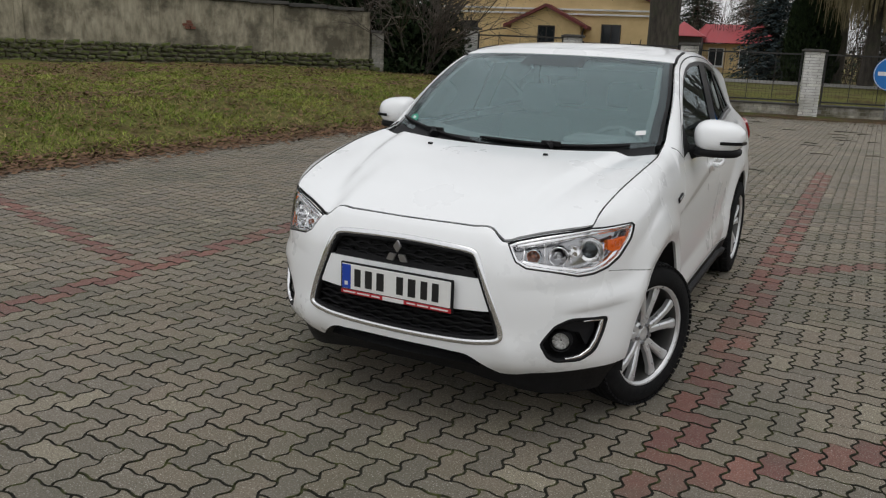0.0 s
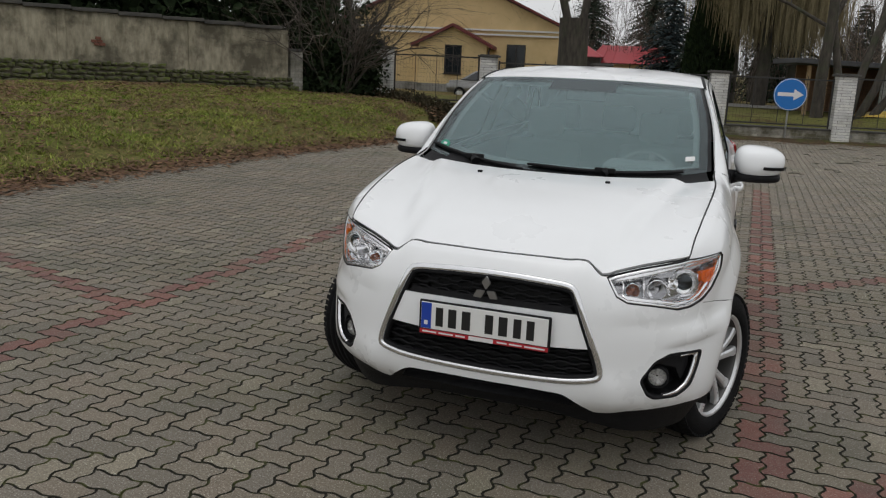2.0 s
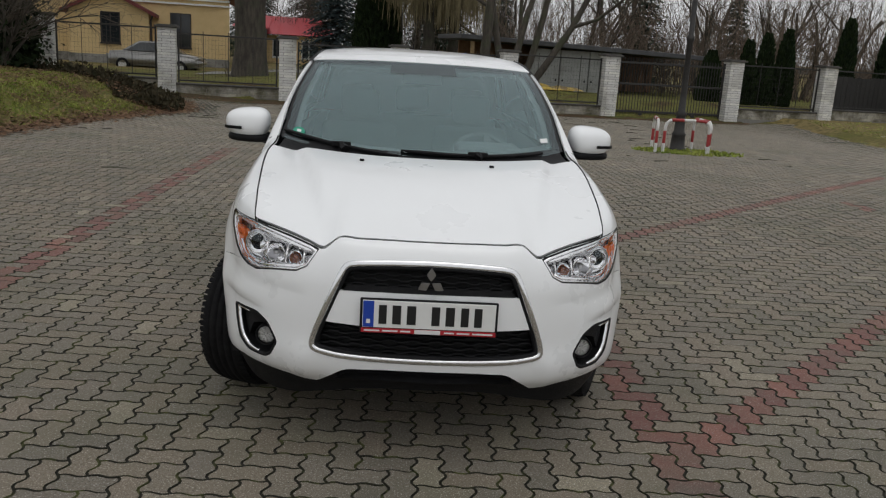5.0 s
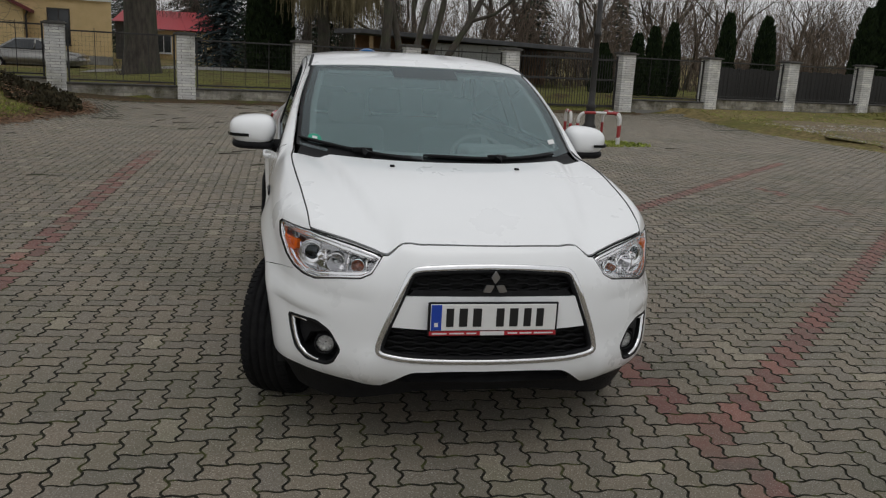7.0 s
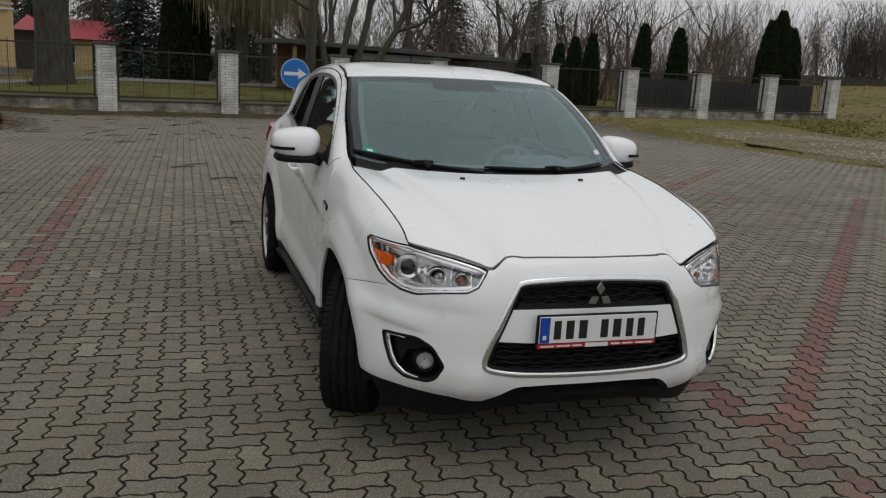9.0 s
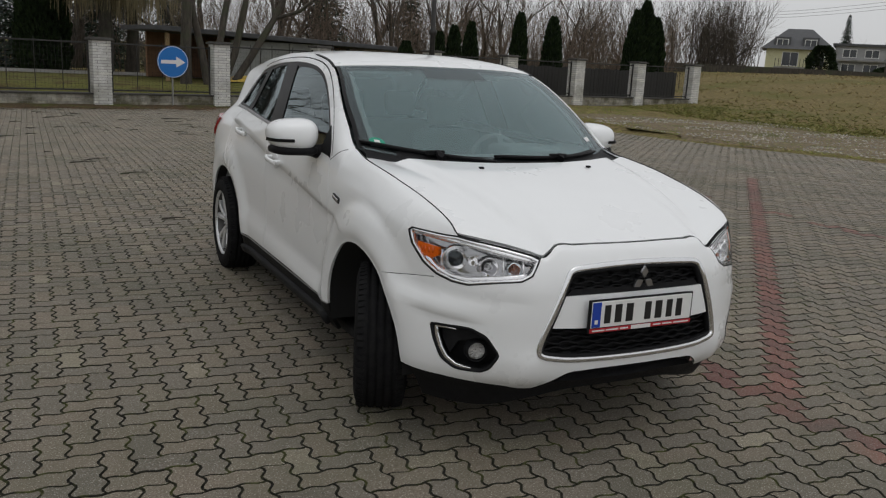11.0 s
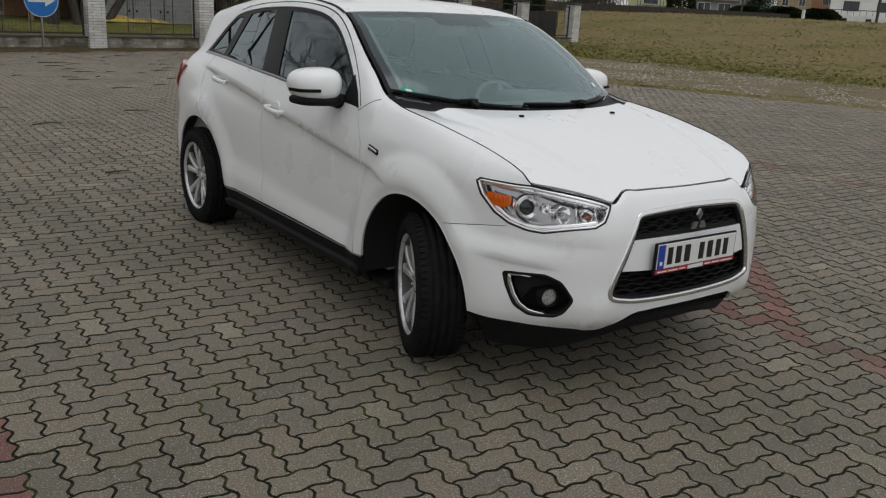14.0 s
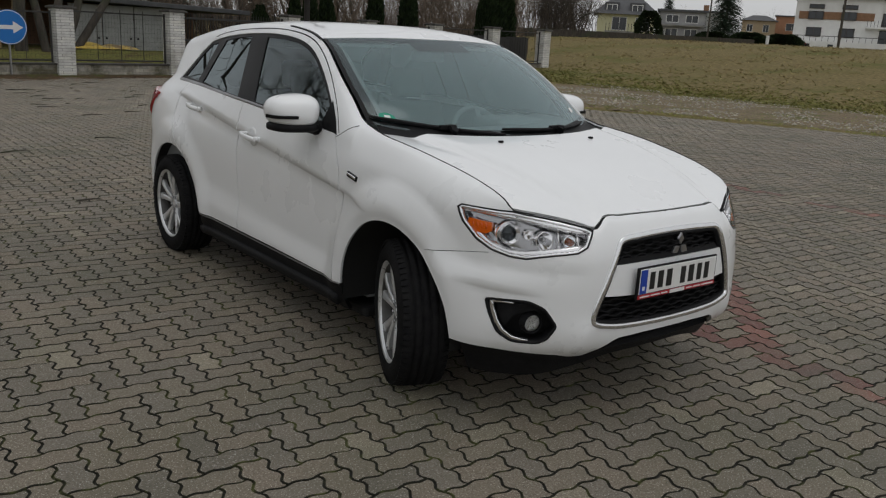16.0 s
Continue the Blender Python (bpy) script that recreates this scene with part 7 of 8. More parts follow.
utility_pole(77.8, 56.9, 7.6, 0.10)
utility_pole(76.1, 40.8, 7.4, 0.13)
utility_pole(83.0, 92.0, 7.8, 0.10)
for dz in (0.0, 0.35, 0.7):
    run = [Vector((83.0, 92.0, 9.2 + dz)), Vector((77.8, 56.9, 9.1 + dz)), Vector((76.1, 40.8, 9.1 + dz)), Vector((80, 5, 9.1 + dz))]
    pts = []
    for a, b in zip(run, run[1:]):
        pts += [a.lerp(b, k / 8) - Vector((0, 0, 0.5 * math.sin(math.pi * k / 8))) for k in range(8)]
    tagged(part("cable", tube(pts, 0.018, 4), IRON, None), "thin dark overhead power cable", "cable", "overhead cables")
part("post", box(-0.12, 0.12, -0.12, 0.12, -0.2, 1.0, 0.02), SIGNWHITE, thing("marker_post", pose(72.9, 46.3, ground_z(72.9, 46.3)), "short white marker post at the meadow's end", "post"))

# ---- trees, shrubs and grass ----
class Strands:
    """Collects thin tapering prisms in numpy, for limbs and twigs."""

    def __init__(self):
        self.v, self.f = [], []

    def add(self, pts, radii, sides):
        o = len(self.v)
        n = len(pts)
        for i, p in enumerate(pts):
            d = (pts[min(i + 1, n - 1)] - pts[max(i - 1, 0)])
            d = d.normalized() if d.length > 1e-6 else Vector((0, 0, 1))
            up = d.orthogonal().normalized()
            w = d.cross(up)
            for k in range(sides):
                a = 6.2832 * k / sides
                self.v.append(p + (up * math.cos(a) + w * math.sin(a)) * radii[i])
        for i in range(n - 1):
            for k in range(sides):
                a, b = o + i * sides + k, o + i * sides + (k + 1) % sides
                self.f.append((a, b, b + sides, a + sides))

    def made(self, name, material, parent, label="", smooth=True):
        return solid(name, self.v, self.f, material, parent, label, smooth)


def wander(rng, p, d, length, steps, bend, lift):
    pts, dirs = [p.copy()], []
    for _ in range(steps):
        d = (d + Vector((rng.gauss(0, bend), rng.gauss(0, bend), rng.gauss(0, bend) + lift))).normalized()
        p = p + d * (length / steps)
        pts.append(p.copy())
        dirs.append(d.copy())
    return pts, dirs


def grow(rng, limbs, twigs, p, d, length, r, level, depth, spread=0.9, lift=0.02, kids=5):
    steps = 6 if level < 2 else 4
    pts, dirs = wander(rng, p, d, length, steps, 0.10 + 0.05 * level, lift)
    radii = [r * (1 - 0.62 * i / steps) for i in range(steps + 1)]
    (limbs if level < depth - 1 else twigs).add(pts, radii, 8 if level == 0 else 6 if level == 1 else 3)
    if level >= depth:
        return
    for k in range(kids + rng.randint(-1, 1)):
        i = rng.randint(max(1, steps // 3), steps)
        side = Vector((rng.gauss(0, 1), rng.gauss(0, 1), rng.gauss(0, 0.6)))
        nd = (dirs[i - 1] + side.normalized() * spread).normalized()
        grow(rng, limbs, twigs, pts[i], nd, length * rng.uniform(0.45, 0.72), radii[i] * 0.62, level + 1, depth, spread, lift, kids)


def bare_tree(x, y, z, seed, height, r, label, stems=((0, 0, 1),), depth=4, kids=5, spread=0.8, bark=BARK, twig=TWIG, group="bare trees", name="tree"):
    rng = random.Random(seed)
    th = thing(name, pose(x, y, z), label, "tree", group)
    limbs, twigs = Strands(), Strands()
    for s in stems:
        d = Vector(s).normalized()
        grow(rng, limbs, twigs, Vector((s[0] * 0.5, s[1] * 0.5, -0.2)), d, height * 0.55, r, 0, depth, spread, 0.03, kids)
    limbs.made("trunk", bark, th)
    tagged(twigs.made("twigs", twig, th, "", False), kind="stuff")
    return th


def blob_leaves(rng, n, place, size, material, name, parent, label="", tall=1.0, kind=""):
    """Many small leaf quads; place(rng) gives a point and an outward direction."""
    vs, fs = [], []
    for _ in range(n):
        p, d = place(rng)
        s = size * rng.uniform(0.6, 1.4)
        u = d.cross(Vector((rng.gauss(0, 1), rng.gauss(0, 1), rng.gauss(0, 1)))).normalized() * s * 0.5
        w = d.normalized() * s * tall
        o = len(vs)
        vs += [p - u, p + u, p + w * 0.6 + u * 0.7, p + w]
        fs.append((o, o + 1, o + 2, o + 3))
    ob = solid(name, vs, fs, material, parent, label)
    return tagged(ob, kind=kind) if kind else ob


def conifer(x, y, z, seed, height, radius, material, label, base=0.4):
    rng = random.Random(seed)
    th = thing("spruce", pose(x, y, z), label, "tree", "conifers")
    trunk = Strands()
    trunk.add([Vector((0, 0, -0.2)), Vector((0, 0, height * 0.5)), Vector((0, 0, height))], [0.02 * height, 0.012 * height, 0.01], 7)
    vs, fs = [], []
    h = base
    while h < height - 0.1:
        t = 1 - h / height
        n = int(12 + 9 * t)
        for k in range(n):
            a = rng.uniform(0, 6.283)
            ln = radius * (t ** 0.85) * rng.uniform(0.7, 1.08) + 0.12
            d = Vector((math.cos(a), math.sin(a), rng.uniform(-0.28, 0.02)))
            q = Vector((0, 0, h))
            steps = max(3, int(ln / 0.22))
            trunk.add([q, q + d * ln], [0.02, 0.004], 3)
            for i in range(steps):
                f = (i + 0.6) / steps
                p = q + d * ln * f + Vector((0, 0, -0.20 * ln * f * f))
                for e in (-1, 1):
                    s = (0.30 + 0.12 * t) * (1.1 - 0.5 * f) * rng.uniform(0.7, 1.2)
                    side = Vector((-d.y, d.x, 0)) * e
                    w = (d * 0.55 + side * 0.8 + Vector((0, 0, rng.uniform(-0.55, 0.0)))).normalized() * s
                    u = Vector((0, 0, 1)).cross(w).normalized() * s * 0.17 + Vector((0, 0, rng.uniform(-0.05, 0.05)))
                    o = len(vs)
                    vs += [p - u, p + u, p + w + u * 0.3, p + w - u * 0.3]
                    fs.append((o, o + 1, o + 2, o + 3))
        h += 0.20 + 0.10 * t
    trunk.made("trunk", BARK, th)
    solid("crown", vs, fs, material, th, "drooping needle sprays")


def thuja(x, y, z, seed, height, radius, label="slim dark thuja behind the fence", material=None):
    rng = random.Random(seed)
    th = thing("thuja", pose(x, y, z), label, "shrub", "thujas")
    s = Strands()
    s.add([Vector((0, 0, -0.1)), Vector((0, 0, height * 0.8))], [0.06, 0.02], 6)
    for _ in range(30):
        h = rng.uniform(0.1, 0.85) * height
        a = rng.uniform(0, 6.28)
        s.add([Vector((0, 0, h)), Vector((math.cos(a) * radius * 0.5, math.sin(a) * radius * 0.5, h + 0.4))], [0.02, 0.005], 3)
    s.made("trunk", BARK, th)

    def place(g):
        t = g.random() ** 0.8
        prof = (1 - t ** 2.4) ** 0.7 * (0.75 + 0.25 * min(1, t * 6))
        a = g.uniform(0, 6.283)
        lump = 1 + 0.16 * noise.noise((math.cos(a) * 1.6, math.sin(a) * 1.6, t * height * 1.4 + seed))
        r = radius * prof * lump * (1 - 0.35 * g.random() ** 2)
        d = Vector((math.cos(a) * 0.5, math.sin(a) * 0.5, 1.0 + g.gauss(0, 0.2)))
        return Vector((r * math.cos(a), r * math.sin(a), t * height)), d
    blob_leaves(rng, int(2300 * max(1, radius * height / 1.4)), place, 0.15, material or THUJA, "crown", th, "dense upright sprays", 1.3)


# the big forked tree by the fence
rng = random.Random(11)
th = thing("tree", pose(-5.86, 29.15, 0), "thick old tree with a forked trunk", "tree", "bare trees")
limbs, twigs = Strands(), Strands()
limbs.add([Vector((0, 0, -0.3)), Vector((0, 0, 0.3)), Vector((0.02, 0, 1.2)), Vector((0.0, 0, 2.6)), Vector((0, 0, 3.4))], [0.95, 0.70, 0.58, 0.55, 0.58], 18)
for d, r in ((Vector((-0.20, 0.0, 1)), 0.40), (Vector((0.24, 0.05, 1)), 0.38)):
    grow(rng, limbs, twigs, Vector((d.x * 1.2, 0, 3.2)), d.normalized(), 15.5, r * 0.40, 0, 4, 0.72, 0.02, 9)
for k in range(9):
    a = 6.283 * k / 9 + rng.uniform(-0.3, 0.3)
    grow(rng, limbs, twigs, Vector((0.3 * math.cos(a), 0.2 * math.sin(a), rng.uniform(3.6, 8.0))), Vector((math.cos(a), math.sin(a), rng.uniform(0.1, 0.7))).normalized(), rng.uniform(3.5, 5.5), 0.07, 1, 4, 0.75, 0.0, 6)
for k in range(70):
    a, h = rng.uniform(0, 6.28), rng.uniform(0.0, 0.8)
    twigs.add([Vector((0.75 * math.cos(a), 0.75 * math.sin(a), 0)), Vector((1.0 * math.cos(a), 1.0 * math.sin(a), h))], [0.012, 0.004], 3)
limbs.made("trunk", BARK, th)
tagged(twigs.made("twigs", TWIG, th, "", False), kind="stuff")

# leaning stems by the garage
bare_tree(3.75, 28.3, 0, 21, 19, 0.145, "many-stemmed bare tree by the garage", stems=((-0.22, 0.0, 1.0), (0.05, 0.05, 1.0), (0.30, 0.0, 1.0), (0.72, 0.0, 0.9)), depth=4, kids=4)
bare_tree(2.85, 28.4, 0, 22, 20, 0.21, "bare tree by the garage", stems=((-0.05, 0, 1),), depth=4, kids=4)

# conifers behind the villa's garden
conifer(-7.6, 67, 0, 31, 13, 3.4, SPRUCE, "tall dark spruce behind the gardens")
conifer(-12.5, 68, 0, 32, 12, 3.2, SPRUCE, "tall dark spruce behind the gardens")
conifer(-4.0, 46.9, 0, 33, 8.0, 2.6, BLUESPRUCE, "broad blue-grey spruce behind the garden fence")
conifer(-1.9, 44.0, 0, 36, 8.8, 1.9, SPRUCE, "tall dark spruce behind the gardens")
thuja(-1.5, 39.0, 0, 34, 6.0, 1.15, "broad tall thuja in the garden")
conifer(109.8, 77.4, 2.2, 35, 13.5, 3.6, SPRUCE, "dark spruce beside the far houses")
conifer(153, 123, 2.2, 37, 13, 2.8, SPRUCE, "dark spruce beside the far houses")


def willow(x, y, seed, height, radius):
    rng = random.Random(seed)
    th = thing("willow", pose(x, y, 0), "leafless willow with pale hanging twigs", "tree", "willows")
    limbs, twigs = Strands(), Strands()
    stem = Strands()
    stem.add([Vector((0, 0, -0.2)), Vector((0.1, 0, 2)), Vector((0, 0.1, height * 0.6))], [0.35, 0.28, 0.2], 10)
    stem.made("trunk", BARK, th)
    for k in range(26):
        a = 6.283 * k / 26 + rng.uniform(-0.2, 0.2)
        rr = radius * rng.uniform(0.3, 1.0)
        p0 = Vector((0, 0.1, height * rng.uniform(0.35, 0.62)))
        p1 = Vector((math.cos(a) * rr * 0.6, math.sin(a) * rr * 0.6, height * rng.uniform(0.8, 0.98)))
        p2 = Vector((math.cos(a) * rr, math.sin(a) * rr, p1.z - 0.3))
        limbs.add([p0, p1, p2], [0.09, 0.05, 0.02], 5)
        for i in range(62):
            t = rng.random()
            q = p1.lerp(p2, t) + Vector((rng.gauss(0, 0.35), rng.gauss(0, 0.35), rng.gauss(0, 0.15)))
            ln = rng.uniform(1.0, 3.6)
            bottom = max(0.5, q.z - ln)
            sw = Vector((rng.gauss(0, 0.18), rng.gauss(0, 0.18), 0))
            twigs.add([q, Vector((q.x + sw.x, q.y + sw.y, (q.z + bottom) / 2)), Vector((q.x + sw.x * 1.3, q.y + sw.y * 1.3, bottom))], [0.020, 0.017, 0.009], 3)
    tagged(limbs.made("limbs", BARK, th), kind="stuff")
    tagged(twigs.made("twigs", PALETWIG, th, "pale hanging twigs", False), kind="stuff")


willow(0.9, 37.5, 41, 7.5, 2.6)
willow(2.2, 39.5, 42, 7.0, 1.9)
willow(-0.6, 43.5, 43, 8.5, 2.6)
conifer(17.9, 43.3, 0, 38, 6.2, 1.5, SPRUCE, "dark spruce behind the gardens")
conifer(12.2, 41.5, 0, 39, 7.5, 2.2, SPRUCE, "dark spruce behind the gardens")
conifer(2.0, 54.0, 0, 40, 10, 3.2, SPRUCE, "dark spruce behind the gardens")
conifer(6.5, 56.0, 0, 45, 6.2, 2.4, SPRUCE, "dark spruce behind the gardens")

# bare trees and thicket along the far gardens
k = 0
for x, y, hgt, r in ((8.5, 38.5, 9, 0.16), (11.5, 41, 10, 0.2), (14, 36.5, 8, 0.14), (16.5, 42, 10, 0.2), (19.5, 38, 8.5, 0.16), (23.0, 41, 9, 0.17), (27, 40, 8, 0.14), (30.5, 43, 8, 0.14), (6.0, 43.5, 11, 0.22), (21.5, 47, 10, 0.2), (12.5, 50, 12, 0.22), (0.5, 52, 12, 0.25)):
    k += 1
    bare_tree(x, y, 0, 50 + k, hgt, r, "leafless garden tree with a fine crown", stems=((0.05, 0, 1), (rnd(-0.35, 0.35), 0.1, 1)), depth=4, kids=4, spread=0.75, twig=REDTWIG if k % 2 else TWIG)
for x, y, hgt in ((52.0, 55.0, 7.0), (53.6, 53.4, 6.5), (47.0, 54.0, 6.0)):
    k += 1
    bare_tree(x, y, ground_z(x, y), 50 + k, hgt, 0.16, "round-headed bare fruit tree across the meadow", depth=4, kids=5, spread=1.0)


def thicket(x0, y0, x1, y1, seed, n, height, material, label):
    """A belt of thin bare stems."""
    rng = random.Random(seed)
    s = Strands()
    for _ in range(n):
        t = rng.random()
        p = Vector((x0 + (x1 - x0) * t + rng.gauss(0, 0.8), y0 + (y1 - y0) * t + rng.gauss(0, 1.2), 0))
        p.z = ground_z(p.x, p.y) - 0.1
        d = Vector((rng.gauss(0, 0.22), rng.gauss(0, 0.22), 1)).normalized()
        h = height * rng.uniform(0.45, 1.0)
        pts, dirs = wander(rng, p, d, h, 4, 0.10, 0.02)
        s.add(pts, [0.022, 0.018, 0.014, 0.009, 0.004], 3)
        for _ in range(7):
            i = rng.randint(1, 4)
            e = (dirs[i - 1] + Vector((rng.gauss(0, 0.6), rng.gauss(0, 0.6), rng.gauss(0.1, 0.4)))).normalized()
            s.add([pts[i], pts[i] + e * h * 0.18, pts[i] + e * h * 0.30 + Vector((0, 0, 0.05))], [0.010, 0.007, 0.003], 3)
    ob = s.made("thicket", material, None, "", False)
    tagged(ob, label, "thicket", kind="stuff")


thicket(5, 36, 32, 37.5, 71, 800, 4.6, REDTWIG, "reddish brown leafless thicket behind the fence")
thicket(-2, 46, 36, 50, 72, 480, 7.0, TWIG, "grey leafless thicket behind the gardens")
thicket(36, 52, 50, 58, 73, 260, 6.0, TWIG, "grey leafless thicket beyond the meadow")
thicket(51.6, 56.4, 54.2, 53.8, 76, 420, 6.5, TWIG, "dark leafless thicket at the meadow's corner")
thicket(-12, 62, 10, 60, 74, 240, 9.0, TWIG, "far leafless wood behind the gardens")
thicket(150, 120, 190, 80, 75, 200, 7.0, TWIG, "far leafless wood beyond the houses")

for i, (x, dy, h, r) in enumerate(((13.0, 2.6, 2.55, 0.30), (13.75, 2.6, 2.85, 0.32), (14.6, 2.6, 3.05, 0.34), (16.95, 2.2, 3.6, 0.38), (18.85, 2.2, 3.55, 0.46), (24.4, 2.5, 4.3, 0.55), (25.0, 2.5, 4.75, 0.62), (25.7, 2.4, 4.0, 0.55), (11.9, 3.6, 2.1, 0.42))):
    thuja(x, fence_y(x) + dy, 0, 80 + i, h, r)

# the bare shrub and ivy at the wall's end
rng = random.Random(91)
th = thing("shrub", pose(-10.55, 18.9, 0.55), "large tangled bare shrub at the wall's end", "shrub")
limbs, twigs = Strands(), Strands()
for k in range(26):
    a = rng.uniform(0, 6.283)
    d = Vector((math.cos(a) * 0.65 - 0.22, math.sin(a) * 0.5, rng.uniform(0.7, 1.3))).normalized()
    grow(rng, limbs, twigs, Vector((math.cos(a) * 0.25, math.sin(a) * 0.25, -0.1)), d, rng.uniform(2.2, 3.9), rng.uniform(0.024, 0.045), 1, 3, 0.75, -0.035, 7)
tagged(limbs.made("stems", BARK, th), kind="stuff")
tagged(twigs.made("twigs", TWIG, th, "", False), kind="stuff")


def ivy_place(g):
    t = g.uniform(-2.6, 1.3)
    return Vector((-11.0 + g.gauss(0, 0.35) - 0.02 * t, 20.6 + t, 0.45 + abs(g.gauss(0, 1.0)) + 0.15 * math.sin(t * 3))), Vector((g.gauss(0.5, 0.6), g.gauss(-0.6, 0.6), g.gauss(0, 0.6)))


tagged(blob_leaves(rng, 13000, ivy_place, 0.14, THUJA, "ivy", None, "", 0.9), "dark ivy over the wire fence", "ivy", kind="stuff")

def hedge_place(g):
    k = g.uniform(-16, 7.5)
    p = WALL_A + WALL_U * k + Vector((-0.77, 0.63, 0)) * (1.0 + abs(g.gauss(0, 0.7)))
    return Vector((p.x, p.y, 1.4 + g.random() * (2.5 + 0.9 * noise.noise((k * 0.5, 0, 3))))), Vector((g.gauss(0.4, 0.6), g.gauss(-0.5, 0.6), g.gauss(0.3, 0.6)))


tagged(blob_leaves(rng, 17000, hedge_place, 0.27, THUJA, "hedge", None, "", 1.0), "dark overgrown hedge behind the garden wall", "hedge", kind="stuff")

# trees behind the wall, whose crowns mirror in the car's windows
bare_tree(-16.5, 15.2, 0.3, 95, 21, 0.26, "tall bare tree behind the garden wall", stems=((0.1, 0, 1),), depth=4, kids=6)
bare_tree(-19.0, 9.0, 0.3, 96, 21, 0.28, "tall bare tree behind the garden wall", stems=((0.0, 0.1, 1),), depth=4, kids=6)
bare_tree(-13.8, 20.5, 0.3, 97, 10, 0.16, "tall bare tree behind the garden wall", stems=((0.15, -0.1, 1),), depth=4, kids=6)
bare_tree(-11.7, 22.6, 0.0, 101, 12, 0.13, "tall old bare tree beside the fence", stems=((0.0, 0.05, 1),), depth=4, kids=5)
bare_tree(-15.5, 27.5, 0.0, 102, 13, 0.15, "tall old bare tree beside the villa", stems=((0.0, 0.0, 1),), depth=4, kids=5)
conifer(-22, 15, 0.3, 98, 11, 2.6, SPRUCE, "dark spruce behind the garden wall")
conifer(-20, 19, 0.3, 99, 10, 2.4, SPRUCE, "dark spruce behind the garden wall")


def bush(x, y, seed, w, h, label):
    """A dense dark bush of small sprays on a few stems."""
    rng = random.Random(seed)
    th = thing("bush", pose(x, y, ground_z(x, y)), label, "bush", "far bushes")
    s = Strands()
    for _ in range(14):
        a = rng.uniform(0, 6.28)
        s.add([Vector((0, 0, -0.2)), Vector((math.cos(a) * w * 0.3, math.sin(a) * w * 0.3, h * 0.7))], [0.06, 0.02], 4)
    tagged(s.made("stems", BARK, th), kind="stuff")

    def place(g):
        a, t = g.uniform(0, 6.283), g.random() ** 0.7
        r = w / 2 * math.sqrt(max(0.02, 1 - (t * 1.04 - 0.1) ** 2)) * (1 + 0.25 * noise.noise((math.cos(a) * 1.5, math.sin(a) * 1.5, t * 3 + seed)))
        r *= 1 - 0.3 * g.random() ** 2
        return Vector((r * math.cos(a), r * math.sin(a), t * h)), Vector((math.cos(a), math.sin(a), 0.5))
    blob_leaves(rng, 2600, place, 0.34, THUJA, "crown", th, "dense dark foliage", 1.0)


bush(112.2, 94.0, 111, 4.4, 4.4, "large dark bush between the far houses")
bush(100.0, 66.5, 112, 5.0, 1.5, "dark hedge bush by the far houses")
bush(102.4, 62.8, 113, 5.0, 1.5, "dark hedge bush by the far houses")
bush(97.4, 70.5, 114, 4.6, 1.3, "dark hedge bush by the far houses")


# ---- the earth along the fence foot ----
vs, fs = [], []
for k in range(118):
    x = -9.2 + 0.18 * k
    wide = (1.15 if x < 3 else 0.75) + 0.45 * noise.noise((x * 1.1, 2, 5)) + 0.2 * noise.noise((x * 4, 2, 5))
    for j in range(4):
        u = j / 3
        y = fence_y(x) - 0.16 - u * max(0.15, wide)
        vs.append((x, y, lot_z(x, y) + 0.045 * (1 - u) ** 1.5 + 0.006 + 0.012 * (1 - u) * noise.noise((x * 5, y * 5, 1))))
for k in range(117):
    fs += [(4 * k + j, 4 * k + j + 1, 4 * k + j + 5, 4 * k + j + 4) for j in range(3)]
tagged(solid("soil_strip", vs, fs, SOIL, None, "", True), "dark leafy earth and moss along the fence foot", "soil", kind="structure")


# ---- grass and leaves ----
def blades(n, place, height, width, material, name, label, seed, lean=0.9):
    rng = random.Random(seed)
    vs, fs = [], []
    for _ in range(n):
        p = place(rng)
        if p is None:
            continue
        x, y = p
        z = ground_z(x, y) - 0.01
        for _ in range(3):
            h, a = height * rng.uniform(0.5, 1.3), rng.uniform(0, 6.283)
            lx, ly = rng.gauss(0, lean) * h, rng.gauss(0, lean) * h
            ox, oy = x + rng.gauss(0, 0.035), y + rng.gauss(0, 0.035)
            c, s = math.cos(a) * width, math.sin(a) * width
            o = len(vs)
            vs += [(ox - c, oy - s, z), (ox + c, oy + s, z), (ox + lx, oy + ly, z + h)]
            fs.append((o, o + 1, o + 2))
    tagged(solid(name, vs, fs, material), label, "grass", kind="stuff")


def on_bank(g):
    y = g.uniform(-2, 21.5)
    d = g.random() ** 0.75 * 8.2
    x = bank_edge(y) - 0.25 - d
    w = Vector((x, y, 0)) - WALL_A
    if w.cross(WALL_U).z < 0.25:
        return None
    return x, y



def green_patch(g):
    """Grass grows in patches, with bare leafy ground between."""
    p = on_bank(g)
    if p is None or noise.noise((p[0] * 0.75, p[1] * 0.75, 8)) + 0.6 * noise.noise((p[0] * 2.3, p[1] * 2.3, 4)) + g.gauss(0, 0.22) < -0.12:
        return None
    return p


blades(62000, green_patch, 0.060, 0.010, BLADE, "grass", "short green winter grass on the bank", 5)
blades(17000, on_bank, 0.07, 0.009, STRAW, "dry_grass", "straw-coloured dead grass on the bank", 6)


def on_field(g):
    y = g.uniform(-10, 40)
    x = field_edge(min(y, 26)) + 0.1 + g.random() ** 1.3 * 11
    if y > fence_y(x) - 0.4 and x < 26.4:
        return None
    return x, y


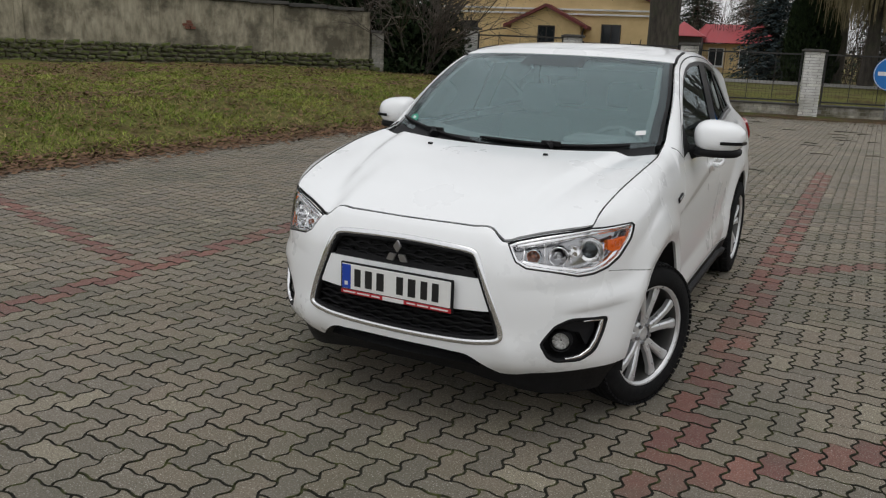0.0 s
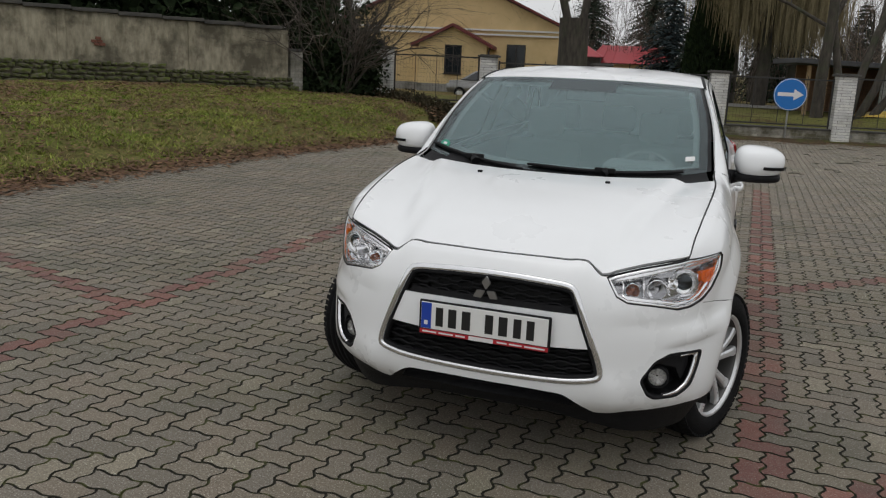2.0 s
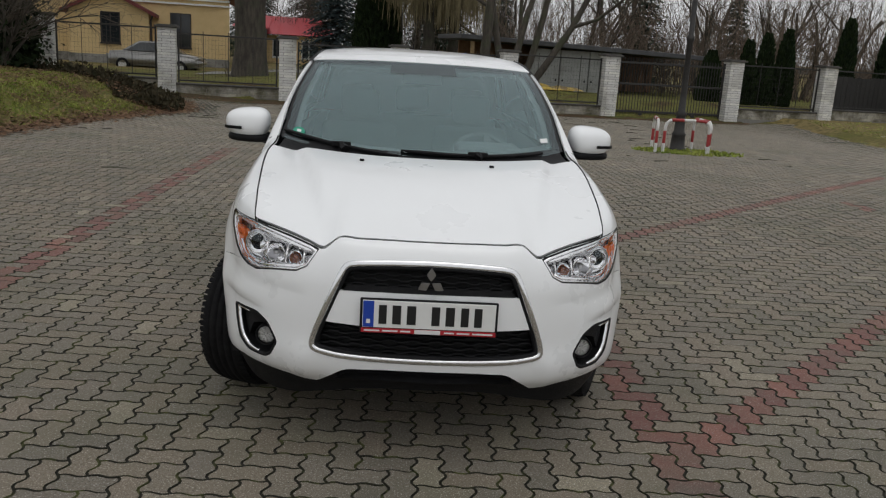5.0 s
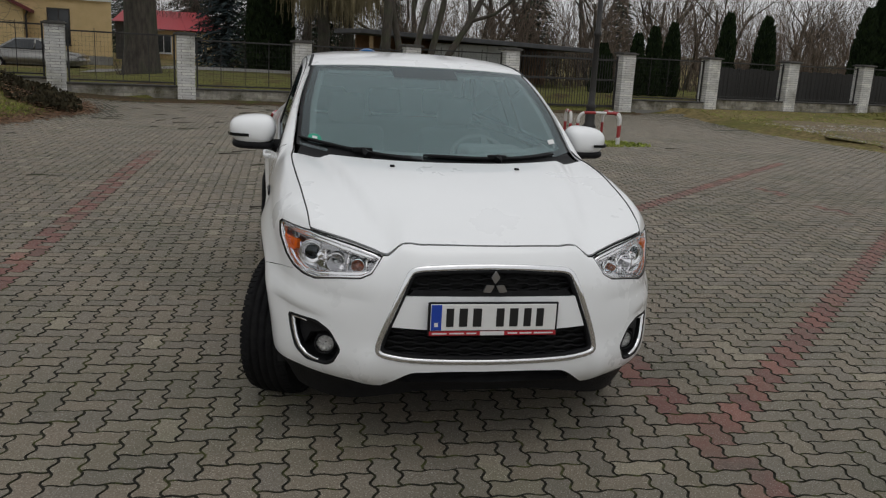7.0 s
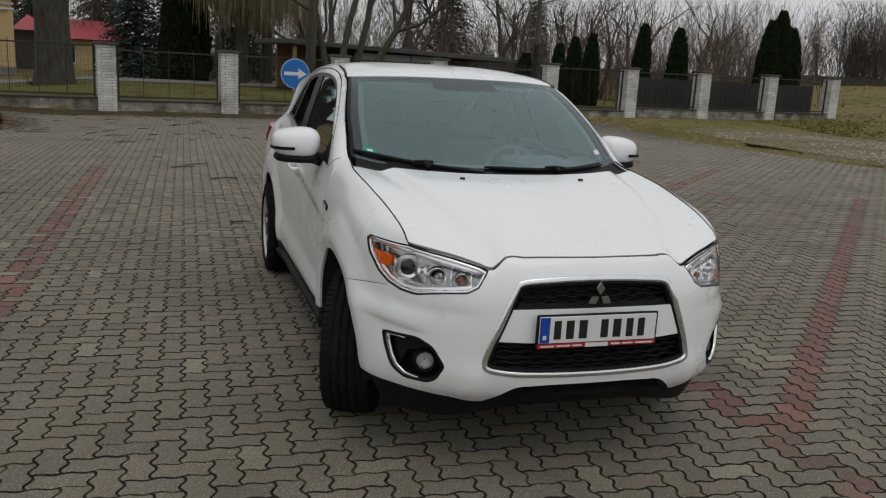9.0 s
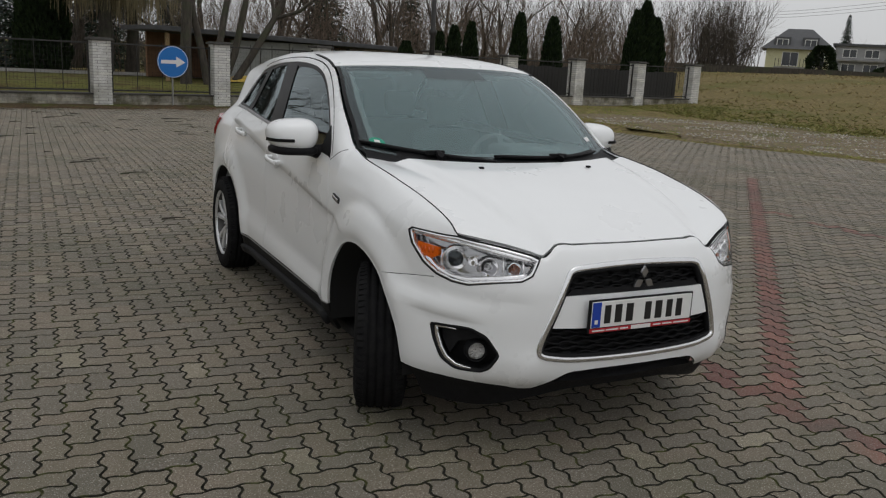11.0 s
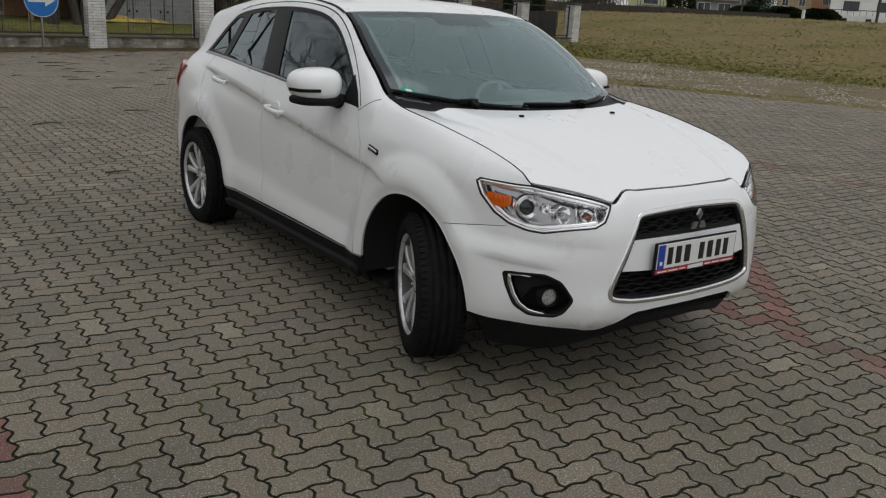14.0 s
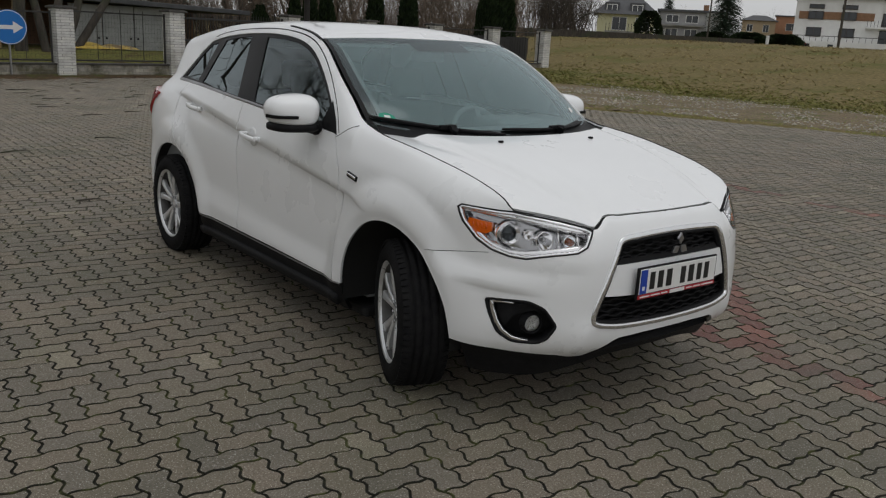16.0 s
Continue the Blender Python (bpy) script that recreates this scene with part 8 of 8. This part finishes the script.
blades(7000, on_field, 0.045, 0.012, STRAW, "dry_grass", "dry pale grass on the meadow", 8, 2.2)
blades(6000, on_field, 0.045, 0.012, BLADE, "grass", "green tufts on the meadow", 9, 2.2)


def on_meadow(g):
    y = g.uniform(-6, 60)
    x = field_edge(min(y, 26)) + 8 + g.random() ** 0.8 * 40
    if y > fence_y(x) - 0.4 and x < 27:
        return None
    if noise.noise((x * 0.22, y * 0.22, 6)) + 0.25 * g.gauss(0, 1) < 0.0:
        return None
    return x, y


def by_gravel(g):
    y = g.uniform(-6, 30)
    x = field_edge(min(y, 26)) + 7.0 + abs(g.gauss(0, 3.5))
    if y > fence_y(x) - 0.4 and x < 27:
        return None
    return x, y


blades(4500, on_meadow, 0.085, 0.026, WEED, "withered_weeds", "brown withered weeds across the meadow", 21, 2.0)
blades(9000, on_meadow, 0.09, 0.030, STRAW, "dry_grass", "dry pale tufts across the meadow", 22, 1.6)
blades(7000, by_gravel, 0.06, 0.030, MEADOW, "grass", "greener grass beside the gravel", 23, 2.4)


def fallen(n, place, size, name, label, seed):
    rng = random.Random(seed)
    vs, fs = [], []
    for _ in range(n):
        p = place(rng)
        if p is None:
            continue
        x, y, z = p
        s, a = size * rng.uniform(0.6, 1.4), rng.uniform(0, 6.283)
        c, sn = math.cos(a) * s, math.sin(a) * s
        t1, t2 = rng.uniform(0, 0.6) * s, rng.uniform(-0.3, 0.5) * s
        o = len(vs)
        vs += [(x - c, y - sn, z + t1), (x - sn * 0.55, y + c * 0.55, z + 0.004), (x + c, y + sn, z + max(0.004, t2)), (x + sn * 0.55, y - c * 0.55, z + 0.004 + t1 * 0.5)]
        fs.append((o, o + 1, o + 2, o + 3))
    tagged(solid(name, vs, fs, LEAF), label, "leaves", kind="stuff")


def edge_leaf(g):
    y = g.uniform(-2, 21)
    d = g.gauss(0.18, 0.24)
    x = bank_edge(y) - d
    return x, y, max(lot_z(x, y) + 0.006, ground_z(x, y) + 0.01)


def bank_leaf(g):
    p = on_bank(g)
    if p is None or noise.noise((p[0] * 0.75, p[1] * 0.75, 8)) + 0.6 * noise.noise((p[0] * 2.3, p[1] * 2.3, 4)) + g.gauss(0, 0.3) > 0.15:
        return None
    return p[0], p[1], ground_z(*p) + 0.04


def fence_leaf(g):
    x = g.uniform(-8, 12)
    y = fence_y(x) - 0.3 - abs(g.gauss(0, 0.8 if x < 4 else 0.35))
    return x, y, lot_z(x, y) + 0.012


fallen(11500, edge_leaf, 0.042, "fallen_leaves", "brown leaf litter along the kerb of the bank", 12)
fallen(27000, bank_leaf, 0.044, "fallen_leaves", "brown leaves scattered on the bank", 13)
fallen(7500, fence_leaf, 0.030, "fallen_leaves", "brown leaf litter along the fence foot", 14)


def far_bank(g):
    """Where the bank runs out by the fence, under leaves and creeper."""
    y = g.uniform(16.8, 22.3)
    return bank_edge(y) - 0.1 - g.random() ** 1.2 * (1.2 + 0.75 * (y - 16.8)), y


def litter_leaf(g):
    x, y = far_bank(g)
    return x, y, max(lot_z(x, y), ground_z(x, y)) + 0.01 + abs(g.gauss(0, 0.05))


def creeper_place(g):
    x, y = far_bank(g)
    lump = max(0.0, noise.noise((x * 1.1, y * 1.1, 7)) + 0.25)
    return Vector((x, y, max(lot_z(x, y), ground_z(x, y)) + g.random() * (0.05 + 0.38 * lump))), Vector((g.gauss(0, 0.6), g.gauss(0, 0.6), 1))


fallen(7000, litter_leaf, 0.045, "fallen_leaves", "dark leaf litter at the bank's far end", 15)
tagged(blob_leaves(random.Random(16), 6500, creeper_place, 0.075, CREEPER, "creeper", None, "", 1.0), "low dark creeper and dead stems at the bank's far end", "creeper", kind="stuff")


def lot_twigs():
    rng = random.Random(17)
    s = Strands()
    for _ in range(120):
        x, y = rng.uniform(-6, 7), rng.uniform(4.5, 23)
        if rng.random() < 0.5 or x > 2 and y < 11:
            y = 14 + rng.random() * 9
        a, ln = rng.gauss(0, 0.5), rng.uniform(0.08, 0.45)
        d = Vector((math.cos(a), math.sin(a), 0))
        p = Vector((x, y, lot_z(x, y) + 0.018))
        s.add([p, p + d * ln * 0.5 + Vector((rng.gauss(0, 0.03), rng.gauss(0, 0.03), 0.01)), p + d * ln], [0.011, 0.009, 0.004], 4)
    tagged(s.made("fallen_twigs", BARK, None), "thin dark twigs fallen on the paving", "twigs", kind="stuff")
    vs, fs = [], []
    for _ in range(900):
        a, r = rng.uniform(0, 6.283), rng.random() ** 0.5
        x, y = 5.75 + 1.15 * r * math.cos(a), 13.75 + 0.75 * r * math.sin(a)
        o = len(vs)
        h = rng.uniform(0.01, 0.05)
        z = lot_z(x, y)
        vs += [(x - 0.02, y, z + 0.004), (x + 0.02, y, z + 0.004), (x + rng.gauss(0, 0.03), y + rng.gauss(0, 0.03), z + h + 0.012)]
        fs.append((o, o + 1, o + 2))
    tagged(solid("moss_patch", vs, fs, BLADE), "moss and grass round the lamp post's foot", "moss", kind="stuff")


lot_twigs()

# ---- the block paving: wavy concrete pavers in herringbone ----
U = 0.1125
PAVE_X, PAVE_Y = -0.025, 0.0775      # a corner of the lattice
JOINT_W = 0.0076
WAVE_H = tuple((k / 6, 0.0074 * math.sin(math.pi * k / 3)) for k in range(6))
WAVE_V = tuple((k / 6, -0.0135 * math.sin(math.pi * k / 3)) for k in range(6))


def paver_outline(along_x):
    """The outline of a paver of two cells by one, corner first, anticlockwise."""
    w, h = (2, 1) if along_x else (1, 2)
    pts = []
    for i in range(w):
        pts += [((i + t) * U, d) for t, d in WAVE_H]
    for j in range(h):
        pts += [(w * U + d, (j + t) * U) for t, d in WAVE_V]
    for i in range(w, 0, -1):
        pts += [(i * U, h * U)] + [((i - 1 + t) * U, h * U + d) for t, d in WAVE_H[:0:-1]]
    for j in range(h, 0, -1):
        pts += [(0, j * U)] + [(d, (j - 1 + t) * U) for t, d in WAVE_V[:0:-1]]
    return pts


def paver_rings(along_x):
    o = paver_outline(along_x)
    return inset(o, JOINT_W * 0.5), inset(o, JOINT_W * 0.5 + 0.0022)


def paver_places(x0, x1, y0, y1):
    """Corner and direction of each paver of the herringbone."""
    i0, i1, j0, j1 = math.floor((x0 - PAVE_X) / U), math.ceil((x1 - PAVE_X) / U), math.floor((y0 - PAVE_Y) / U), math.ceil((y1 - PAVE_Y) / U)
    out = []
    for i in range(i0, i1):
        for j in range(j0, j1):
            k = (i - j - 3) % 4
            if k == 0:
                out.append((i, j, True))
            elif k == 3:
                out.append((i, j, False))
    return out


def is_red(x, y):
    for line in (1.10, -2.725):
        if abs(x - line) < 0.08 and -6 < y < 10:
            return True
    if abs(x - 5.825) < 0.08 and -6 < y < 8 and math.sin(y * 37.0) > -0.2:
        return True
    if x < -2.8 and abs(y - (1.22 - 0.335 * (x + 2.8))) < 0.115:
        return True
    return False


def paver_mesh(along_x, material):
    a, b = paver_rings(along_x)
    n = len(a)
    cx, cy = (U, U / 2) if along_x else (U / 2, U)
    v = [(x - cx, y - cy, -0.03) for x, y in a] + [(x - cx, y - cy, -0.0035) for x, y in a] + [(x - cx, y - cy, 0.0) for x, y in b]
    f = [tuple(range(2 * n, 3 * n))]
    for k in range(n):
        q = (k + 1) % n
        f += [(k, q, n + q, n + k), (n + k, n + q, 2 * n + q, 2 * n + k)]
    me = mesh_of("paver", v, f, material)
    me.materials.append(JOINT)
    me.polygons.foreach_set("material_index", [0] + [1, 1] * n)
    return me


def lay_pavers():
    bed = bpy.data.objects["pavement"]
    data = {(d, r): paver_mesh(d, REDPAVER_OBJ if r else PAVER_OBJ) for d in (True, False) for r in (True, False)}
    rings = {d: paver_rings(d) for d in (True, False)}
    rng = random.Random(7)
    single = {"n": 0}
    heaps = {("near", False): ([], []), ("near", True): ([], []), ("far", False): ([], []), ("far", True): ([], [])}
    sides = {q: [] for q in heaps}          # the walls in the joints carry sand and moss
    for i, j, d in paver_places(-8, 18.5, -10, 26.2):
        x0, y0 = PAVE_X + i * U, PAVE_Y + j * U
        cx, cy = x0 + (U if d else U / 2), y0 + (U / 2 if d else U)
        if not (bank_edge(cy) - 0.25 < cx < field_edge(cy) + 0.02) or cy > fence_y(cx) - 0.32:
            continue
        red = is_red(cx, cy) or (not d and i - j in (10, -22) and 0.95 < cx < 8.2)
        fall = lot_z(cx, cy)
        dz, tx, ty = fall + rng.gauss(0, 0.0009), rng.gauss(0, 0.004), rng.gauss(0, 0.004)
        if -3.0 < cx < -0.85 and -1.35 < cy < 0.95 and single["n"] < 300 and math.hypot(cx + 2.0, cy + 0.2) < 1.35 or (0.9 < cx < 1.35 and -0.8 < cy < 1.3 and single["n"] < 300):
            ob = new("paver", data[(d, red)])
            ob.parent = bed
            ob.matrix_local = Matrix.Translation((cx, cy, dz)) @ Euler((tx, ty, 0)).to_matrix().to_4x4()
            single["n"] += 1
            continue
        near = math.hypot(cx, cy - 0.8) < 5.2
        vs, fs = heaps[("near" if near else "far", red)]
        base = len(vs)
        if near:
            a, b = rings[d]
            for z, ring in ((-0.02, a), (-0.0035, a), (0.0, b)):
                vs.extend((x0 + x, y0 + y, z + dz + tx * (y0 + y - cy) - ty * (x0 + x - cx)) for x, y in ring)
            n = len(a)
            fs.append(tuple(range(base + 2 * n, base + 3 * n)))
            sides[("near", red)] += [0] + [1, 1] * n
            for k in range(n):
                q = (k + 1) % n
                fs.append((base + k, base + q, base + n + q, base + n + k))
                fs.append((base + n + k, base + n + q, base + 2 * n + q, base + 2 * n + k))
        else:
            a, b = rings[d]
            a, b, hop = a[::6], b[::2], 3
            if math.hypot(cx, cy) > 11:
                b, hop = b[::3], 1
            n = len(b)
            vs.extend((x0 + x, y0 + y, fall - 0.012) for x, y in a)
            vs.extend((x0 + x, y0 + y, dz) for x, y in b)
            m = len(a)
            fs.append(tuple(range(base + m, base + m + n)))
            sides[("far", red)] += [0] + [1] * m
            for k in range(m):
                q = (k + 1) % m
                fs.append((base + k, base + q, base + m + hop * q, base + m + hop * k))
    for (zone, red), (vs, fs) in heaps.items():
        me = mesh_of("pavers", vs, fs, REDPAVER_ISL if red else PAVER_ISL)
        me.materials.append(JOINT)
        me.polygons.foreach_set("material_index", sides[(zone, red)])
        ob = new("pavers", me)
        ob.parent = bed
        tagged(ob, "red wavy concrete pavers" if red else "grey wavy concrete pavers in herringbone", kind="stuff")


lay_pavers()
